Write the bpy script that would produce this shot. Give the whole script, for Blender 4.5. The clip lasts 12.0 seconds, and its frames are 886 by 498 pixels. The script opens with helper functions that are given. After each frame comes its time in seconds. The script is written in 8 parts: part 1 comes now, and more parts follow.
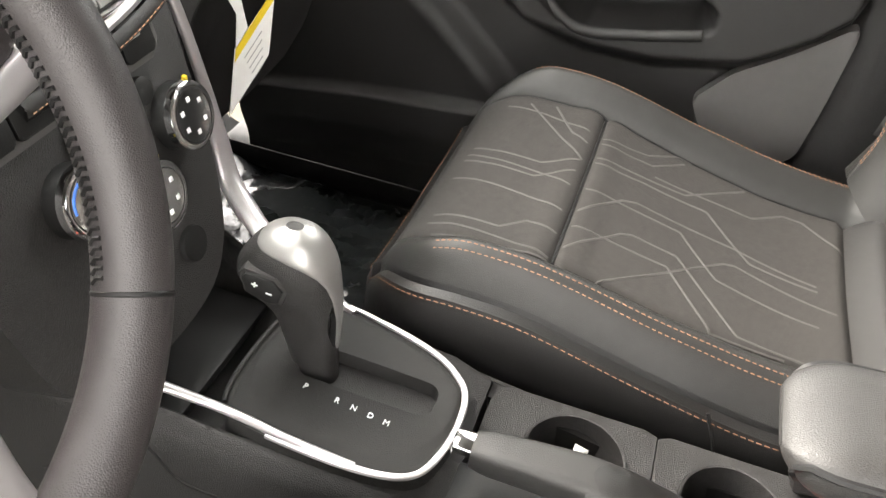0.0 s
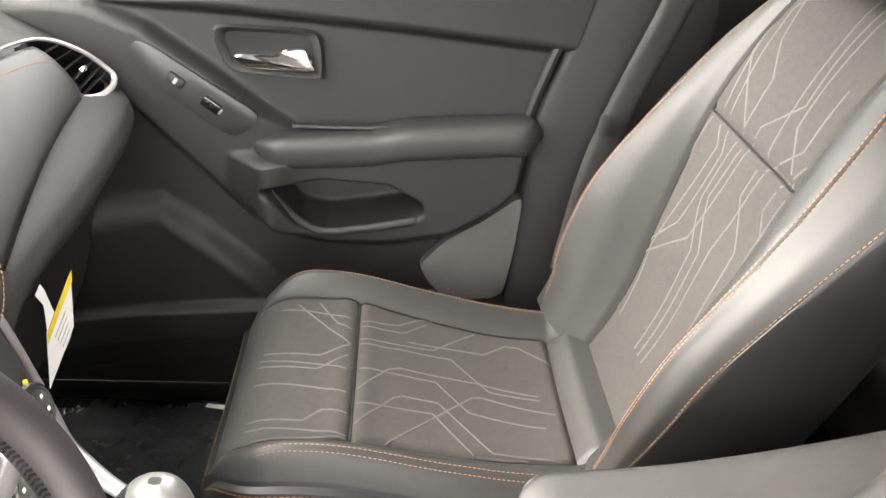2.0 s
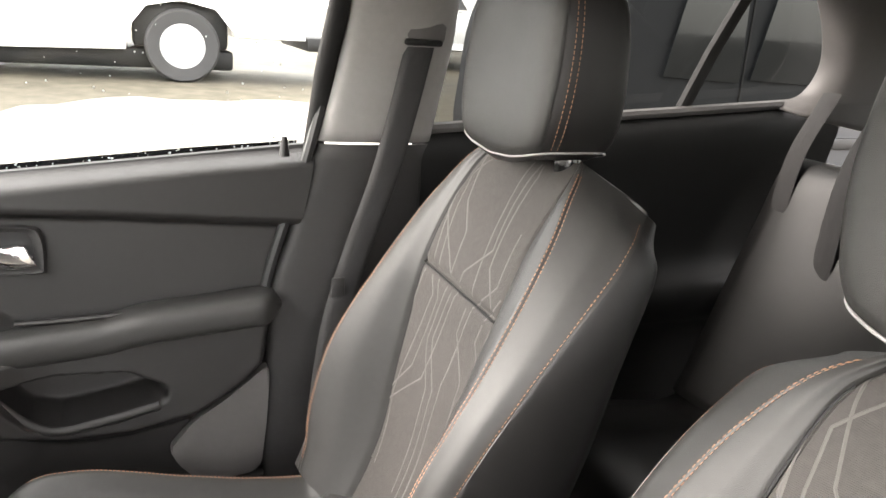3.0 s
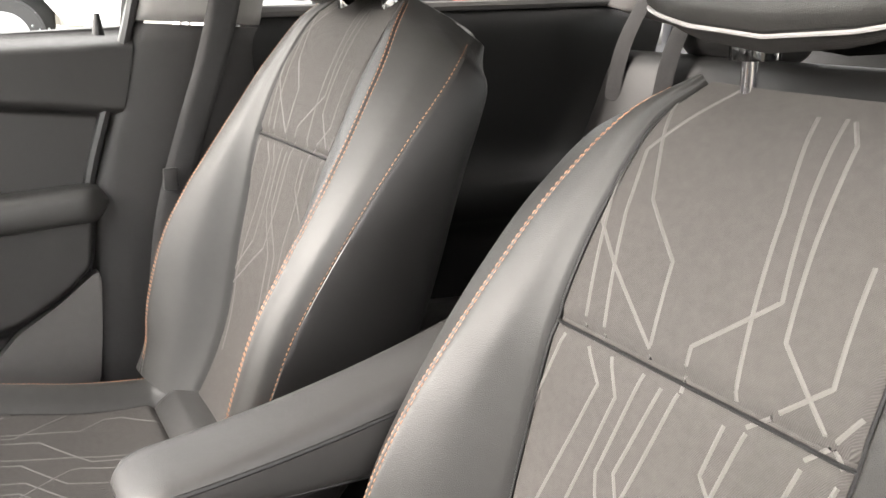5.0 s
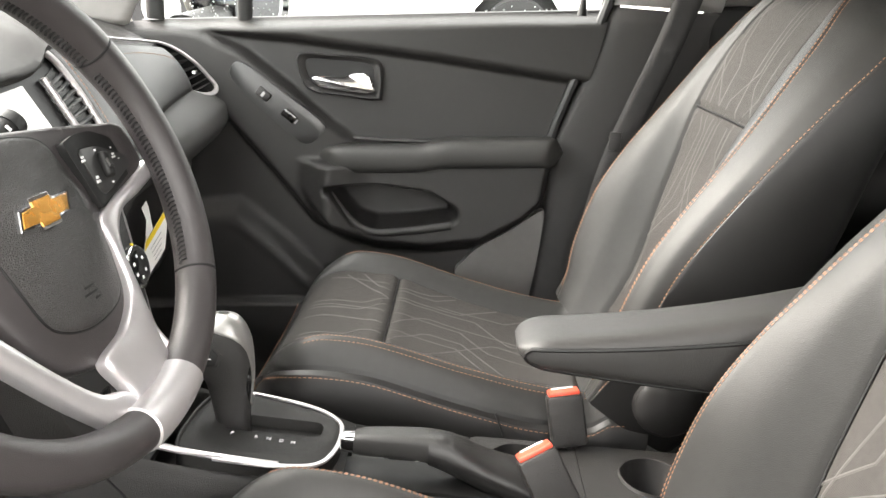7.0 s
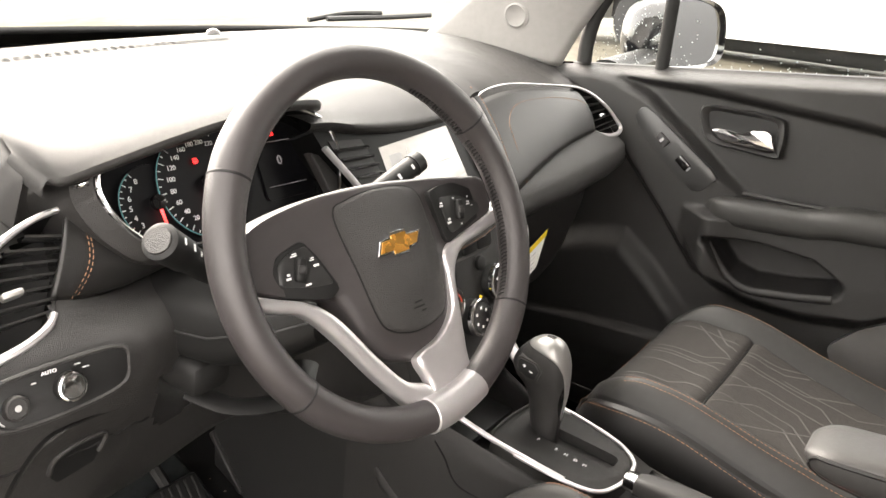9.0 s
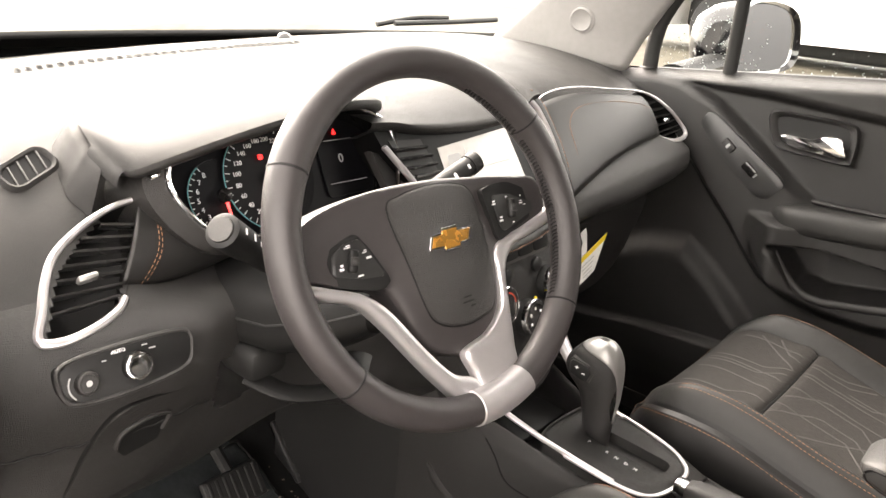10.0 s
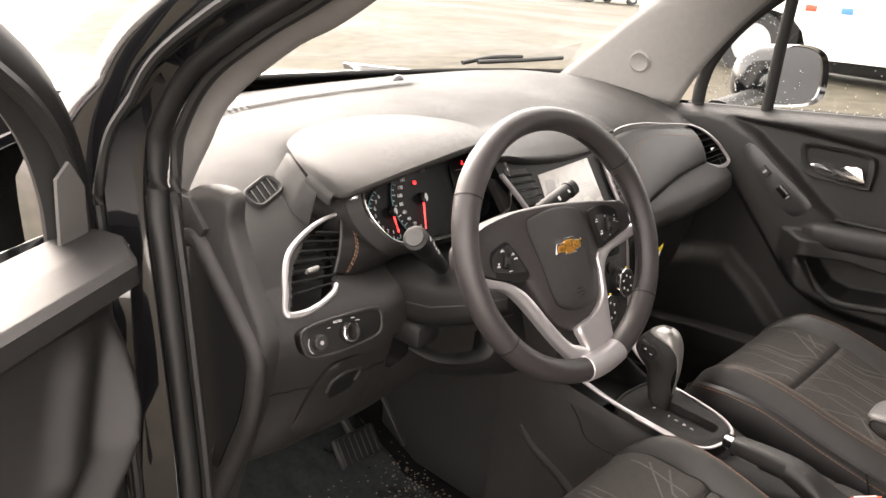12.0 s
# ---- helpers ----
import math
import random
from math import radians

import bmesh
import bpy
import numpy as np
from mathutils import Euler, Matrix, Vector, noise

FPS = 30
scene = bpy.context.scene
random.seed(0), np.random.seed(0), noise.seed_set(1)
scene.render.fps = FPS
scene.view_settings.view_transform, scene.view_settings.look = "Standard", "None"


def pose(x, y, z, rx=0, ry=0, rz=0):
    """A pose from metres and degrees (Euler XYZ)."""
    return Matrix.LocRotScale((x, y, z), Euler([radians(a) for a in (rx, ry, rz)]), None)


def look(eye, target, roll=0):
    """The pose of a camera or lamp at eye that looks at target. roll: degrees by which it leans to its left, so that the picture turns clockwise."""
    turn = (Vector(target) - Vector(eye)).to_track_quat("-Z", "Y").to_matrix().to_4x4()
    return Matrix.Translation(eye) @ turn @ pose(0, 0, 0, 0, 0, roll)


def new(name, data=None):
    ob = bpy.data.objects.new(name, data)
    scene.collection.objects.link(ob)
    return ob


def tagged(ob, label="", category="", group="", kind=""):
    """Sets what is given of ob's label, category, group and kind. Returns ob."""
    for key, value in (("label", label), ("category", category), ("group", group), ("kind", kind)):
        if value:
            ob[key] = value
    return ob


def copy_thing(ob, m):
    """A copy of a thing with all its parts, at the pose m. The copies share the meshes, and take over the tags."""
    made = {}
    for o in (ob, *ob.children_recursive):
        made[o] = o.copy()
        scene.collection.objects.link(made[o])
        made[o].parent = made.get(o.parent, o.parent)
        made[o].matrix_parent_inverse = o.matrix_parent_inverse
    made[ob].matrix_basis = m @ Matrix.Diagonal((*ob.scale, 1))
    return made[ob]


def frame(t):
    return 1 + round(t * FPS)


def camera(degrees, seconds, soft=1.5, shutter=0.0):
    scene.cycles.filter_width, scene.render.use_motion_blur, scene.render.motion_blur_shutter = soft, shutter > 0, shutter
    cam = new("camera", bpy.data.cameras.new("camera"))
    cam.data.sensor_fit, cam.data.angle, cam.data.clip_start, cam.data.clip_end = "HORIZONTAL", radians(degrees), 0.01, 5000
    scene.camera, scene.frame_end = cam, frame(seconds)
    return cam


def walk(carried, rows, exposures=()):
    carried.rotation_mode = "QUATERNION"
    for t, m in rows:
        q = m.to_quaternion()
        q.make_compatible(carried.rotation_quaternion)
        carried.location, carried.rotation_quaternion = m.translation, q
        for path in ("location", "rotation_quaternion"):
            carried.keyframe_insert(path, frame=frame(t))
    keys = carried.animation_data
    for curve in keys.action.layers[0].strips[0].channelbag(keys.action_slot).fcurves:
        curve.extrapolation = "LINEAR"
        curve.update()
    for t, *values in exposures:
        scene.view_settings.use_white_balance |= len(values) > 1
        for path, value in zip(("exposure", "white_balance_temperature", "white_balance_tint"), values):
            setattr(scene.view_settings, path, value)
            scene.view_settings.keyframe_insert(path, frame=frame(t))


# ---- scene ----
cam = camera(59.9, 12.0)
PATH = [
    (0, (-0.328, -0.215, 1.169), (1.133, 0.203, -0.131), 5.6),
    (0.5, (-0.378, -0.19, 1.265), (1.118, 0.123, -0.025), 5.8),
    (1, (-0.403, -0.172, 1.315), (1.115, 0.018, 0.026), 5.8),
    (1.5, (-0.425, -0.163, 1.347), (1.139, -0.133, 0.1), 5.8),
    (2, (-0.458, -0.201, 1.38), (1.251, -0.348, 0.352), 4.4),
    (2.5, (-0.501, -0.195, 1.389), (1.321, -0.671, 0.714), 4.6),
    (3, (-0.533, -0.22, 1.396), (1.229, -0.964, 0.814), 4.1),
    (3.5, (-0.553, -0.232, 1.377), (1.103, -1.201, 0.81), 3.7),
    (3.7, (-0.555, -0.234, 1.361), (1.062, -1.268, 0.797), 3.6),
    (5.3, (-0.602, -0.25, 1.173), (1.008, -1.293, 0.609), 2.7),
    (5.5, (-0.618, -0.246, 1.152), (1.042, -1.208, 0.587), 3.2),
    (6, (-0.646, -0.229, 1.106), (1.142, -0.915, 0.529), 4.1),
    (6.5, (-0.696, -0.23, 1.116), (1.181, -0.576, 0.516), 4.4),
    (7, (-0.76, -0.248, 1.176), (1.142, -0.23, 0.558), 4.6),
    (7.5, (-0.797, -0.282, 1.237), (1.062, 0.078, 0.593), 5.3),
    (7.7, (-0.804, -0.3, 1.258), (1.02, 0.196, 0.604), 5.4),
    (9.3, (-0.805, -0.399, 1.267), (0.701, 0.718, 0.572), 5.4),
    (9.5, (-0.807, -0.406, 1.266), (0.675, 0.744, 0.573), 5.2),
    (10, (-0.809, -0.41, 1.265), (0.638, 0.784, 0.569), 5.2),
    (10.5, (-0.816, -0.414, 1.265), (0.611, 0.803, 0.57), 5.3),
    (11, (-0.854, -0.427, 1.303), (0.562, 0.805, 0.612), 5.2),
    (11.5, (-0.964, -0.45, 1.336), (0.445, 0.791, 0.647), 5.4),
    (12, (-1.106, -0.488, 1.35), (0.305, 0.754, 0.666), 5.5),
]
walk(cam, [(t, look(eye, target, roll)) for t, eye, target, roll in PATH],
     exposures=[(0.0, 4.2, 6900, 12), (2.0, 4.4, 6900, 13), (2.5, 4.12, 6800, 14), (3.5, 3.8, 6800, 15), (6.0, 4.15, 6800, 13), (6.5, 4.12, 6800, 12), (7.5, 3.75, 6800, 11), (9.5, 3.7, 7300, 16), (11.0, 3.75, 7400, 17), (11.5, 3.45, 7500, 18), (12.0, 3.18, 7300, 19)])

# ---- light ----
world = bpy.data.worlds.new("sky")
scene.world = world
world.use_nodes = True
wn = world.node_tree
sky = wn.nodes.new("ShaderNodeTexSky")
sky.sky_type = "NISHITA"
sky.sun_disc = False
SUN_EL, SUN_AZ = radians(34), radians(12)
sky.sun_elevation, sky.sun_rotation = SUN_EL, SUN_AZ
sky.air_density, sky.dust_density = 1.0, 2.0
wn.nodes["Background"].inputs["Strength"].default_value = 0.145
overcast = wn.nodes.new("ShaderNodeHueSaturation")
overcast.inputs["Saturation"].default_value = 0.35
wn.links.new(sky.outputs[0], overcast.inputs["Color"])
cloud = wn.nodes.new("ShaderNodeMix")
cloud.data_type = "RGBA"
cloud.inputs["Factor"].default_value = 0.5
cloud.inputs["B"].default_value = (6.4, 6.2, 5.8, 1.0)
wn.links.new(overcast.outputs[0], cloud.inputs["A"])
wn.links.new(cloud.outputs["Result"], wn.nodes["Background"].inputs["Color"])
sun_data = bpy.data.lights.new("sun", "SUN")
sun_data.energy, sun_data.angle, sun_data.color = 0.95, radians(40), (1.0, 0.96, 0.9)
sun = new("sun", sun_data)
sun_dir = Vector((math.sin(SUN_AZ) * math.cos(SUN_EL), math.cos(SUN_AZ) * math.cos(SUN_EL), math.sin(SUN_EL)))
sun.matrix_world = look(sun_dir * 30, (0, 0, 0))

# ---- materials ----


def material(name, color, rough=0.5, metal=0.0, grain=0.0, bump=0.0, var=0.12, blotch=6.0, coat=0.0, spec=0.5, wear=0.0, kind="noise"):
    """A surface with fine relief (grain: cells a metre) and colour that varies in broad and fine patches."""
    m = bpy.data.materials.new(name)
    m.use_nodes = True
    t = m.node_tree
    b = t.nodes["Principled BSDF"]
    b.inputs["Roughness"].default_value = rough
    b.inputs["Metallic"].default_value = metal
    b.inputs["Coat Weight"].default_value = coat
    b.inputs["Specular IOR Level"].default_value = spec
    co = t.nodes.new("ShaderNodeTexCoord")

    def noise_tex(scale, detail=3.0):
        n = t.nodes.new("ShaderNodeTexNoise")
        n.inputs["Scale"].default_value = scale
        n.inputs["Detail"].default_value = detail
        t.links.new(co.outputs["Object"], n.inputs["Vector"])
        return n
    broad, fine = noise_tex(blotch, 4.0), noise_tex(blotch * 14, 2.0)
    add = t.nodes.new("ShaderNodeMath")
    add.operation = "ADD"
    t.links.new(broad.outputs["Fac"], add.inputs[0])
    t.links.new(fine.outputs["Fac"], add.inputs[1])
    ramp = t.nodes.new("ShaderNodeMapRange")
    ramp.inputs["From Min"].default_value, ramp.inputs["From Max"].default_value = 0.6, 1.4
    ramp.inputs["To Min"].default_value, ramp.inputs["To Max"].default_value = 1 - var, 1 + var
    t.links.new(add.outputs[0], ramp.inputs["Value"])
    mul = t.nodes.new("ShaderNodeVectorMath")
    mul.operation = "SCALE"
    mul.inputs[0].default_value = color
    t.links.new(ramp.outputs[0], mul.inputs["Scale"])
    t.links.new(mul.outputs[0], b.inputs["Base Color"])
    rr = t.nodes.new("ShaderNodeMapRange")
    rr.inputs["From Min"].default_value, rr.inputs["From Max"].default_value = 0.3, 0.7
    rr.inputs["To Min"].default_value, rr.inputs["To Max"].default_value = max(0.02, rough - 0.06 - wear), rough + 0.06 + wear
    t.links.new(broad.outputs["Fac"], rr.inputs["Value"])
    t.links.new(rr.outputs[0], b.inputs["Roughness"])
    if grain:
        if kind == "cells":
            g = t.nodes.new("ShaderNodeTexVoronoi")
            g.feature = "DISTANCE_TO_EDGE"
            g.inputs["Scale"].default_value = grain
            t.links.new(co.outputs["Object"], g.inputs["Vector"])
            out = g.outputs["Distance"]
        elif kind == "weave":
            mp = t.nodes.new("ShaderNodeMapping")
            mp.inputs["Rotation"].default_value = (0.0, 0.4, 0.6)
            t.links.new(co.outputs["Object"], mp.inputs["Vector"])
            g = t.nodes.new("ShaderNodeTexWave")
            g.inputs["Scale"].default_value = grain
            g.inputs["Distortion"].default_value = 2.0
            g.inputs["Detail"].default_value = 2.0
            t.links.new(mp.outputs[0], g.inputs["Vector"])
            out = g.outputs["Fac"]
            cm = t.nodes.new("ShaderNodeMapRange")
            cm.inputs["To Min"].default_value, cm.inputs["To Max"].default_value = 0.88, 1.1
            t.links.new(out, cm.inputs["Value"])
            m2 = t.nodes.new("ShaderNodeMath")
            m2.operation = "MULTIPLY"
            t.links.new(cm.outputs[0], m2.inputs[0])
            t.links.new(ramp.outputs[0], m2.inputs[1])
            t.links.new(m2.outputs[0], mul.inputs["Scale"])
        else:
            out = noise_tex(grain, 4.0).outputs["Fac"]
        bp = t.nodes.new("ShaderNodeBump")
        bp.inputs["Strength"].default_value = bump
        bp.inputs["Distance"].default_value = 0.002
        t.links.new(out, bp.inputs["Height"])
        t.links.new(bp.outputs[0], b.inputs["Normal"])
    return m


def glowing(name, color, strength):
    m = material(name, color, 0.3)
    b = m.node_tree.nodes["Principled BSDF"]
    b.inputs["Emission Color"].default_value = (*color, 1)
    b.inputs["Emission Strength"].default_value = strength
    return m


def glass_pane(name, tint=(0.9, 0.94, 0.93)):
    m = bpy.data.materials.new(name)
    m.use_nodes = True
    t = m.node_tree
    t.nodes.clear()
    out = t.nodes.new("ShaderNodeOutputMaterial")
    mix = t.nodes.new("ShaderNodeMixShader")
    lw = t.nodes.new("ShaderNodeLayerWeight")
    lw.inputs["Blend"].default_value = 0.5
    pw = t.nodes.new("ShaderNodeMath")
    pw.operation = "POWER"
    pw.inputs[1].default_value = 4.0
    t.links.new(lw.outputs["Facing"], pw.inputs[0])
    fr = t.nodes.new("ShaderNodeMapRange")
    fr.inputs["To Min"].default_value, fr.inputs["To Max"].default_value = 0.035, 0.5
    t.links.new(pw.outputs[0], fr.inputs["Value"])
    clear, gloss = t.nodes.new("ShaderNodeBsdfTransparent"), t.nodes.new("ShaderNodeBsdfGlossy")
    clear.inputs["Color"].default_value = (*tint, 1)
    gloss.inputs["Roughness"].default_value = 0.01
    t.links.new(fr.outputs[0], mix.inputs["Fac"])
    t.links.new(clear.outputs[0], mix.inputs[1])
    t.links.new(gloss.outputs[0], mix.inputs[2])
    t.links.new(mix.outputs[0], out.inputs["Surface"])
    return m


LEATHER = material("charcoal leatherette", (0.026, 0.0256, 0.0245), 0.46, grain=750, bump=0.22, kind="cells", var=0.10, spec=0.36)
# darker copy of LEATHER; it colours shade onto seat and headrest sides
LEATHER_DARK_SHADED = material("dark leatherette, also shaded seat sides", (0.011, 0.0106, 0.0103), 0.42, grain=750, bump=0.22, kind="cells")
FABRIC = material("charcoal woven fabric", (0.044, 0.041, 0.0385), 0.85, grain=300, bump=0.30, kind="weave", var=0.15, blotch=10, spec=0.25)
LINE = material("pale woven thread", (0.066, 0.062, 0.058), 0.75, grain=800, bump=0.2, var=0.15)
STITCH = material("copper thread", (0.27, 0.14, 0.08), 0.7, var=0.2)
PLASTIC = material("grained black plastic", (0.0165, 0.0155, 0.0150), 0.46, grain=620, bump=0.55, kind="cells", var=0.10)
ARM_LEATHER = material("armrest leatherette", (0.024, 0.0233, 0.0225), 0.48, grain=750, bump=0.25, kind="cells", var=0.12, spec=0.45)
DOOR_PLASTIC = material("grained door plastic", (0.0165, 0.0158, 0.0153), 0.44, grain=800, bump=0.35, kind="cells", var=0.10, spec=0.42)
PLASTIC_TOP = material("soft dashboard plastic", (0.0175, 0.0168, 0.0162), 0.55, grain=800, bump=0.40, kind="cells", var=0.10, spec=0.3)
# black lowered further to hold shade low in the cabin and behind
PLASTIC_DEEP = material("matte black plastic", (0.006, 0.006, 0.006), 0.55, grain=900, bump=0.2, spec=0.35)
PIANO = material("gloss black trim", (0.008, 0.008, 0.008), 0.08, coat=0.6, var=0.05, wear=0.02)
SURROUND = material("satin black surround", (0.004, 0.004, 0.004), 0.42, grain=1500, bump=0.05, var=0.06, spec=0.12)
CONSOLE_SIDE = material("grained grey console side", (0.0185, 0.0176, 0.0170), 0.50, grain=620, bump=0.5, kind="cells", var=0.10)
SILVER = material("satin silver paint", (0.54, 0.52, 0.525), 0.34, metal=0.7, grain=2500, bump=0.05, var=0.04)
POD_FACE = material("satin black switch plastic", (0.022, 0.022, 0.022), 0.30, grain=1500, bump=0.05)
HUB_GRAIN = material("coarse grained cover", (0.027, 0.0255, 0.0248), 0.46, grain=620, bump=0.8, kind="cells", var=0.08)
KNOB_SILVER = material("satin grey silver", (0.30, 0.295, 0.285), 0.36, metal=0.6, grain=2500, bump=0.05, var=0.05)
CHROME = material("chrome", (0.78, 0.78, 0.79), 0.10, metal=1.0, var=0.03)
GREY_TRIM = material("light grey pillar trim", (0.23, 0.221, 0.215), 0.6, grain=1400, bump=0.2, var=0.06)
GREY_KICK = material("grey lower door trim", (0.080, 0.076, 0.074), 0.5, grain=1400, bump=0.2, var=0.06)
# carpet black lowered further to hold the footwell's shade
CARPET = material("black carpet", (0.005, 0.005, 0.005), 0.95, grain=600, bump=0.8, var=0.3, spec=0.2)
MUD = material("dried mud", (0.14, 0.12, 0.095), 0.9, var=0.4)
# grey-green base puts the clear film's sheen into the colour
FILM = material("clear film over black mat", (0.030, 0.034, 0.035), 0.18, grain=40, bump=1.0, var=0.3, coat=0.5)
RUBBER = material("black rubber", (0.012, 0.012, 0.012), 0.45, grain=700, bump=0.15)
WHEEL_LEATHER = material("steering wheel leather", (0.035, 0.0310, 0.0315), 0.40, grain=900, bump=0.22, kind="cells", var=0.08)
BODY_BLACK = material("black car paint", (0.006, 0.006, 0.007), 0.06, coat=1.0, var=0.05, wear=0.03)
METAL = material("zinc plated steel", (0.45, 0.43, 0.40), 0.4, metal=0.9, grain=300, bump=0.2, var=0.2)
GOLD = material("gold badge enamel", (0.62, 0.30, 0.06), 0.28, metal=0.7, var=0.12, blotch=60)
# pale base and glow stand in for the sky reflected on the screen
SCREEN = glowing("lit display with sky reflection in its glow", (0.30, 0.295, 0.28), 0.11)
DIAL = material("gauge face", (0.005, 0.005, 0.006), 0.45, var=0.1, spec=0.15)
WHITE_INK = material("white printing", (0.72, 0.72, 0.72), 0.5, var=0.03)
GREY_INK = material("grey printing", (0.36, 0.36, 0.36), 0.5, var=0.03)
NEEDLE = glowing("red needle", (0.9, 0.03, 0.03), 0.35)
RED_LAMP = glowing("red tell-tale", (0.9, 0.02, 0.02), 0.4)
TEAL = material("teal gauge ring", (0.10, 0.32, 0.33), 0.4)
WHITE_CARD = material("white card", (0.78, 0.77, 0.75), 0.6, var=0.03)
YELLOW = material("yellow printing", (0.80, 0.58, 0.03), 0.6, var=0.05)
BLUE_INK = material("blue printing", (0.05, 0.20, 0.75), 0.5)
RED_INK = material("red plastic", (0.62, 0.07, 0.035), 0.4, var=0.08)
WEB = material("black seat belt webbing", (0.030, 0.029, 0.029), 0.8, grain=700, bump=0.5, kind="weave")
GLASS = glass_pane("window glass")
TINTED = glass_pane("privacy glass", (0.20, 0.21, 0.205))
# opaque pale base puts the drops' glint into the colour
WATER = material("water drop", (0.55, 0.56, 0.56), 0.08, coat=0.5, var=0.05)
MIRROR = material("mirror silver", (0.85, 0.86, 0.87), 0.02, metal=1.0, var=0.01)
HEADLINER = material("grey headliner cloth", (0.30, 0.29, 0.28), 0.95, grain=900, bump=0.3)

# ---- shape tools ----


def spline(pts, n, closed=False):
    """n points along a smooth curve through pts, evenly by parameter."""
    p = np.asarray(pts, float)
    k = len(p)
    q = np.linspace(0, k if closed else k - 1, n, endpoint=not closed)
    i = np.minimum(np.floor(q).astype(int), k - 1 if closed else k - 2)
    f = (q - i)[:, None]
    if closed:
        a, b, c, d = p[(i - 1) % k], p[i % k], p[(i + 1) % k], p[(i + 2) % k]
    else:
        ext = np.vstack([2 * p[0] - p[1], p, 2 * p[-1] - p[-2]])
        a, b, c, d = ext[i], ext[i + 1], ext[i + 2], ext[i + 3]
    return 0.5 * (2 * b + (c - a) * f + (2 * a - 5 * b + 4 * c - d) * f ** 2 + (3 * b - a - 3 * c + d) * f ** 3)


def sheet(P, wrap_u=False, wrap_v=False, cap=False):
    """A grid of quads over the points P[u][v]."""
    P = np.asarray(P, float)
    m, n = P.shape[:2]
    idx = np.arange(m * n).reshape(m, n)
    faces = []
    for a in range(m if wrap_u else m - 1):
        for b in range(n if wrap_v else n - 1):
            a2, b2 = (a + 1) % m, (b + 1) % n
            faces.append((idx[a, b], idx[a2, b], idx[a2, b2], idx[a, b2]))
    if cap:
        faces.append(tuple(idx[0, :]))
        faces.append(tuple(idx[-1, ::-1]))
    return P.reshape(-1, 3), faces


def join(*geos):
    verts, faces, base = [], [], 0
    for v, f in geos:
        verts.append(np.asarray(v, float))
        faces += [tuple(int(i) + base for i in q) for q in f]
        base += len(v)
    return np.vstack(verts), faces


def moved(geo, m):
    return np.array([m @ Vector(v) for v in geo[0]]), geo[1]


def frames_along(path, up=(0, 0, 1)):
    p = np.asarray(path, float)
    t = np.gradient(p, axis=0)
    t /= np.linalg.norm(t, axis=1)[:, None] + 1e-12
    s = np.cross(t, np.asarray(up, float))
    s /= np.linalg.norm(s, axis=1)[:, None] + 1e-12
    return p, t, s, np.cross(s, t)


def tube(path, r, n=10, closed=False, up=(0, 0, 1), r2=None, cap=True):
    """A tube along a path; r (sideways) and r2 (along up) are radii or lists of radii."""
    p, t, s, u = frames_along(path, up)
    if closed:
        q = np.vstack([p[-1:], p, p[:1]])
        _, t, s, u = frames_along(q, up)
        t, s, u = t[1:-1], s[1:-1], u[1:-1]
    a = np.linspace(0, 2 * np.pi, n, endpoint=False)
    r = np.broadcast_to(np.asarray(r, float), (len(p),))
    r2 = r if r2 is None else np.broadcast_to(np.asarray(r2, float), (len(p),))
    P = p[:, None] + s[:, None] * (np.cos(a)[None, :, None] * r[:, None, None]) + u[:, None] * (np.sin(a)[None, :, None] * r2[:, None, None])
    return sheet(P, wrap_u=closed, wrap_v=True, cap=cap and not closed)


def lathe(profile, origin, axis, n=28, ref=(1, 0, 0.01)):
    """Turn (radius, height) pairs about an axis through origin."""
    ax = Vector(axis).normalized()
    e1 = ax.cross(Vector(ref)).normalized()
    e2 = ax.cross(e1)
    o = Vector(origin)
    P = [[o + ax * h + (e1 * math.cos(k * 2 * math.pi / n) + e2 * math.sin(k * 2 * math.pi / n)) * r for k in range(n)] for r, h in profile]
    return sheet(np.array(P), wrap_v=True, cap=True)


def from_bm(bm):
    bm.verts.ensure_lookup_table()
    bm.verts.index_update()
    geo = np.array([v.co[:] for v in bm.verts]), [tuple(v.index for v in f.verts) for f in bm.faces]
    bm.free()
    return geo


def box(center, size, r=0.004, m=None, seg=2):
    """A box with rounded edges; m turns it about its centre."""
    bm = bmesh.new()
    bmesh.ops.create_cube(bm, size=1.0)
    bmesh.ops.scale(bm, vec=size, verts=bm.verts)
    if r:
        bmesh.ops.bevel(bm, geom=bm.edges[:], offset=min(r, min(size) * 0.49), segments=seg, profile=0.5, affect="EDGES")
    if m is not None:
        bmesh.ops.transform(bm, matrix=m.to_3x3().to_4x4(), verts=bm.verts)
    bmesh.ops.translate(bm, vec=center, verts=bm.verts)
    return from_bm(bm)


def plate(outline, origin, e1, e2, depth, r=0.0, seg=2):
    """An outline of (a, b) pairs in the plane of e1 and e2, thickened backwards by depth, with its front edge rounded."""
    e1, e2 = Vector(e1).normalized(), Vector(e2).normalized()
    e3 = e1.cross(e2)
    o = Vector(origin)
    bm = bmesh.new()
    front = [bm.verts.new(o + e1 * a + e2 * b) for a, b in outline]
    f = bm.faces.new(front)
    back = [bm.verts.new(v.co - e3 * depth) for v in front]
    bm.faces.new(back[::-1])
    for i in range(len(front)):
        j = (i + 1) % len(front)
        bm.faces.new((front[j], front[i], back[i], back[j]))
    if r:
        bmesh.ops.bevel(bm, geom=f.edges[:], offset=r, segments=seg, profile=0.5, affect="EDGES")
    return from_bm(bm)


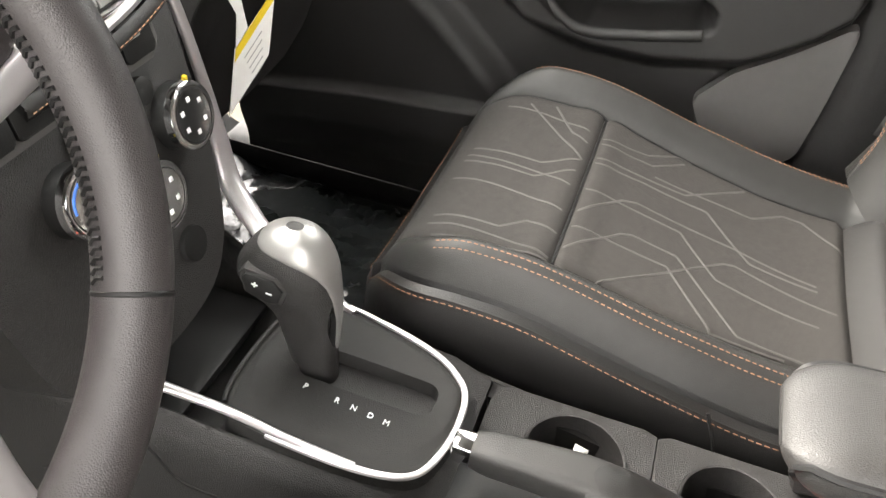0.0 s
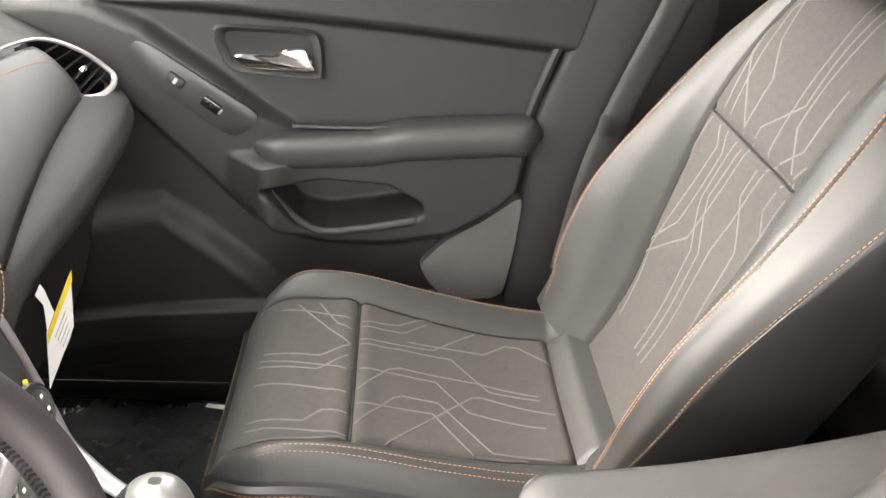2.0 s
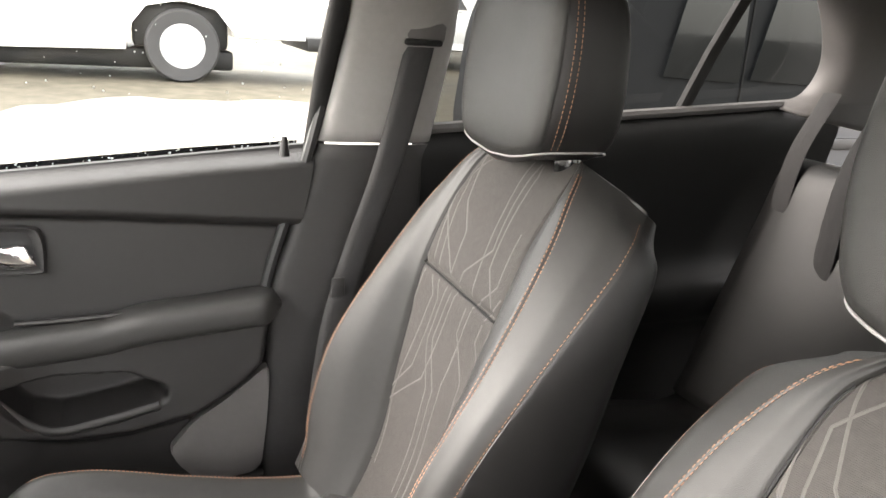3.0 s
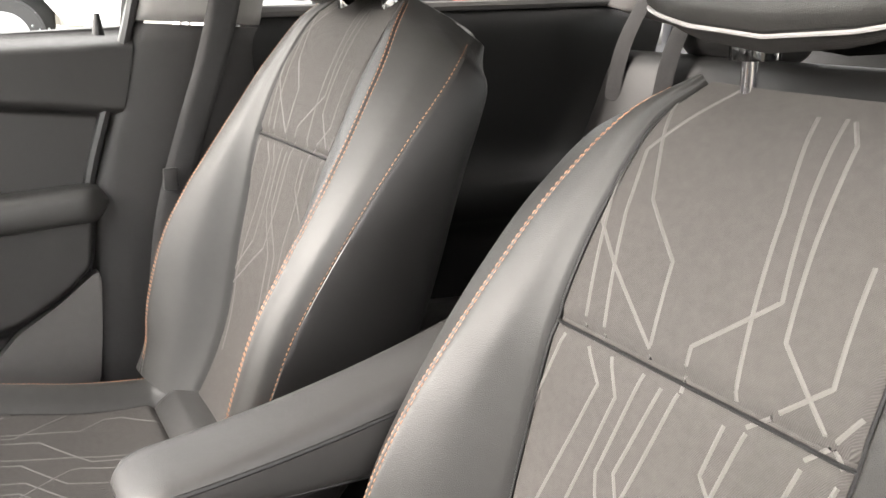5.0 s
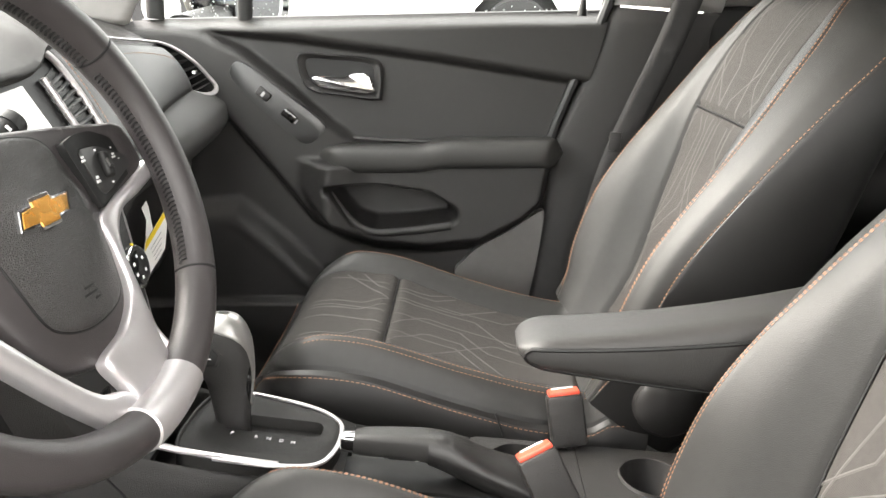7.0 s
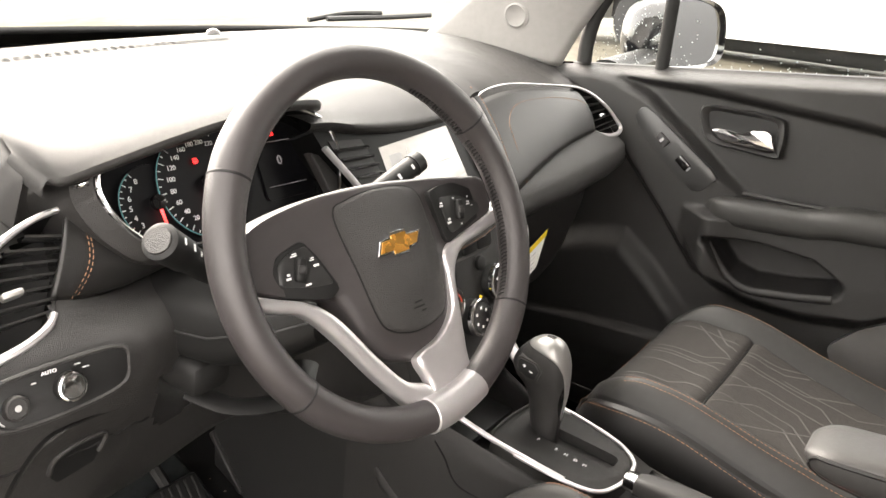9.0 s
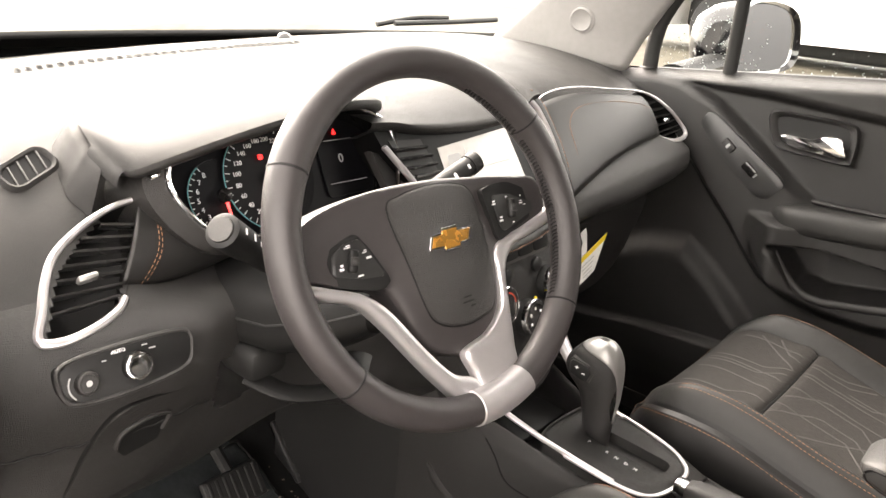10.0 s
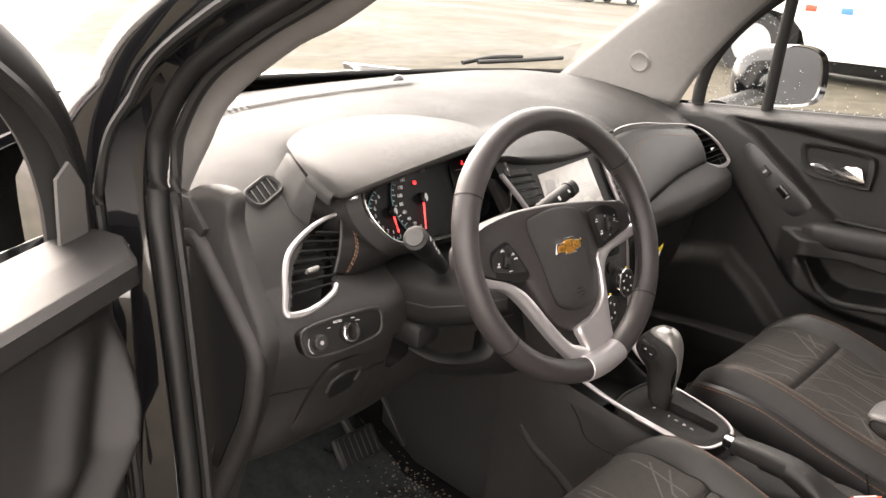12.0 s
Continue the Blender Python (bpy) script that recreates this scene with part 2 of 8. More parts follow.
def rounded(w, h, r, n=5):
    """The outline of a rounded rectangle about the origin."""
    out = []
    for cx, cy, a0 in ((w / 2 - r, h / 2 - r, 0), (-w / 2 + r, h / 2 - r, 90), (-w / 2 + r, -h / 2 + r, 180), (w / 2 - r, -h / 2 + r, 270)):
        for k in range(n + 1):
            a = radians(a0 + 90 * k / n)
            out.append((cx + r * math.cos(a), cy + r * math.sin(a)))
    return out


def lettering(words, size, m, depth=0.0004):
    """Letters of the built-in font as a mesh, centred, in the plane of m's x and y."""
    cu = bpy.data.curves.new("words", "FONT")
    cu.body, cu.size, cu.align_x, cu.align_y, cu.extrude, cu.resolution_u = words, size, "CENTER", "CENTER", depth, 3
    ob = bpy.data.objects.new("words", cu)
    scene.collection.objects.link(ob)
    me = bpy.data.meshes.new_from_object(ob)
    geo = np.array([m @ v.co for v in me.vertices]), [tuple(p.vertices) for p in me.polygons]
    bpy.data.objects.remove(ob)
    bpy.data.meshes.remove(me)
    return geo


def basis(origin, e1, e2):
    """A pose with x along e1 and y nearest e2."""
    x = Vector(e1).normalized()
    z = x.cross(Vector(e2)).normalized()
    y = z.cross(x)
    return Matrix.Translation(origin) @ Matrix((x, y, z)).transposed().to_4x4()


PLACE = [Matrix.Identity(4)]


def thing(name, base, label, category, group="", kind=""):
    ob = new(name)
    ob.empty_display_size = 0.05
    ob.location = PLACE[0] @ Vector(base)
    return tagged(ob, label, category, group, kind)


def part(name, geo, mat, parent=None, label="", smooth=True, thick=0.0, sharp=40, kind="", category=""):
    """Links a shape as one mesh under a thing or a part; with no parent it is a thing of its own."""
    v, f = geo
    v = [PLACE[0] @ Vector(p) for p in v]
    me = bpy.data.meshes.new(name)
    me.from_pydata([tuple(map(float, p)) for p in v], [], [tuple(map(int, q)) for q in f])
    me.materials.append(mat)
    bm = bmesh.new()
    bm.from_mesh(me)
    bmesh.ops.recalc_face_normals(bm, faces=bm.faces)
    bm.to_mesh(me)
    bm.free()
    if smooth:
        me.shade_smooth()
        me.set_sharp_from_angle(angle=radians(sharp))
    ob = new(name, me)
    if parent is not None:
        ob.parent = parent
        if parent.type == "EMPTY":
            ob.matrix_parent_inverse = Matrix.Translation(-parent.location)
    if thick:
        s = ob.modifiers.new("thickness", "SOLIDIFY")
        s.thickness, s.offset = thick, -1.0
    if label or kind or category:
        tagged(ob, label, category, "", kind)
    return ob


def smoothstep(a, b, x):
    q = np.clip((np.asarray(x, float) - a) / (b - a), 0, 1)
    return q * q * (3 - 2 * q)


def stitches(path, up, length=0.0038, gap=0.0022, r=0.00055, lift=0.0004):
    """A row of short threads along a path."""
    p = np.asarray(path, float)
    d = np.r_[0, np.cumsum(np.linalg.norm(np.diff(p, axis=0), axis=1))]
    out, s = [], 0.0
    upv = np.asarray(up, float)
    while s + length < d[-1]:
        a = np.array([np.interp(s, d, p[:, k]) for k in range(3)])
        b = np.array([np.interp(s + length, d, p[:, k]) for k in range(3)])
        u = upv if upv.ndim == 1 else upv[min(len(upv) - 1, int(np.searchsorted(d, s)))]
        u = u / np.linalg.norm(u)
        t = (b - a) / np.linalg.norm(b - a)
        w = np.cross(t, u)
        top = u * (r + lift)
        v = [a + w * r, a - w * r, b - w * r, b + w * r, a + top + t * r, b + top - t * r]
        out.append((np.array(v), [(0, 4, 5, 3), (4, 1, 2, 5), (0, 1, 4), (2, 3, 5)]))
        s += length + gap
    return join(*out)

# ---- ground and car shell ----
GROUND = material("wet concrete with thin slush", (0.070, 0.063, 0.048), 0.75, grain=5, bump=0.5, var=0.45, blotch=0.35, wear=0.15, spec=0.15)


def ground_height(x, y):
    return 0.48 * smoothstep(1.5, 9.0, x) + 0.012 * np.sin(x * 1.3 + y * 0.7)


gx = np.concatenate([np.linspace(-400, -14, 12), np.linspace(-12, 14, 60), np.linspace(17, 400, 14)])
gy = np.concatenate([np.linspace(-400, -14, 12), np.linspace(-12, 16, 60), np.linspace(19, 400, 14)])
GX, GY = np.meshgrid(gx, gy, indexing="ij")
part("ground", sheet(np.dstack([GX, GY, ground_height(GX, GY)])), GROUND, None, "wet pale concrete car park with thin slush", kind="structure", category="ground")

# pale slush added so the ground beside the car looks overexposed white
SLUSH = material("thin grey slush", (0.19, 0.178, 0.155), 0.6, grain=6, bump=0.6, var=0.50, blotch=0.9, spec=0.3)
slush = []
for f in np.linspace(0.02, 1, 16):
    ring = []
    for a in np.linspace(0, 2 * math.pi, 72, endpoint=False):
        r = f * (1 + 0.16 * noise.noise((2.2 * math.cos(a), 2.2 * math.sin(a), 3.0)) + 0.07 * noise.noise((7 * math.cos(a), 7 * math.sin(a), 1.0)))
        x, y = 4.3 + 3.1 * r * math.cos(a), -0.9 + 3.0 * r * math.sin(a)
        ring.append((x, y, float(ground_height(np.array(x), np.array(y))) + 0.020 * (1 - f ** 4) + 0.006))
    slush.append(ring)
part("slush_layer", sheet(np.array(slush), wrap_v=True), SLUSH, None, "thin slush layer, added pale to whiten the concrete", kind="structure", category="slush")

HALF = 0.74
floor = part("floor", sheet(np.array([[(x, y, z) for x in np.linspace(-HALF, HALF, 12)] for y, z in ((-1.95, 0.55), (-1.0, 0.52), (-0.7, 0.36), (0.42, 0.345), (0.60, 0.42), (0.86, 0.68), (0.90, 1.09))])),
             CARPET, None, "black carpeted car floor and toe board", thick=0.03, kind="structure", category="floor")

# roof, pillars and glass
roof_rows = []
for y, z in ((0.10, 1.53), (0.0, 1.575), (-0.3, 1.61), (-0.9, 1.61), (-1.5, 1.56), (-1.80, 1.46)):
    roof_rows.append([(x, y, z - 0.06 * (x / 0.62) ** 4) for x in np.linspace(-0.62, 0.62, 15)])
part("ceiling", sheet(np.array(roof_rows)), HEADLINER, None, "light grey cloth headliner under the roof", thick=-0.04, kind="structure", category="ceiling")
ws_rows = []
for k in range(9):
    f = k / 8
    y, z = 0.84 + (0.10 - 0.84) * f, 1.115 + (1.53 - 1.115) * f
    w = 0.72 + (0.60 - 0.72) * f
    ws_rows.append([(x * w, y - 0.10 * abs(x) ** 2.5 * (1 - 0.3 * f), z) for x in np.linspace(-1, 1, 21)])
windscreen = part("windscreen", sheet(np.array(ws_rows)), GLASS, None, "clear laminated windscreen", kind="structure", category="windscreen")
windscreen.visible_shadow = False

# cowl panel and wiper beyond the glass
cowl = thing("cowl_panel", (0, 0.86, 1.08), "black plastic cowl panel below the windscreen", "cowl")
part("cowl", sheet(np.array([[(x, y - 0.10 * abs(x / 0.72) ** 2.5, z) for x in np.linspace(-0.74, 0.74, 23)] for y, z in ((0.835, 1.118), (0.86, 1.112), (0.90, 1.095), (0.96, 1.085))])), PLASTIC_DEEP, cowl, thick=0.01)
wiper = thing("windscreen_wiper", (0.35, 0.80, 1.14), "black windscreen wiper parked on the glass", "wiper")
part("blade", tube(spline([(0.70, 0.735, 1.150), (0.58, 0.775, 1.140), (0.44, 0.815, 1.132)], 12), 0.006, 8), RUBBER, wiper)
part("arm", tube(spline([(0.58, 0.785, 1.148), (0.50, 0.815, 1.144), (0.42, 0.850, 1.126)], 10), 0.009, 8, r2=0.006), PLASTIC_DEEP, wiper)

hood = []
for y, z in ((0.90, 1.075), (1.1, 1.07), (1.4, 1.04), (1.65, 0.98), (1.78, 0.86), (1.82, 0.6)):
    hood.append([(x * (0.80 if y < 1.5 else 0.76), y - 0.12 * abs(x) ** 3, z - 0.09 * abs(x) ** 4) for x in np.linspace(-1, 1, 21)])
bonnet = thing("bonnet", (0, 1.3, 1.0), "glossy black car bonnet beyond the windscreen", "bonnet")
part("panel", sheet(np.array(hood)), BODY_BLACK, bonnet, thick=0.01)
for sx, nm in ((-1, "left"), (1, "right")):
    fd = thing("front_wing", (sx * 0.82, 1.2, 0.7), "glossy black front wing of the car", "car wing", "front wings")
    rows = []
    for y in np.linspace(0.60, 1.75, 12):
        rows.append([(sx * (0.79 + 0.09 * math.sin(q * 1.9)), y, 1.055 - 0.075 * max(0, y - 0.9) - 0.42 * q) for q in np.linspace(0, 1, 9)])
    part("panel", sheet(np.array(rows)), BODY_BLACK, fd, thick=0.012)


# ---- seats ----
XC = 0.352
CUSH_Y = [-0.53, -0.40, -0.28, -0.165, -0.10, -0.055, -0.020, 0.000]
CUSH_Z = [0.661, 0.657, 0.677, 0.706, 0.711, 0.706, 0.685, 0.650]
CUSH_SEAM = -0.165
CUSH_BAND = -0.452


def curve_of(xs, ys):
    """A smooth function through (x, y) pairs."""
    s = spline(np.c_[xs, ys], 400)
    return lambda q: np.interp(q, s[:, 0], s[:, 1])


cush_z = curve_of(CUSH_Y, CUSH_Z)


def insert_half(y):
    return np.interp(y, [-0.53, -0.45, -0.355, -0.165, -0.05, 0.0], [0.120, 0.127, 0.132, 0.145, 0.150, 0.140])


def cush_half(y):
    return 0.203 - 0.006 * smoothstep(-0.30, -0.53, y) - 0.055 * np.clip((np.asarray(y) + 0.075) / 0.075, 0, 1) ** 2


def cush_at(s, y):
    """A point on the top of the cushion: s is 0 in the middle, 0.68 at the insert's seam, 1 at the outer seam."""
    wi, w = insert_half(y), cush_half(y)
    a = abs(s)
    lift = 0.026 * (1 - 0.85 * smoothstep(-0.10, 0.0, y)) * (1 - 0.35 * smoothstep(-0.35, -0.52, y))
    if a <= 0.68:
        u = wi * a / 0.68
        h = 0.005 * (a / 0.68) ** 2
    else:
        q = (a - 0.68) / 0.32
        u = wi + (w - wi) * q
        h = 0.005 + lift * math.sin(math.pi * min(1, q ** 1.25)) - 0.010 * q ** 3
    h -= 0.007 * math.exp(-((a - 0.68) / 0.022) ** 2) * (1 - smoothstep(-0.04, 0, y))
    if a < 0.70:
        h -= 0.006 * math.exp(-((y - CUSH_SEAM) / 0.0035) ** 2)
        h += 0.004 * math.exp(-((y - CUSH_SEAM - 0.018) / 0.014) ** 2) + 0.003 * math.exp(-((y - CUSH_SEAM + 0.016) / 0.014) ** 2)
    band = smoothstep(CUSH_BAND, CUSH_BAND - 0.03, y)
    h += 0.016 * band - 0.007 * math.exp(-((y - CUSH_BAND) / 0.005) ** 2) * (a < 0.7)
    h += 0.0012 * noise.noise((u * 14 + 3, float(y) * 14, 0.3))
    return np.array((XC + math.copysign(u, s), y, float(cush_z(y)) + h))


def cushion_patch(s0, s1, y0, y1, ns, ny):
    return np.array([[cush_at(s, y) for s in np.linspace(s0, s1, ns)] for y in np.linspace(y0, y1, ny)])


# seat back: a spine from its foot to its top, seen from the side
BACK_YZ = spline([(-0.495, 0.655), (-0.535, 0.72), (-0.565, 0.80), (-0.585, 0.89), (-0.600, 0.96), (-0.618, 1.047), (-0.648, 1.125), (-0.690, 1.195), (-0.728, 1.232)], 90)
BACK_T = np.gradient(BACK_YZ, axis=0)
BACK_T /= np.linalg.norm(BACK_T, axis=1)[:, None]
BZ = [0.655, 0.75, 0.85, 0.95, 1.05, 1.14, 1.20, 1.233]
back_half = curve_of(BZ, [0.200, 0.217, 0.228, 0.236, 0.241, 0.236, 0.220, 0.182])
back_insert = curve_of(BZ, [0.092, 0.106, 0.120, 0.125, 0.123, 0.120, 0.116, 0.098])
ridge_u = curve_of(BZ, [0.177, 0.191, 0.198, 0.199, 0.189, 0.170, 0.141, 0.104])
ridge_h = curve_of(BZ, [0.058, 0.090, 0.092, 0.065, 0.026, 0.009, 0.007, 0.006])
seam_h = curve_of(BZ, [0.055, 0.062, 0.058, 0.032, -0.006, -0.034, -0.045, -0.056])
back_depth = curve_of(BZ, [0.085, 0.095, 0.105, 0.110, 0.110, 0.105, 0.095, 0.075])
BACK_SEAM = 1.047


def bolster_section(z):
    """The wing of the seat back at one height, seen from above: from the insert's seam over the stitched ridge to the outer seam."""
    i = np.array((float(back_insert(z)), 0.002))
    r = np.array((float(ridge_u(z)), float(ridge_h(z))))
    o = np.array((float(back_half(z)), float(seam_h(z))))
    full = min(1.0, float(ridge_h(z)) / 0.05 + 0.25)
    pts = [i, i * 0.80 + r * 0.20 + (0.0, 0.004 * full), i * 0.5 + r * 0.5 + (-0.002, 0.010 * full), i * 0.18 + r * 0.82 + (0.0, 0.007 * full), r,
           r * 0.80 + o * 0.20 + (0.004, 0.001), r * 0.45 + o * 0.55 + (0.007, 0.003), r * 0.12 + o * 0.88 + (0.003, 0.001), o]
    return spline(np.array(pts), 81)


SECTIONS = [bolster_section(z) for _, z in BACK_YZ]


def back_at(row, q, extra=0.0):
    """A point on the front of the seat back; q runs from 0 in the middle over 0.5 at the insert's seam and 0.75 at the ridge to 1 at the outer seam."""
    y, z = BACK_YZ[row]
    ty, tz = BACK_T[row]
    n = np.array((0, tz, -ty))
    a = abs(q)
    if a <= 0.5:
        u, h = float(back_insert(z)) * a / 0.5, 0.002 * (a / 0.5) ** 3
    else:
        e = min((a - 0.5) / 0.5, 1.0) * 80
        k = min(int(e), 79)
        u, h = SECTIONS[row][k] * (1 - e + k) + SECTIONS[row][k + 1] * (e - k)
        h -= 0.0022 * math.exp(-((a - 0.75) / 0.006) ** 2)
    h -= 0.005 * math.exp(-((a - 0.5) / 0.012) ** 2)
    if a < 0.51:
        h -= 0.006 * math.exp(-((z - BACK_SEAM) / 0.004) ** 2)
    h += 0.0012 * noise.noise((u * 12, z * 12, 4.0)) + extra
    return np.array((XC + math.copysign(u, q), y, z)) + n * h


def back_patch(q0, q1, r0, r1, nq):
    return np.array([[back_at(r, q) for q in np.linspace(q0, q1, nq)] for r in range(r0, r1 + 1)])


def ribbon_on(fn, pts, width, steps=14):
    """A narrow woven line laid on a surface fn(a, b) through points (a, b)."""
    out = []
    dense = []
    for (a0, b0), (a1, b1) in zip(pts[:-1], pts[1:]):
        n = max(2, int(steps * (abs(a1 - a0) + abs(b1 - b0)) * 6))
        for k in range(n):
            dense.append((a0 + (a1 - a0) * k / n, b0 + (b1 - b0) * k / n))
    dense.append(pts[-1])
    P = np.array([fn(a, b) for a, b in dense])
    N = np.array([np.cross(fn(a + 0.01, b) - fn(a - 0.01, b), fn(a, b + 0.004) - fn(a, b - 0.004)) for a, b in dense])
    N /= np.linalg.norm(N, axis=1)[:, None]
    N *= np.sign(N[:, 2:3] + 1e-9 - 0.6 * N[:, 1:2] * 0)
    T = np.gradient(P, axis=0)
    T /= np.linalg.norm(T, axis=1)[:, None] + 1e-9
    S = np.cross(T, N)
    Q = np.stack([P + S * width / 2 + N * 0.0002, P + N * 0.0009, P - S * width / 2 + N * 0.0002], axis=1)
    return sheet(Q)


# woven lines of the seat cloth, as (across, along) pairs: across in units of the insert's half width, along in metres
REAR_LINES = [
    [(0.65, -0.170), (0.75, -0.223), (0.95, -0.256), (0.96, -0.273)],
    [(0.58, -0.170), (0.65, -0.231), (0.89, -0.265)],
    [(0.38, -0.170), (0.43, -0.201), (0.49, -0.273), (0.91, -0.338)],
    [(0.31, -0.170), (0.38, -0.224), (0.40, -0.299), (-0.01, -0.351), (-0.07, -0.421)],
    [(-0.34, -0.170), (0.03, -0.209), (0.09, -0.225), (0.10, -0.333), (-0.01, -0.420)],
    [(-0.05, -0.170), (-0.02, -0.194), (0.00, -0.275), (-0.38, -0.318), (-0.50, -0.421)],
    [(-0.79, -0.170), (-0.35, -0.217), (-0.30, -0.229), (-0.30, -0.276), (-0.91, -0.343), (-0.97, -0.431)],
    [(-0.54, -0.170), (-0.52, -0.175), (-0.49, -0.201), (-0.47, -0.268), (-0.97, -0.318), (-0.97, -0.388)],
    [(-0.97, -0.208), (-0.14, -0.324), (-0.11, -0.336), (-0.29, -0.439)],
    [(0.53, -0.236), (0.59, -0.349), (0.79, -0.383), (0.79, -0.405), (0.53, -0.450)],
]
FRONT_LINES = [
    [(0.16, -0.039), (0.12, -0.059), (0.09, -0.116), (0.25, -0.154)],
    [(0.07, -0.036), (0.01, -0.061), (-0.05, -0.128), (-0.10, -0.154)],
    [(-0.01, -0.036), (-0.06, -0.059), (-0.10, -0.115), (0.10, -0.154)],
    [(-0.26, -0.035), (-0.29, -0.059), (-0.35, -0.110), (-0.42, -0.156)],
    [(-0.75, -0.040), (-0.74, -0.052), (-0.78, -0.106), (-0.65, -0.128), (-0.68, -0.159)],
    [(-0.85, -0.039), (-0.85, -0.060), (-0.89, -0.106), (-0.95, -0.160)],
    [(-0.97, -0.049), (-0.97, -0.059), (-0.97, -0.093), (-0.97, -0.143), (-0.97, -0.160)],
    [(0.84, -0.076), (0.50, -0.122), (0.26, -0.156)],
    [(0.88, -0.106), (0.56, -0.136), (0.49, -0.155)],
    [(0.78, -0.051), (0.74, -0.096), (0.65, -0.153)],
]
# on the seat back: (across, height)
LOW_LINES = [
    [(0.88, 1.040), (0.97, 0.954), (0.97, 0.941)],
    [(0.67, 1.039), (0.51, 1.017), (0.82, 0.846)],
    [(0.48, 1.040), (0.36, 1.015), (0.53, 0.904), (0.97, 0.838), (0.97, 0.809)],
    [(0.22, 1.040), (0.35, 0.957), (0.31, 0.942), (0.07, 0.897)],
    [(0.08, 1.037), (0.23, 0.964), (0.14, 0.940), (-0.08, 0.904)],
    [(-0.03, 1.039), (0.23, 0.903), (0.97, 0.821)],
    [(-0.34, 1.035), (-0.28, 0.998), (-0.35, 0.987), (-0.59, 0.947)],
    [(-0.46, 1.037), (-0.23, 0.921)],
    [(-0.77, 1.034), (-0.71, 1.008), (-0.91, 0.972)],
    [(-0.95, 1.035), (-0.79, 0.963)],
]
TOP_LINES = [
    [(0.97, 1.227), (0.97, 1.200), (0.97, 1.150), (0.75, 1.051)],
    [(0.54, 1.230), (0.86, 1.180), (0.80, 1.137), (0.59, 1.050)],
    [(0.91, 1.225), (0.65, 1.149), (0.32, 1.115), (0.23, 1.050)],
    [(0.97, 1.165), (0.94, 1.125), (0.71, 1.100), (0.24, 1.057)],
    [(-0.05, 1.219), (-0.19, 1.161), (-0.35, 1.051)],
    [(-0.21, 1.220), (-0.28, 1.174), (-0.40, 1.114), (-0.01, 1.070), (-0.04, 1.040)],
    [(-0.26, 1.219), (-0.35, 1.206), (-0.50, 1.094), (-0.95, 1.044)],
    [(-0.75, 1.146), (-0.80, 1.081), (-0.45, 1.040)],
    [(-0.97, 1.073), (-0.88, 1.054), (-0.77, 1.039)],
]


def row_of(z):
    return int(np.argmin(np.abs(BACK_YZ[:, 1] - z)))


line_half = curve_of(BZ, [0.100, 0.118, 0.132, 0.132, 0.1225, 0.120, 0.124, 0.118])


def back_line_at(a, z):
    z = float(z)
    a = max(-0.985, min(0.985, a * float(line_half(z)) / float(back_insert(z)))) if abs(a) < 0.98 else a
    k = np.interp(z, BACK_YZ[:, 1], np.arange(len(BACK_YZ)))
    lo = min(int(k), len(BACK_YZ) - 2)
    f = k - lo
    return back_at(lo, a * 0.5) * (1 - f) + back_at(lo + 1, a * 0.5) * f


def cush_line_at(a, y):
    return cush_at(a * 0.68, y)


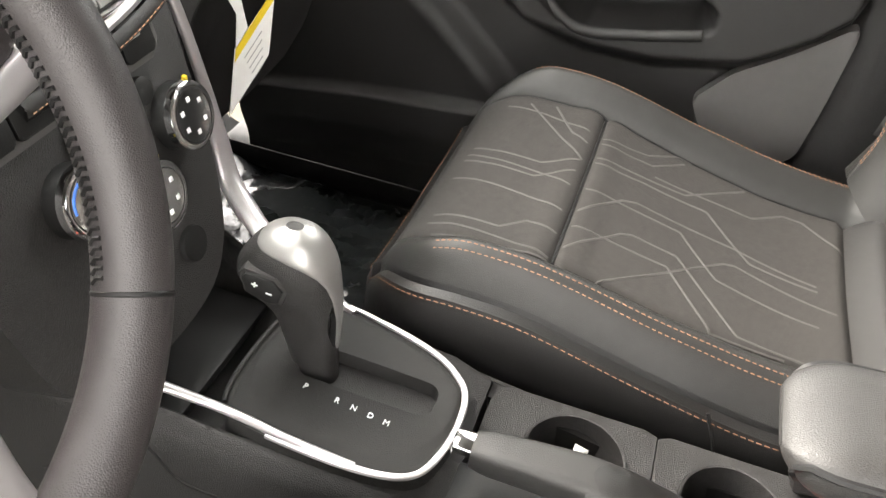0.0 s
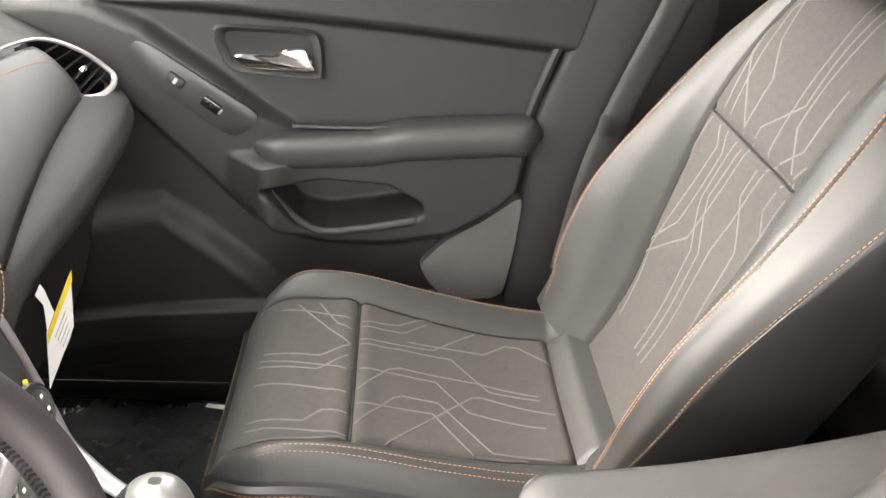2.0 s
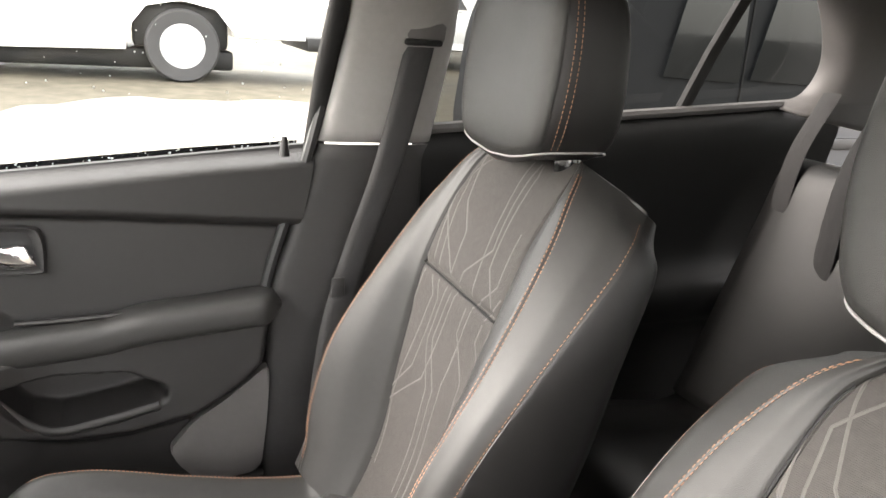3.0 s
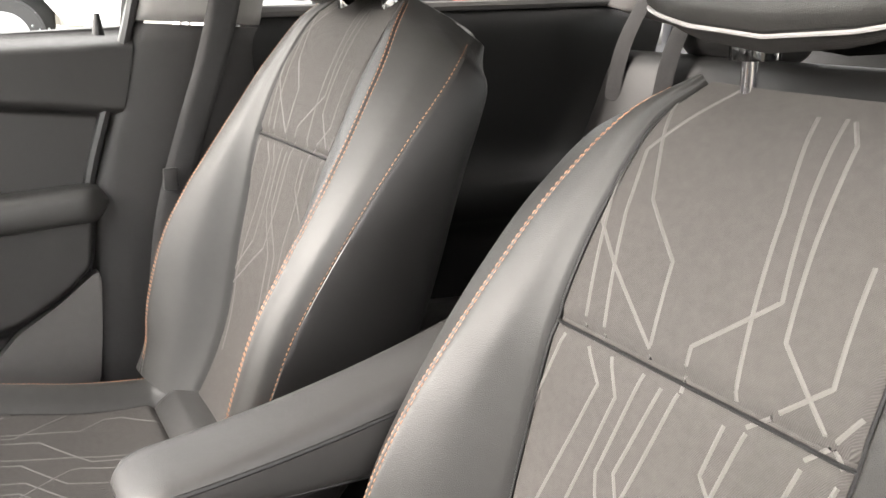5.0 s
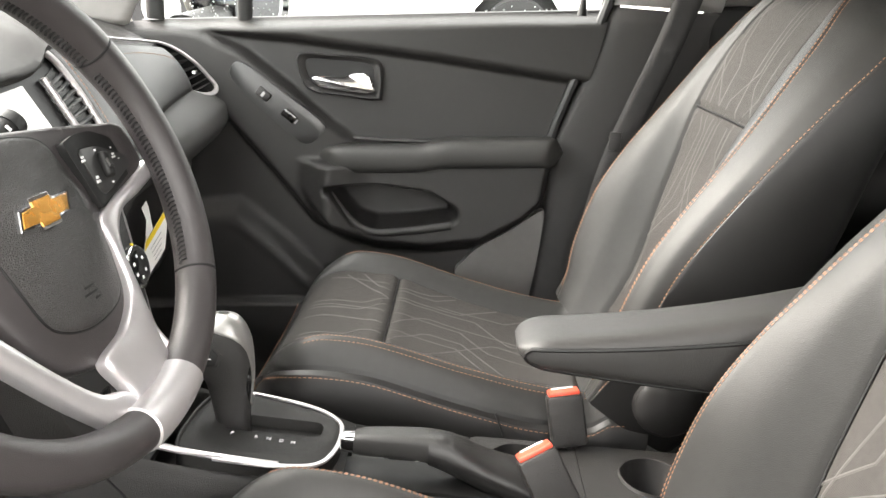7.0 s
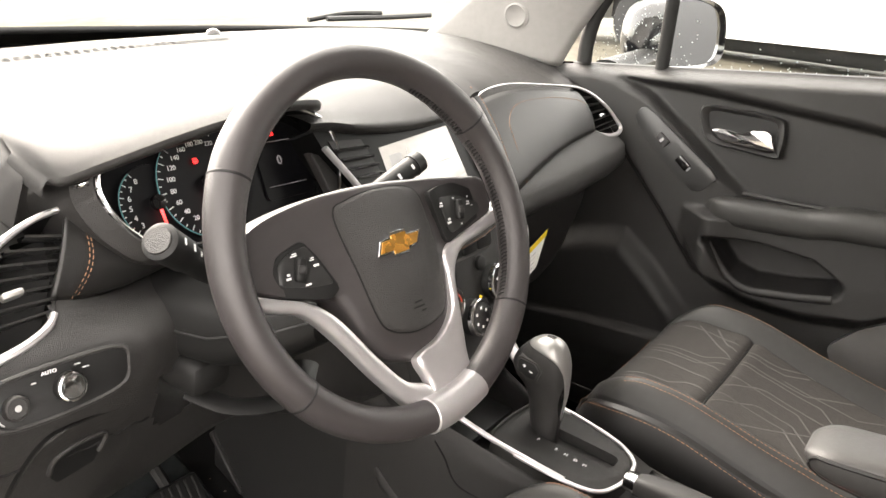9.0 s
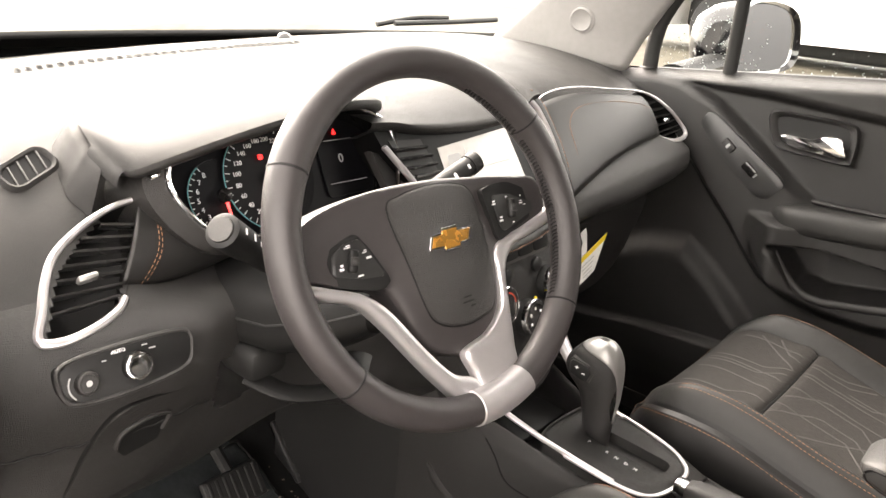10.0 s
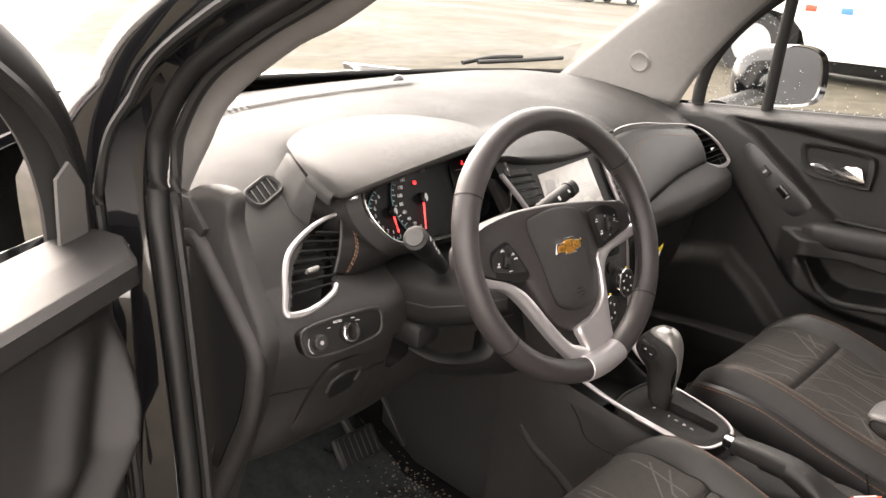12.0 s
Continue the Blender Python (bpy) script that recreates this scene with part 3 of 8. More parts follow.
def build_seat():
    seat = thing("car_seat", (XC, -0.28, 0.36), "charcoal leatherette front passenger seat with line-patterned cloth and copper stitching", "car seat", "front seats")
    # cushion
    rear = part("cushion_insert", sheet(cushion_patch(-0.68, 0.68, CUSH_BAND, CUSH_SEAM, 41, 60)), FABRIC, seat, "grey cloth insert with pale angular lines")
    front = part("cushion_front_insert", sheet(cushion_patch(-0.68, 0.68, CUSH_SEAM, 0.0, 41, 44)), FABRIC, seat, "grey cloth front insert with pale angular lines")
    for l in REAR_LINES:
        part("woven_line", ribbon_on(cush_line_at, l, 0.0032), LINE, rear)
    for l in FRONT_LINES:
        part("woven_line", ribbon_on(cush_line_at, l, 0.0032), LINE, front)
    part("cushion_rear_band", sheet(cushion_patch(-0.68, 0.68, -0.53, CUSH_BAND, 41, 16)), ARM_LEATHER, seat)
    for s in (-1, 1):
        bol = part("cushion_bolster", sheet(cushion_patch(s * 0.68, s * 1.0, -0.53, 0.0, 17, 80)), LEATHER, seat)
        ys = np.linspace(-0.50, -0.06, 120)
        up = (0, 0, 1)
        rows = [stitches(np.array([cush_at(s * (0.865 + d), y) for y in ys]), up) for d in (0.0, 0.040)]
        part("stitching", join(*rows), STITCH, bol, "double row of copper stitching", kind="stuff")
    edge = [cush_at(-1.0, y) for y in np.linspace(-0.53, 0.0, 60)]
    edge += [cush_at(s, 0.0) for s in np.linspace(-1, 1, 40)[1:-1]]
    edge += [cush_at(1.0, y) for y in np.linspace(0.0, -0.53, 60)]
    edge = np.array(edge)
    tang = np.gradient(edge, axis=0)
    out = np.c_[-tang[:, 1], tang[:, 0], np.zeros(len(edge))]
    out /= np.linalg.norm(out, axis=1)[:, None] + 1e-9
    for _ in range(6):
        out[1:-1] = (out[:-2] + out[1:-1] + out[2:]) / 3
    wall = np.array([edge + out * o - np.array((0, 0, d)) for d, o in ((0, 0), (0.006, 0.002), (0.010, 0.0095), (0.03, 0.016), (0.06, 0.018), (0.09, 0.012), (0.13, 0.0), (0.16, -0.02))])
    # side walls get their shade from the darker leather
    side = part("cushion_side", sheet(wall), LEATHER_DARK_SHADED, seat)
    ring = edge + out * 0.0118 - np.array((0, 0, 0.013))
    part("stitching", stitches(ring[2:-2], (0, 0, 1), 0.0046, 0.0024), STITCH, side, "copper edge stitching", kind="stuff")
    for s in (-1, 1):
        x = XC + s * 0.236
        o2 = spline([(-0.44, 0.545), (-0.44, 0.615), (-0.30, 0.618), (-0.16, 0.640), (-0.085, 0.645), (-0.065, 0.625), (-0.07, 0.58), (-0.10, 0.545)], 40, True)
        shield = part("side_shield", plate([(a * -s, b) for a, b in o2], (x, 0, 0), (0, -s, 0), (0, 0, 1), 0.02, 0.004), LEATHER_DARK_SHADED, seat, "dark flap along the cushion's side")
        part("piping", tube(np.array([(x + s * 0.001, a, b) for a, b in o2[6:30]]), 0.0022, 6, up=(1, 0, 0)), LEATHER, shield, "piping along the flap's upper edge")
        part("piping", tube(spline([(x + s * 0.002, -0.345, 0.618), (x - s * 0.006, -0.338, 0.640), (x - s * 0.014, -0.325, 0.668)], 10), 0.0016, 6, up=(1, 0, 0)), PLASTIC_DEEP, shield, "upright seam")
    part("seat_base", box((XC, -0.27, 0.475), (0.38, 0.42, 0.13), 0.02), PLASTIC_DEEP, seat)
    for s in (-1, 1):
        part("rail", box((XC + s * 0.19, -0.27, 0.385), (0.035, 0.56, 0.05), 0.006), METAL, seat, "steel seat rail")
    # seat back
    last = len(BACK_YZ) - 1
    cut = row_of(BACK_SEAM)
    low = part("back_insert", sheet(back_patch(-0.5, 0.5, 0, cut, 41)), FABRIC, seat, "grey cloth back insert with pale angular lines")
    top = part("back_upper_insert", sheet(back_patch(-0.5, 0.5, cut, last, 41)), FABRIC, seat, "grey cloth shoulder insert with pale angular lines")
    for l in LOW_LINES:
        part("woven_line", ribbon_on(back_line_at, l + [(l[-1][0] * 0.9, 0.74)], 0.0032), LINE, low)
    for l in TOP_LINES:
        part("woven_line", ribbon_on(back_line_at, l, 0.0032), LINE, top)
    part("seam", tube(np.array([back_line_at(a, BACK_SEAM) for a in np.linspace(-0.99, 0.99, 40)]) + np.array((0, 0.003, 0.0)), 0.0017, 6, up=(0, 1, 0)), PLASTIC_DEEP, low, "dark cross seam")
    part("seam", tube(np.array([cush_line_at(a, CUSH_SEAM) for a in np.linspace(-0.99, 0.99, 40)]) + np.array((0, 0, 0.002)), 0.0016, 6), PLASTIC_DEEP, rear, "dark cross seam")
    for s in (-1, 1):
        part("seam", tube(np.array([back_line_at(s, z) for z in np.linspace(0.70, 1.21, 50)]) + np.array((0, 0.0025, 0.0)), 0.0014, 6, up=(1, 0, 0)), PLASTIC_DEEP, low, "dark seam beside the bolster")
        part("seam", tube(np.array([cush_line_at(s, y) for y in np.linspace(-0.45, -0.03, 50)]) + np.array((0, 0, 0.0025)), 0.0014, 6), PLASTIC_DEEP, rear, "dark seam beside the bolster")
    for s in (-1, 1):
        bol = part("back_bolster", sheet(back_patch(s * 0.5, s * 1.0, 0, last, 61)), LEATHER, seat, sharp=70)
        rr = range(3, last - 2)
        ups = np.array([(0, BACK_T[r][1], -BACK_T[r][0]) for r in rr])
        rows = [stitches(np.array([back_at(r, s * (0.75 + d)) for r in rr]), ups) for d in (-0.013, 0.013)]
        rows.append(stitches(np.array([back_at(r, s * 0.975) for r in rr]), ups))
        part("stitching", join(*rows), STITCH, bol, "copper stitching", kind="stuff")
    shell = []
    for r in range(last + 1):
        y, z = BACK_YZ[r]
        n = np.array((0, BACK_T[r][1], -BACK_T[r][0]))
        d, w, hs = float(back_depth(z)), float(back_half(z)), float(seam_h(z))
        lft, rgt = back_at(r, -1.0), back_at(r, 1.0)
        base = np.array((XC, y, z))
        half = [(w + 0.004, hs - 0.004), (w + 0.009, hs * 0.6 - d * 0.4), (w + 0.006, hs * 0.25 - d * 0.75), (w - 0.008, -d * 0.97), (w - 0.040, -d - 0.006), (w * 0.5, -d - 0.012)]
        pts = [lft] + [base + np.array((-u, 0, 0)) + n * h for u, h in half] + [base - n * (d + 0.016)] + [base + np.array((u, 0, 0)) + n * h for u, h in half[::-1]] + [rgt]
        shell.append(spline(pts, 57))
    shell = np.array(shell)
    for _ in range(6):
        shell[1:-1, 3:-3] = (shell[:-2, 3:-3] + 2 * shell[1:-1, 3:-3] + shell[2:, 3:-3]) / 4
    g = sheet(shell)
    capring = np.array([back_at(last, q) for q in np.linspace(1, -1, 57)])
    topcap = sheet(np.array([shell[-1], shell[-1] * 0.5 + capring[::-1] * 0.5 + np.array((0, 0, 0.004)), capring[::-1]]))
    # same leather as the bolsters, with shade put into the colour
    part("back_shell", join(g, topcap), LEATHER_DARK_SHADED, seat, "leatherette sides and rear of the seat back, shade in the colour")
    # recliner cover at the hinge
    for s in (-1, 1):
        part("recliner_cover", lathe([(0.001, 0.012), (0.036, 0.011), (0.044, 0.004), (0.046, -0.02)], (XC + s * 0.222, -0.545, 0.700), (s, 0, 0)), PLASTIC, seat, "black plastic recliner cover")
    # headrest on two posts
    rings = []
    for f in np.linspace(0, 1, 22):
        z = 1.244 + 0.205 * f
        e = math.sqrt(max(0.0, 1 - abs(2 * f - 1) ** 5))
        w = (0.106 + 0.026 * math.sin(math.pi * min(1, f * 0.75 + 0.12))) * (0.86 + 0.14 * e)
        d0, d1 = -0.642 - 0.020 * f - 0.016 * (1 - e), -0.775 + 0.012 * f + 0.03 * (1 - e)
        ring = []
        for a in np.linspace(0, 2 * math.pi, 48, endpoint=False):
            c, sn = math.cos(a), math.sin(a)
            ring.append((XC + w * math.copysign(abs(c) ** 0.34, c), (d0 + d1) / 2 + (d0 - d1) / 2 * math.copysign(abs(sn) ** 0.40, sn) , z - 0.022 * (1 - abs(c) ** 0.68) * (1 - f) ** 3))
        rings.append(ring)
    # sides and rear coloured as shaded; the front pad keeps LEATHER
    hr = part("headrest", sheet(np.array(rings), wrap_v=True, cap=True), LEATHER_DARK_SHADED, seat, "leatherette headrest with stitched seams", sharp=60)
    R = np.array(rings)
    mid = R.mean(axis=1, keepdims=True)
    face = (mid + (R - mid) * np.array((1.010, 1.022, 1.0)))[:, 4:21]
    part("front_pad", sheet(face[1:-1]), LEATHER, hr, "smooth leatherette front pad", thick=0.003, sharp=60)
    part("stitching", join(*[stitches(np.array([R[k][j] for k in range(1, 21)]) + np.array((dx * 0.0012, 0, 0)), (dx, 0.2, 0)) for j, dx in ((22, -1), (23, -1), (2, 1), (1, 1))]), STITCH, hr, "copper stitching", kind="stuff")
    part("piping", tube(np.array(R[1]) + np.array((0, 0, -0.003)), 0.0015, 6, closed=True), GREY_TRIM, hr, "pale piping along the lower edge")
    for s in (-1, 1):
        post = part("headrest_post", tube([(XC + s * 0.062, -0.730, 1.17), (XC + s * 0.062, -0.720, 1.28)], 0.006, 12), CHROME, seat, "chromed post")
        part("guide", lathe([(0.006, 0.012), (0.015, 0.010), (0.018, 0.0), (0.018, -0.02)], (XC + s * 0.062, -0.728, 1.236), (0, 0.1, 1)), PIANO, post, "black guide sleeve")
    return seat


passenger_seat = build_seat()
DRIVER_SHIFT = (-0.630, -0.020, -0.060)
driver_seat = copy_thing(passenger_seat, Matrix.Translation(Vector(passenger_seat.location) + Vector(DRIVER_SHIFT)))
for o in driver_seat.children:
    if o.name.startswith("headrest"):
        o.location.z += 0.036
    elif o.name.startswith(("cushion", "side_shield")):
        o.location.z += 0.038
tagged(driver_seat, "charcoal leatherette driver's seat with line-patterned cloth and copper stitching")

# folding armrest on the driver's seat
AX, AW, ARM_NOSE = -0.010, 0.043, -0.326
arm_rows = []
for y in ARM_NOSE - 0.335 * np.linspace(0, 1, 48) ** 1.8:
    back_from_nose = ARM_NOSE - y
    e = math.sqrt(max(0.03, 1 - max(0.0, 1 - back_from_nose / 0.034) ** 2))
    zt = 0.853 + 0.108 * back_from_nose + 0.36 * back_from_nose ** 2
    zb = 0.824 - 0.10 * back_from_nose + 0.10 * back_from_nose ** 2
    zm = (zt + zb) / 2
    ring = []
    for a in np.linspace(0, 2 * math.pi, 40, endpoint=False):
        c, sn = math.cos(a), math.sin(a)
        ring.append((AX + AW * (0.40 + 0.60 * e) * math.copysign(abs(c) ** 0.48, c), y, zm + (zt - zm) * e * math.copysign(abs(sn) ** 0.55, sn)))
    arm_rows.append(ring)
pad = part("armrest", sheet(np.array(arm_rows), wrap_v=True, cap=True), ARM_LEATHER, driver_seat, "padded leatherette folding armrest with dark piping")
for s in (-1, 1):
    hi_, lo_ = (2, 34) if s > 0 else (18, 26)
    loop = [arm_rows[k][hi_] for k in range(46, 7, -1)] + [arm_rows[7][(hi_ - 1 * s) % 40], arm_rows[6][(hi_ - 2 * s) % 40], arm_rows[6][(hi_ - 4 * s) % 40], arm_rows[7][(hi_ - 6 * s) % 40]] + [arm_rows[k][lo_] for k in range(8, 47)]
    part("piping", tube(np.array(loop), 0.0023, 6), PLASTIC_DEEP, pad, "dark piping round the side panel")
part("hinge", lathe([(0.001, 0.055), (0.030, 0.052), (0.034, 0.045), (0.034, -0.05)], (-0.060, -0.665, 0.880), (1, 0, 0)), PLASTIC, driver_seat)


def build_buckle(top, lean):
    """A belt buckle: a black body on a stalk, its red button on top."""
    b = thing("seat_belt_buckle", (top[0], top[1] - 0.02, 0.62), "black seat belt buckle with a red release button", "seat belt buckle", "buckles")
    m = Euler([radians(a) for a in lean]).to_matrix().to_4x4()
    o = Vector(top)
    body = part("body", box(o + m @ Vector((0, 0, -0.036)), (0.030, 0.046, 0.068), 0.006, m), PLASTIC, b)
    part("button", box(o + m @ Vector((0, 0, -0.0005)), (0.022, 0.040, 0.006), 0.002, m), RED_INK, body, "red release button")
    part("slot", box(o + m @ Vector((0.007, 0, 0.0022)), (0.0035, 0.028, 0.003), 0.0008, m), WHITE_INK, body, "pale raised lettering bar")
    part("stalk", tube([o + m @ Vector((0, 0, -0.06)), o + m @ Vector((0, -0.004, -0.12)), (top[0] + 0.01, top[1] - 0.05, 0.55)], 0.013, 10, r2=0.009), PLASTIC_DEEP, b)
    return b


build_buckle((0.128, -0.408, 0.709), (-12, 14, 0))
build_buckle((-0.036, -0.356, 0.722), (-28, 20, 6))

# ---- dashboard ----
# how the dashboard sits in the cabin: slightly turned and leaned
PLACE[0] = Matrix(((0.938, -0.046, 0.113, -0.100), (-0.020, 0.958, 0.088, -0.085), (0.042, 0.014, 0.932, 0.041), (0, 0, 0, 1)))
dash = thing("dashboard", (0, 0.5, 0.9), "dark grey moulded dashboard with silver-edged vents", "dashboard")
# cross-sections (y, z) from the windscreen over the top and down to the firewall, by place across the car
DASH = {
    -0.735: [(0.70, 1.10), (0.60, 1.105), (0.50, 1.10), (0.40, 1.085), (0.33, 1.06), (0.275, 1.01), (0.245, 0.965), (0.235, 0.92), (0.25, 0.85), (0.31, 0.74), (0.45, 0.68), (0.80, 0.66)],
    -0.62: [(0.775, 1.118), (0.65, 1.126), (0.50, 1.118), (0.40, 1.098), (0.32, 1.052), (0.262, 1.000), (0.226, 0.957), (0.212, 0.918), (0.225, 0.85), (0.248, 0.760), (0.36, 0.735), (0.80, 0.70)],
    -0.52: [(0.80, 1.122), (0.66, 1.134), (0.50, 1.128), (0.40, 1.107), (0.32, 1.066), (0.258, 1.005), (0.214, 0.962), (0.203, 0.920), (0.215, 0.85), (0.262, 0.745), (0.37, 0.715), (0.80, 0.68)],
    -0.43: [(0.81, 1.124), (0.67, 1.138), (0.52, 1.134), (0.45, 1.116), (0.40, 1.06), (0.30, 0.99), (0.216, 0.962), (0.200, 0.925), (0.215, 0.86), (0.268, 0.740), (0.38, 0.708), (0.80, 0.67)],
    -0.25: [(0.82, 1.126), (0.68, 1.140), (0.54, 1.140), (0.46, 1.122), (0.43, 1.06), (0.36, 0.98), (0.29, 0.93), (0.27, 0.88), (0.272, 0.82), (0.288, 0.740), (0.40, 0.705), (0.80, 0.66)],
    -0.09: [(0.825, 1.127), (0.68, 1.141), (0.53, 1.138), (0.42, 1.120), (0.345, 1.085), (0.315, 1.02), (0.285, 0.94), (0.25, 0.86), (0.24, 0.78), (0.26, 0.70), (0.40, 0.64), (0.80, 0.62)],
    0.02: [(0.825, 1.127), (0.68, 1.141), (0.53, 1.138), (0.40, 1.118), (0.325, 1.090), (0.300, 1.02), (0.265, 0.93), (0.23, 0.85), (0.22, 0.76), (0.23, 0.68), (0.38, 0.62), (0.80, 0.60)],
    0.16: [(0.825, 1.127), (0.68, 1.141), (0.53, 1.139), (0.40, 1.122), (0.318, 1.092), (0.290, 1.02), (0.255, 0.93), (0.23, 0.85), (0.22, 0.76), (0.23, 0.68), (0.38, 0.62), (0.80, 0.60)],
    0.24: [(0.82, 1.126), (0.68, 1.141), (0.53, 1.140), (0.40, 1.126), (0.315, 1.096), (0.282, 1.03), (0.225, 0.975), (0.190, 0.935), (0.205, 0.89), (0.34, 0.85), (0.50, 0.80), (0.80, 0.66)],
    0.40: [(0.81, 1.125), (0.67, 1.139), (0.53, 1.136), (0.40, 1.120), (0.305, 1.088), (0.270, 1.04), (0.222, 0.992), (0.178, 0.950), (0.195, 0.90), (0.33, 0.86), (0.50, 0.80), (0.80, 0.68)],
    0.55: [(0.79, 1.121), (0.65, 1.132), (0.52, 1.124), (0.40, 1.104), (0.300, 1.072), (0.262, 1.035), (0.222, 0.995), (0.180, 0.958), (0.195, 0.91), (0.33, 0.87), (0.50, 0.80), (0.80, 0.68)],
    0.64: [(0.76, 1.115), (0.63, 1.122), (0.50, 1.112), (0.39, 1.088), (0.295, 1.050), (0.250, 1.010), (0.222, 0.985), (0.190, 0.960), (0.205, 0.915), (0.34, 0.87), (0.50, 0.80), (0.80, 0.68)],
    0.72: [(0.70, 1.10), (0.60, 1.105), (0.48, 1.095), (0.38, 1.07), (0.30, 1.03), (0.26, 0.99), (0.24, 0.965), (0.225, 0.945), (0.25, 0.90), (0.36, 0.86), (0.50, 0.80), (0.80, 0.68)],
}
dash_x = np.array(sorted(DASH))
dash_rows = np.array([spline(DASH[x], 240) for x in dash_x])


def dash_profile(x):
    """The dashboard's smooth cross-section at x."""
    k = int(np.clip(np.searchsorted(dash_x, x) - 1, 0, len(dash_x) - 2))
    f = (x - dash_x[k]) / (dash_x[k + 1] - dash_x[k])
    f = np.clip(f, 0, 1)
    a, b = dash_rows[k], dash_rows[k + 1]
    m0 = (dash_rows[k + 1] - dash_rows[max(0, k - 1)]) * 0.5 if k else b - a
    m1 = (dash_rows[min(len(dash_x) - 1, k + 2)] - a) * 0.5 if k < len(dash_x) - 2 else b - a
    h00, h10, h01, h11 = 2 * f ** 3 - 3 * f ** 2 + 1, f ** 3 - 2 * f ** 2 + f, -2 * f ** 3 + 3 * f ** 2, f ** 3 - f ** 2
    return h00 * a + h10 * m0 * 0.6 + h01 * b + h11 * m1 * 0.6


XS = np.linspace(-0.694, 0.72, 300)
body_grid = np.array([[(x, y, z) for y, z in dash_profile(x)] for x in XS])
CUT = 110
# outlines of the openings in the dashboard, as (across, height)
DRIVER_VENT = [(-0.482, 1.050), (-0.505, 1.049), (-0.538, 1.037), (-0.564, 1.021), (-0.580, 1.003), (-0.592, 0.984), (-0.600, 0.970), (-0.584, 0.967), (-0.556, 0.973), (-0.532, 0.982), (-0.515, 1.000)]
PASSENGER_VENT = [(0.548, 1.066), (0.570, 1.064), (0.606, 1.051), (0.640, 1.028), (0.662, 1.005), (0.668, 0.990), (0.654, 0.984), (0.621, 0.984), (0.588, 0.991), (0.570, 1.002), (0.556, 1.035)]
KNEE_OPENING = [(-0.435, 0.900), (-0.425, 0.835), (-0.400, 0.822), (-0.20, 0.842), (-0.16, 0.900)]


def within(x, z, outline):
    """Whether (x, z) lies inside a closed outline."""
    hit = False
    for (x0, z0), (x1, z1) in zip(outline, outline[1:] + outline[:1]):
        if (z0 > z) != (z1 > z) and x < x0 + (z - z0) / (z1 - z0) * (x1 - x0):
            hit = not hit
    return hit


def with_openings(grid, outlines):
    """The sheet over a grid, less the faces that lie in an opening."""
    v, f = sheet(grid)
    keep = []
    for q in f:
        c = v[list(q)].mean(axis=0)
        if c[1] < 0.45 and any(within(c[0], c[2], o) for o in outlines):
            continue
        keep.append(q)
    return v, keep


OPENINGS = (DRIVER_VENT, PASSENGER_VENT, KNEE_OPENING)
part("top_pad", with_openings(body_grid[:, :CUT + 1], OPENINGS), PLASTIC_TOP, dash, "soft grey dashboard top")
fascia = part("fascia", with_openings(body_grid[:, CUT:], OPENINGS), PLASTIC, dash, "dark grained lower fascia")
for x0, x1, k0, k1 in ((-0.66, -0.435, 168, 176),):
    seam_pts = []
    for q in np.linspace(0, 1, 24):
        x = x0 + (x1 - x0) * q
        y, z = dash_profile(x)[int(round(k0 + (k1 - k0) * q))]
        seam_pts.append((x, y - 0.0008, z))
    part("panel_seam", tube(np.array(seam_pts), 0.0014, 6), PLASTIC_DEEP, fascia, "dark seam between the lower panels")


def on_dash(x, y, lift=0.0):
    """A point on the dashboard's top at plan place x, y."""
    p = dash_profile(x)[:120]
    order = np.argsort(p[:, 0])
    return (x, y, float(np.interp(y, p[order, 0], p[order, 1])) + lift)


# defroster slot along the windscreen
grille = thing("defroster_grille", (-0.2, 0.68, 1.14), "dark slotted defroster grille along the windscreen", "air vent")
part("frame", sheet(np.array([[on_dash(x, 0.705 - 0.05 * (x / 0.5) ** 2 - 0.05 * k, 0.0050 - 0.0065 * k) for k in (0.0, 0.5, 1.0)] for x in np.linspace(-0.46, 0.08, 40)])), PLASTIC_TOP, grille)
for x in np.arange(-0.44, 0.07, 0.0155):
    y0 = 0.692 - 0.05 * (x / 0.5) ** 2
    part("slot", sheet(np.array([[on_dash(x + dx + sk, y0 - dy, 0.0062) for dx in (-0.0050, 0.0050)] for dy, sk in ((0.0, 0.004), (0.024, -0.004))])), PLASTIC_DEEP, grille, smooth=False)
sensor = thing("sun_sensor", (0.073, 0.732, 1.14), "small round dark sun sensor on the dashboard top", "sensor")
part("dome", lathe([(0.012, 0.0), (0.0125, 0.006), (0.010, 0.012), (0.005, 0.015), (0.0005, 0.016)], on_dash(0.073, 0.732, -0.002), (0, 0, 1)), PIANO, sensor)

# instrument hood
FRONT_PLACE = PLACE[0]
PLACE[0] = Matrix.Identity(4)
hood_front = spline([(-0.460, 0.286, 1.050), (-0.450, 0.266, 1.058), (-0.415, 0.250, 1.072), (-0.340, 0.232, 1.094), (-0.240, 0.230, 1.110), (-0.165, 0.248, 1.106), (-0.125, 0.275, 1.094), (-0.108, 0.305, 1.082)], 60)
hood_back = spline([(-0.466, 0.335, 1.066), (-0.456, 0.385, 1.083), (-0.420, 0.445, 1.086), (-0.350, 0.485, 1.094), (-0.240, 0.500, 1.100), (-0.140, 0.470, 1.101), (-0.095, 0.410, 1.096), (-0.085, 0.350, 1.086)], 60)
hrows = []
side = np.sin(np.linspace(0, math.pi, 60)) ** 0.6
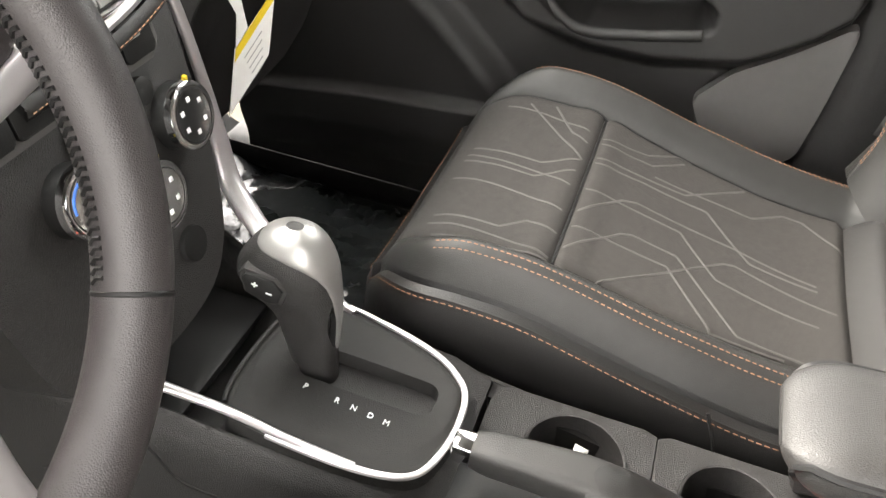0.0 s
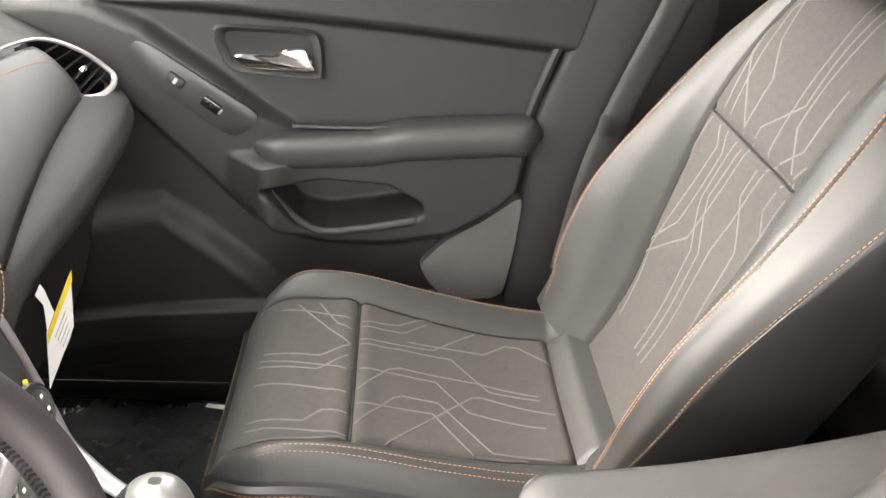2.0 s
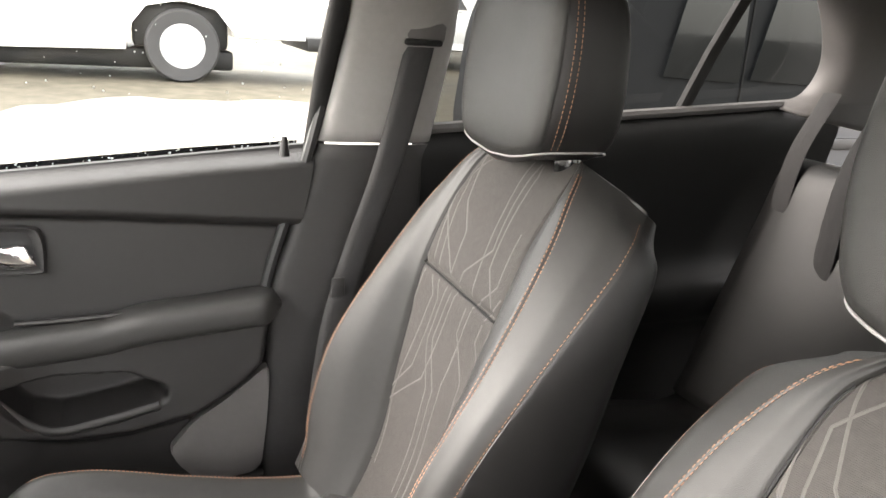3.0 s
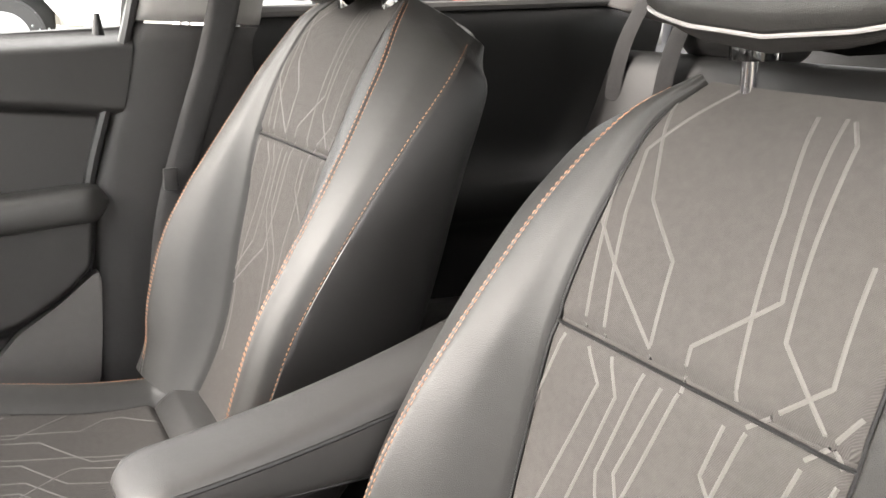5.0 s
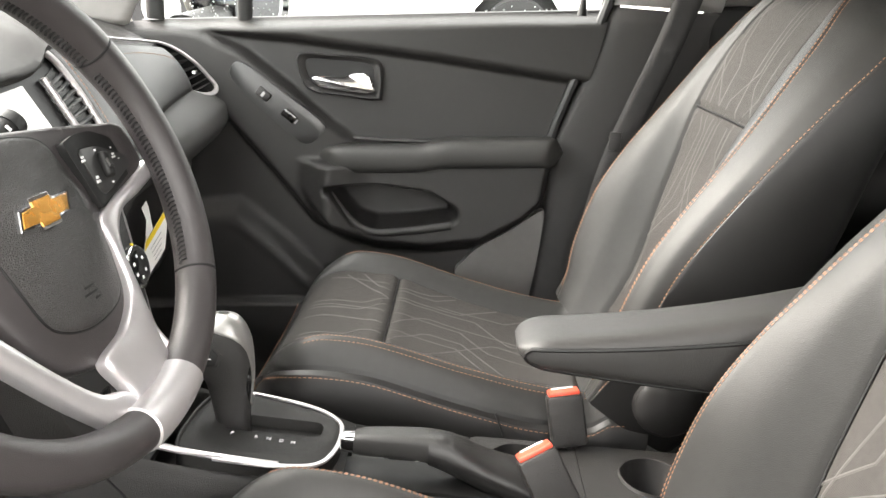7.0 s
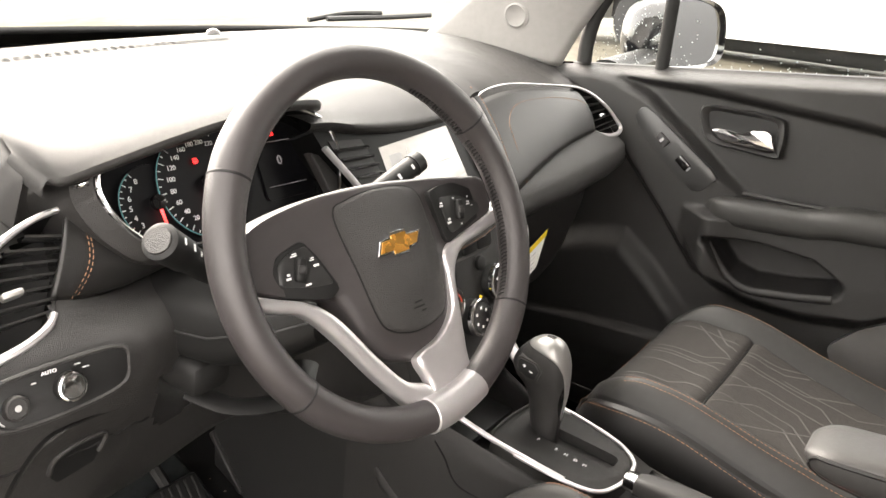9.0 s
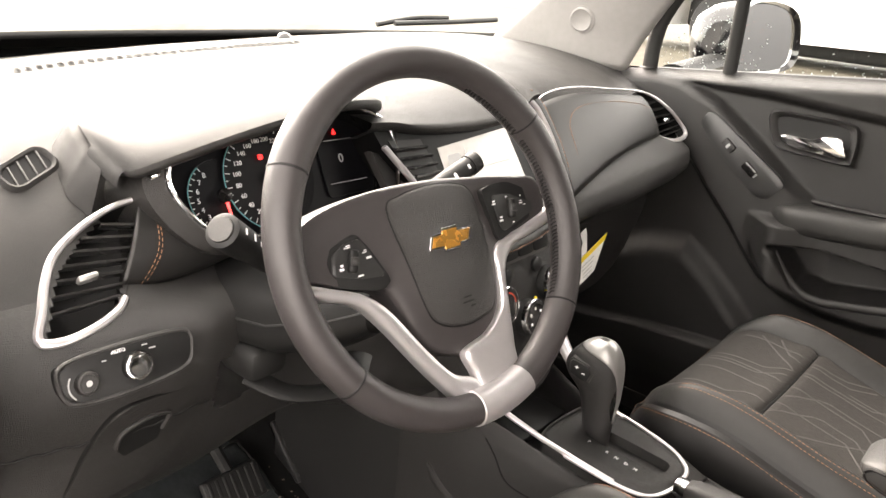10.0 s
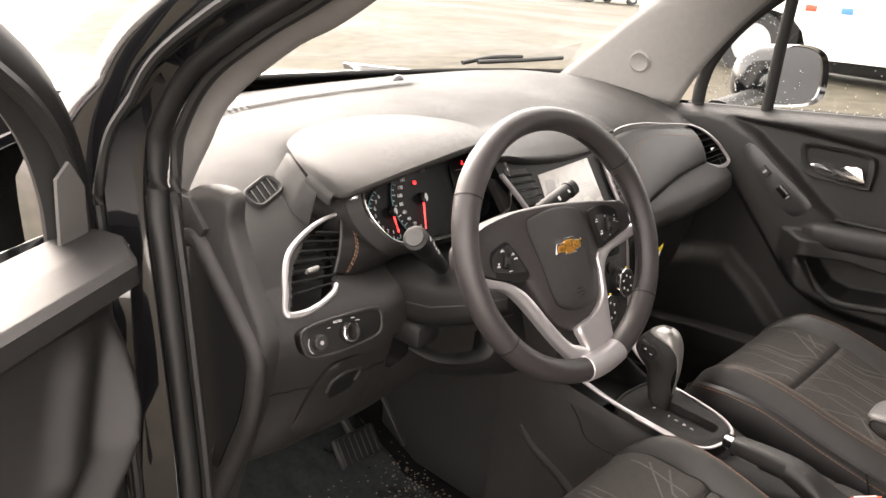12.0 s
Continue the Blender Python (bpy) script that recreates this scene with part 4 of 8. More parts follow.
for f in np.linspace(0, 1, 22):
    arch = 0.012 * math.sin(math.pi * f ** 0.75)
    hrows.append(hood_front * (1 - f) + hood_back * f + np.outer(arch * side, (0, 0, 1)))
ease = np.clip(side * 1.6, 0.05, 1)
lip = [hood_front + np.outer(ease, off) for off in ((0, 0.090, -0.026), (0, 0.020, -0.0140), (0, 0.006, -0.0125), (0, 0.0005, -0.0085), (0, -0.0012, -0.004))]
cluster_hood = thing("instrument_hood", (-0.27, 0.42, 1.06), "soft grey hood over the instrument cluster", "instrument hood")
hrows = [np.vstack([[r[0] + (-0.006, 0.002, -0.016), r[0] + (-0.005, 0.001, -0.008), r[0] + (-0.0025, 0, -0.0025)], r]) for r in hrows]
part("shell", sheet(np.array(hrows)), PLASTIC_TOP, cluster_hood, "soft grey upper shell", sharp=70)
swell = []
for k, p in enumerate([np.array(r[3]) for r in hrows[10:-1]] + list(hood_back[:11])):
    foot = np.array(FRONT_PLACE @ Vector(on_dash((p[0] - 0.024 + 0.046 * p[1]) / 0.938 - 0.010 - 0.020 * float(smoothstep(0.29, 0.33, p[1])), (p[1] - 0.022) / 0.958, 0.0015)))
    q = p + np.array((-0.004, 0.003, float(np.interp(k, [8, 15], [-0.007, -0.002]))))
    swell.append([q + np.array((0.014, -0.004, -0.004)), q] + [q * (1 - f) + foot * f + np.array((0, 0, 0.35)) * (q[2] - foot[2]) * (f - f * f) * 0.2 for f in (0.2, 0.4, 0.6, 0.8, 1.0)])
part("swell", sheet(np.array(swell)), PLASTIC_TOP, dash, "dashboard rising to the instrument hood", sharp=70)
part("lip", sheet(np.array(lip + [hood_front])), PLASTIC, cluster_hood, "rounded dark lower lip", sharp=70)

# instrument cluster, tilted towards the driver
cluster = thing("instrument_cluster", (-0.268, 0.302, 1.0), "black instrument cluster with white numerals and red needles", "instrument cluster")
CL_N = Vector((0, -0.90, 0.436)).normalized()
CL_U = Vector((1, 0, 0))
CL_V = CL_N.cross(CL_U).normalized()
CL_O = Vector((-0.268, 0.302, 1.022))


def cl(a, b, lift=0.0):
    return CL_O + CL_U * a + CL_V * b + CL_N * lift


bezel2d = spline([(-0.158, -0.006), (-0.146, 0.026), (-0.105, 0.050), (-0.03, 0.066), (0.065, 0.064), (0.138, 0.042), (0.160, 0.012), (0.152, -0.034), (0.125, -0.062), (0.0, -0.074), (-0.100, -0.070), (-0.138, -0.046)], 90, True)
part("back_panel", plate([tuple(p) for p in bezel2d], CL_O, CL_U, CL_V, 0.006), DIAL, cluster, "black gauge face")
# funnel from the face to the bright ring
ring_out = np.array([cl(a, b, 0.044) for a, b in bezel2d])
ring_in = np.array([cl(a * 0.985, b * 0.97, 0.0) for a, b in bezel2d])
part("funnel", sheet(np.array([ring_in, ring_in * 0.5 + ring_out * 0.5, ring_out]), wrap_v=True), PIANO, cluster)
part("bright_ring", tube(ring_out, 0.0030, 8, closed=True, up=tuple(CL_N)), CHROME, cluster, "bright ring round the gauges")
surround = np.array([cl(a * 1.0, b * 1.0, 0.043) for a, b in bezel2d])
surround2 = np.array([cl(a * 1.10 - 0.004, b * 1.14, 0.030) for a, b in bezel2d])
surround3 = np.array([cl(a * 1.17 - 0.006, b * 1.20, -0.03) for a, b in bezel2d])
part("surround", sheet(np.array([surround, surround2, surround3]), wrap_v=True), PLASTIC, cluster)
part("side_accent", sheet(np.array([[cl(a * k1, b * k1, 0.044 - (k1 - 1) * 0.13) for k1 in (1.006, 1.030, 1.055)] for a, b in bezel2d[40:60]])), CHROME, cluster, "bright accent beside the gauges", thick=0.001)
part("side_accent", sheet(np.array([[cl(a * k1 - 0.003, b * k1 + 0.002, 0.043 - (k1 - 1) * 0.13) for k1 in (1.015, 1.05, 1.085)] for a, b in bezel2d[2:13]])), CHROME, cluster, "bright accent beside the gauges", thick=0.001)


def dial(ca, cb, r, first, span, words, ticks, size, needle, label, lift=0.001):
    """One gauge: a ring, tick marks, numerals and a needle, angles clockwise from straight up in degrees."""
    g = part("gauge", lathe([(r, 0.0), (r * 0.985, 0.0025), (r * 0.93, 0.002), (0.001, 0.002)], cl(ca, cb, lift), CL_N, 48), DIAL, cluster, label)
    arc = [cl(ca + r * 0.985 * math.sin(radians(first + span * k / 60)), cb + r * 0.985 * math.cos(radians(first + span * k / 60)), lift + 0.003) for k in range(61)]
    part("rim_line", tube(np.array(arc), 0.0007, 5, up=tuple(CL_N)), TEAL, g)
    marks = []
    for k in range(ticks + 1):
        a = radians(first + span * k / ticks)
        long = 0.86 if k % 2 == 0 else 0.91
        p, q = cl(ca + r * 0.96 * math.sin(a), cb + r * 0.96 * math.cos(a), lift + 0.003), cl(ca + r * long * math.sin(a), cb + r * long * math.cos(a), lift + 0.003)
        marks.append(tube(np.array([p, q]), 0.0006, 4, up=tuple(CL_N)))
    part("tick_marks", join(*marks), WHITE_INK, g)
    for k, w in enumerate(words):
        a = radians(first + span * k / (len(words) - 1))
        part("numeral", lettering(w, size, basis(cl(ca + r * 0.72 * math.sin(a), cb + r * 0.72 * math.cos(a), lift + 0.0032), CL_U, CL_V)), WHITE_INK, g, smooth=False)
    a = radians(needle)
    tip = cl(ca + r * 0.78 * math.sin(a), cb + r * 0.78 * math.cos(a), lift + 0.007)
    side = Vector((tip - cl(ca, cb, lift + 0.007))).cross(CL_N).normalized()
    c0 = cl(ca - r * 0.06 * math.sin(a), cb - r * 0.06 * math.cos(a), lift + 0.007)
    part("needle", (np.array([c0 + side * 0.0026, c0 - side * 0.0026, tip - side * 0.0012, tip + side * 0.0012, c0 + CL_N * 0.002, tip + CL_N * 0.0015]),
                    [(0, 4, 5, 3), (4, 1, 2, 5), (0, 1, 4), (2, 3, 5), (0, 3, 2, 1)]), NEEDLE, g, "red needle")
    part("hub_cap", lathe([(0.0085, 0.004), (0.008, 0.009), (0.0005, 0.010)], cl(ca, cb, lift), CL_N, 24), PIANO, g)


dial(-0.078, -0.020, 0.042, 169, 158, ["0", "1", "2", "3", "4", "5", "6", "7", "8"], 16, 0.0080, 176, "rev counter with white numerals", 0.0006)
dial(-0.012, -0.009, 0.062, 200, 181, ["0", "20", "40", "60", "80", "100", "120", "140", "160", "180", "200", "220"], 22, 0.0075, 192, "speedometer with white numerals", 0.003)
disp = part("display", plate(rounded(0.074, 0.080, 0.006), cl(0.104, -0.006, 0.003), CL_U, CL_V, 0.002), DIAL, cluster, "small dark information display")
for b, w in ((0.024, 0.05), (-0.030, 0.06)):
    part("display_rule", box(cl(0.104, b, 0.0035), (w, 0.0004, 0.0008), 0), GREY_INK, disp)
part("display_numeral", lettering("0", 0.016, basis(cl(0.100, 0.0, 0.0036), CL_U, CL_V)), GREY_INK, disp, smooth=False)
part("tell_tale", plate([(-0.003, -0.003), (0.003, -0.003), (0, 0.004)], cl(0.098, 0.034, 0.005), CL_U, CL_V, 0.001), RED_LAMP, cluster, "red warning lamp")
part("tell_tale", plate(rounded(0.006, 0.006, 0.002), cl(-0.020, 0.016, 0.0075), CL_U, CL_V, 0.001), RED_LAMP, cluster, "red warning lamp")

# outer vents
PLACE[0] = FRONT_PLACE
LN = Vector((-0.178, -0.707, 0.684)).normalized()


def vent_blades(vent, left, right, n, n_dir, mat=PLASTIC_DEEP, depth=0.020, lift=-0.004):
    """Blades between two edge curves (lists of points from top to bottom)."""
    L, R = spline(left, n + 2)[1:-1], spline(right, n + 2)[1:-1]
    nd = np.array(n_dir)
    for a, b in zip(L, R):
        dn = np.array((0, 0.25, -1.0))
        dn = dn / np.linalg.norm(dn)
        q = [a + nd * lift, b + nd * lift, b + nd * (lift - depth) - dn * 0.004, a + nd * (lift - depth) - dn * 0.004]
        t = dn * 0.0030
        v = np.array(q + [p + t for p in q])
        part("slat", (v, [(0, 1, 2, 3), (7, 6, 5, 4), (0, 4, 5, 1), (1, 5, 6, 2), (2, 6, 7, 3), (3, 7, 4, 0)]), mat, vent, smooth=False)


lv = thing("air_vent", (-0.55, 0.26, 1.0), "driver's outer air vent with black slats in a silver frame", "air vent", "dashboard vents")
LV_TOP, LV_LOW = (-0.468, 0.292, 1.060), (-0.522, 0.238, 0.985)
lv_arc = spline([LV_TOP, (-0.505, 0.296, 1.055), (-0.540, 0.294, 1.042), (-0.568, 0.286, 1.025), (-0.584, 0.272, 1.006), (-0.596, 0.254, 0.985), (-0.606, 0.238, 0.966), (-0.585, 0.231, 0.962), (-0.556, 0.229, 0.968), (-0.532, 0.232, 0.977), LV_LOW], 60)
part("frame", tube(lv_arc + np.outer(np.interp(np.arange(60), [0, 5, 14], [0.012, 0.010, 0.004]), LN), spline(np.array([[.0028], [.0035], [.0042], [.005], [.0055], [.0058], [.0055], [.005], [.0046], [.0042], [.0035]]), 60)[:, 0], 8, up=tuple(LN), r2=0.005), SILVER, lv, "satin silver vent frame")
cav = np.array([LV_TOP, (-0.505, 0.296, 1.055), (-0.540, 0.294, 1.042), (-0.568, 0.286, 1.025), (-0.584, 0.272, 1.006), (-0.596, 0.254, 0.985), (-0.606, 0.238, 0.966), (-0.585, 0.231, 0.962), (-0.556, 0.229, 0.968), (-0.532, 0.232, 0.977), LV_LOW])
cen = cav.mean(axis=0)
ln_ = np.array(LN)
part("cavity", sheet(np.array([cav + ln_ * 0.003, cav - ln_ * 0.010, cav * 0.94 + cen * 0.06 - ln_ * 0.045, cav * 0.5 + cen * 0.5 - ln_ * 0.050, cav * 0.02 + cen * 0.98 - ln_ * 0.050]), wrap_v=True), PLASTIC_DEEP, lv, "black vent throat")
vent_blades(lv, [(-0.496, 0.295, 1.053), (-0.550, 0.287, 1.029), (-0.578, 0.268, 1.002), (-0.594, 0.242, 0.971)], [(-0.478, 0.284, 1.049), (-0.495, 0.268, 1.026), (-0.512, 0.252, 1.002), (-0.530, 0.236, 0.979)], 7, LN, mat=POD_FACE, lift=0.006, depth=0.020)
part("thumb_tab", box((-0.552, 0.252, 1.010), (0.020, 0.012, 0.007), 0.003, basis((0, 0, 0), (0.97, -0.1, 0.1), LN)), KNOB_SILVER, lv, "small silver tab on a slat")
# stitched leather panel beside the vent
pan = thing("dash_leather_panel", (-0.47, 0.26, 1.02), "stitched brown-grey leatherette strip between vent and gauges", "dash trim")
PLACE[0] = Matrix.Identity(4)
pan_top = spline([(-0.440, 0.300, 1.017), (-0.425, 0.286, 1.004), (-0.405, 0.276, 0.988), (-0.380, 0.270, 0.972), (-0.350, 0.268, 0.960)], 30)
pan_low = spline([(-0.484, 0.256, 0.948), (-0.455, 0.256, 0.941), (-0.420, 0.260, 0.938), (-0.385, 0.266, 0.939), (-0.350, 0.272, 0.942)], 30)
pg = np.array([pan_top * (1 - g) + pan_low * g + np.outer(np.full(30, 0.013 * math.sin(math.pi * g) ** 0.8), (-0.2, -0.9, 0.35)) + np.array((-0.2, -0.9, 0.35)) * 0.007 for g in np.linspace(0, 1, 16)])
part("panel", sheet(pg), LEATHER_DARK_SHADED, pan, thick=0.006)
for k in (4.6, 5.5):
    at = [k + 2.6 * math.sin(math.pi * g / 15) for g in range(16)]
    seam_line = np.array([pg[g][int(q)] * (1 - q % 1) + pg[g][int(q) + 1] * (q % 1) for g, q in enumerate(at)])
    seam_line = spline(seam_line[::3], 40)
    part("stitching", stitches(seam_line, (-0.2, -0.9, 0.35), lift=0.0008), STITCH, pan, "copper stitching", kind="stuff")
PLACE[0] = FRONT_PLACE

sv = thing("air_vent", (-0.557, 0.362, 1.087), "small oval side window demister vent", "air vent", "dashboard vents")
SVN = Vector((-0.15, -0.55, 0.82)).normalized()
SVU = Vector((0.93, 0.25, 0.30)).normalized()
SVU = (SVU - SVN * SVU.dot(SVN)).normalized()
SVV = SVN.cross(SVU)
svo = Vector((-0.557, 0.362, 1.092))
o_out = [svo + SVU * a + SVV * b + SVN * 0.001 for a, b in rounded(0.062, 0.040, 0.015, 6)]
o_in = [svo + SVU * a + SVV * b + SVN * 0.004 for a, b in rounded(0.050, 0.028, 0.010, 6)]
o_deep = [svo + SVU * a + SVV * b - SVN * 0.0 for a, b in rounded(0.047, 0.025, 0.009, 6)]
part("frame", sheet(np.array([o_out, [p * 0.5 + q * 0.5 + SVN * 0.003 for p, q in zip(o_out, o_in)], o_in, o_deep]), wrap_v=True), PLASTIC_TOP, sv)
part("throat", plate(rounded(0.050, 0.028, 0.010, 6), svo + SVN * 0.0012, SVU, SVV, 0.001), SURROUND, sv, "black throat")
for a in (-0.017, -0.0055, 0.006, 0.0175):
    part("slat", box(svo + SVU * a + SVN * 0.0025, (0.0016, 0.027, 0.0016), 0.0004, basis((0, 0, 0), SVU + SVV * -0.35, SVV)), GREY_KICK, sv)

# light switch panel
lsw = thing("light_switch_panel", (-0.545, 0.197, 0.937), "dark oval light switch panel with two round knobs", "switch panel")
LSN = Vector((-0.08, -0.93, 0.36)).normalized()
LSU = Vector((1, -0.10, -0.03)).normalized()
LSV = LSN.cross(LSU).normalized()
LSO = Vector((-0.545, 0.197, 0.938))
ls_out = spline([(-0.062, 0.002), (-0.058, 0.014), (-0.03, 0.019), (0.03, 0.021), (0.060, 0.018), (0.063, 0.004), (0.056, -0.012), (0.02, -0.019), (-0.03, -0.021), (-0.055, -0.016)], 50, True)
lpan = part("panel", plate([tuple(p) for p in ls_out], LSO + LSN * 0.009, LSU, LSV, 0.02, 0.002), PLASTIC_DEEP, lsw, "black panel")
part("rim", tube(np.array([LSO + LSU * a * 1.03 + LSV * b * 1.08 + LSN * 0.008 for a, b in ls_out]), 0.0024, 8, closed=True, up=tuple(LSN)), PLASTIC, lsw)


def knob(parent, o, n, r, h, ring=True, cap_mat=PLASTIC_DEEP, label="round knob"):
    k = part("knob", lathe([(r * 1.02, 0.0), (r, h * 0.75), (r * 0.93, h), (r * 0.80, h + 0.0006), (r * 0.76, h - 0.001), (0.0005, h - 0.001)], o, n, 36), cap_mat, parent, label)
    if ring:
        part("ring", lathe([(r * 1.02, h * 0.62), (r * 1.05, h * 0.66), (r * 1.03, h * 0.95), (r * 0.90, h * 1.03), (r * 0.84, h * 1.02)], o, n, 36), CHROME, k, "chrome ring")
    return k


k1 = knob(lsw, LSO + LSU * 0.006 + LSN * 0.009, LSN, 0.0125, 0.012, True, PLASTIC_DEEP, "headlamp knob with chrome ring")
k2 = knob(lsw, LSO - LSU * 0.040 - LSV * 0.004 + LSN * 0.009, LSN, 0.0105, 0.008, False, PLASTIC, "dimmer knob")
part("lettering", lettering("AUTO", 0.0048, basis(LSO - LSU * 0.008 + LSV * 0.0165 + LSN * 0.0096, LSU, LSV)), WHITE_INK, lpan, smooth=False)
sunp = LSO + LSU * 0.006 + LSN * 0.0203
sm = [lathe([(0.0026, 0), (0.0026, 0.0004), (0.0005, 0.0004)], sunp, LSN, 14)]
for k in range(8):
    a = k * math.pi / 4
    sm.append(tube(np.array([sunp + LSU * 0.004 * math.cos(a) + LSV * 0.004 * math.sin(a), sunp + LSU * 0.006 * math.cos(a) + LSV * 0.006 * math.sin(a)]), 0.0005, 4, up=tuple(LSN)))
part("symbol", join(*sm), WHITE_INK, k1)
part("symbol", lathe([(0.0028, 0), (0.0028, 0.0005), (0.0014, 0.0005)], LSO - LSU * 0.040 - LSV * 0.004 + LSN * 0.0173, LSN, 12), GREY_INK, k2)
for a, b, w in ((0.024, 0.012, 0.006), (0.017, 0.0165, 0.005), (-0.022, 0.011, 0.004)):
    part("symbol", box(LSO + LSU * a + LSV * b + LSN * 0.0095, (w, 0.0012, 0.003), 0.0003, basis((0, 0, 0), LSU, LSV)), GREY_INK, lpan)
part("dimmer_mark", tube(np.array([LSO + LSU * (-0.040 + 0.0155 * math.cos(radians(a))) + LSV * (-0.004 + 0.0155 * math.sin(radians(a))) + LSN * 0.0096 for a in range(150, 235, 8)]), 0.0008, 5, up=tuple(LSN)), GREY_INK, lpan)

# lidded compartment below it
fuse = thing("coin_compartment_lid", (-0.54, 0.215, 0.83), "dark curved lid of a small storage compartment", "compartment lid")
PLACE[0] = Matrix.Identity(4)
FU, FV = Vector((1, 0, 0)), Vector((0, -0.215, 0.977)).normalized()
FN = FU.cross(FV)
fo = Vector((0, 0.2025, 0.838))
f_out = spline([(-0.440, -0.009), (-0.443, -0.043), (-0.465, -0.076), (-0.505, -0.094), (-0.555, -0.092), (-0.574, -0.078), (-0.566, -0.060), (-0.545, -0.016), (-0.522, 0.009), (-0.490, 0.013), (-0.462, 0.011), (-0.446, 0.004)], 60, True)
f_mid = f_out.mean(axis=0)
part("gap", plate([tuple(f_mid + (p - f_mid) * 1.025) for p in f_out], fo + FN * 0.0012, FU, FV, 0.02), PLASTIC_DEEP, fuse, "dark gap round the lid")
lid = part("lid", plate([tuple(p) for p in f_out], fo + FN * 0.0026, FU, FV, 0.01, 0.002), PLASTIC, fuse)
pull = [(-0.470, -0.012), (-0.480, -0.042), (-0.515, -0.048), (-0.524, -0.034), (-0.519, -0.018), (-0.497, -0.009)]
# no recess cut; the plate's dark colour stands for its shade
part("finger_pull", plate(pull, fo + FN * 0.0032, FU, FV, 0.004), PLASTIC_DEEP, lid, "dark plate painting the shade of a recessed pull")
part("pull_lip", tube(spline([fo + FU * p + FV * q + FN * 0.004 for p, q in [(-0.524, -0.032), (-0.519, -0.017), (-0.497, -0.008), (-0.470, -0.011), (-0.476, -0.030)]], 30), 0.0026, 8, up=tuple(FN)), PLASTIC, lid, "rounded lip of the pull")
PLACE[0] = FRONT_PLACE

# ---- centre stack ----
stack = thing("centre_stack", (0.05, 0.25, 0.85), "dark centre stack with touchscreen, vents and climate controls", "centre stack")
# face of the stack: leans back towards the top
SK_V = Vector((0, 0.24, 0.97)).normalized()
SK_U = Vector((1, 0, 0))
SK_N = SK_U.cross(SK_V)
SK_O = Vector((0.041, 0.168, 0.840))


def sk(a, b, lift=0.0):
    return SK_O + SK_U * a + SK_V * b + SK_N * lift


lower = spline([(-0.125, 0.100), (-0.128, 0.03), (-0.120, -0.06), (-0.100, -0.120), (-0.05, -0.150), (0.05, -0.150), (0.098, -0.120), (0.122, -0.06), (0.132, 0.03), (0.130, 0.100), (0.06, 0.106), (-0.06, 0.106)], 60, True)
part("climate_panel", plate([tuple(p) for p in lower], sk(0, 0, 0.0), SK_U, SK_V, 0.06, 0.006), PLASTIC, stack, "dark grained climate control panel")
for s, a in ((1, 0.096), (-1, -0.030 - 0.0)):
    knob(stack, sk(a, 0.0, 0.0), SK_N, 0.0265, 0.020, True, PLASTIC_DEEP, "round climate knob with chrome ring")
kf = knob(stack, sk(0.034, -0.036, 0.0), SK_N, 0.0265, 0.020, True, PLASTIC_DEEP, "round fan knob with chrome ring")
for a, b in ((0.096, 0.0), (0.034, -0.036)):
    dots = [box(sk(a + 0.014 * math.cos(q), b + 0.014 * math.sin(q), 0.0205), (0.004, 0.0008, 0.004), 0.0003, basis((0, 0, 0), SK_U, SK_N)) for q in np.linspace(0.6, 5.7, 6)]
    for d in dots:
        part("symbol", d, WHITE_INK, kf)
    part("pointer", box(sk(a + 0.016, b + 0.024, 0.010), (0.004, 0.004, 0.006), 0.001), YELLOW, kf, "yellow pointer")
for q0, q1, mt in ((100, 185, BLUE_INK), (5, 85, RED_INK)):
    part("temperature_arc", tube(np.array([sk(-0.030 + 0.0185 * math.cos(radians(q)), 0.0185 * math.sin(radians(q)), 0.0198) for q in range(q0, q1, 8)]), 0.0016, 5, up=tuple(SK_N)), mt, kf, "coloured temperature arc")
for a in (-0.005, 0.070):
    part("round_button", lathe([(0.011, 0), (0.011, 0.005), (0.009, 0.006), (0.0005, 0.006)], sk(a, 0.034 if a > 0 else 0.034, 0.0), SK_N, 24), PLASTIC_DEEP, stack, "small round button")
# row of push buttons in a recessed band
part("button_band", plate(rounded(0.205, 0.044, 0.012), sk(0.005, 0.072, 0.003), SK_U, SK_V, 0.01, 0.003), GREY_KICK, stack, "grey band round the buttons")
for k in range(5):
    a = -0.072 + k * 0.0385
    b = part("push_button", plate(rounded(0.036, 0.032, 0.004), sk(a, 0.072, 0.0065), SK_U, SK_V, 0.006, 0.0015), PLASTIC_DEEP, stack, "dark push button")
    part("symbol", box(sk(a, 0.074, 0.0068), (0.009, 0.0008, 0.0045), 0.0004, basis((0, 0, 0), SK_U, SK_N)), RED_INK if k == 2 else GREY_INK, b)
part("power_outlet", lathe([(0.0155, 0.0), (0.015, 0.004), (0.012, 0.005), (0.0005, 0.0045)], sk(0.060, -0.098, 0.001), SK_N, 28), PLASTIC_DEEP, stack, "round power outlet cap")
part("usb_socket", box(sk(-0.035, -0.105, 0.001), (0.022, 0.004, 0.018), 0.002, basis((0, 0, 0), SK_U, SK_N)), PIANO, stack, "small dark socket")
# screen unit above
SU_V = Vector((0, 0.42, 0.91)).normalized()
SU_N = SK_U.cross(SU_V)
SU_O = Vector((0.030, 0.232, 1.005))


def su(a, b, lift=0.0):
    return SU_O + SK_U * a + SU_V * b + SU_N * lift


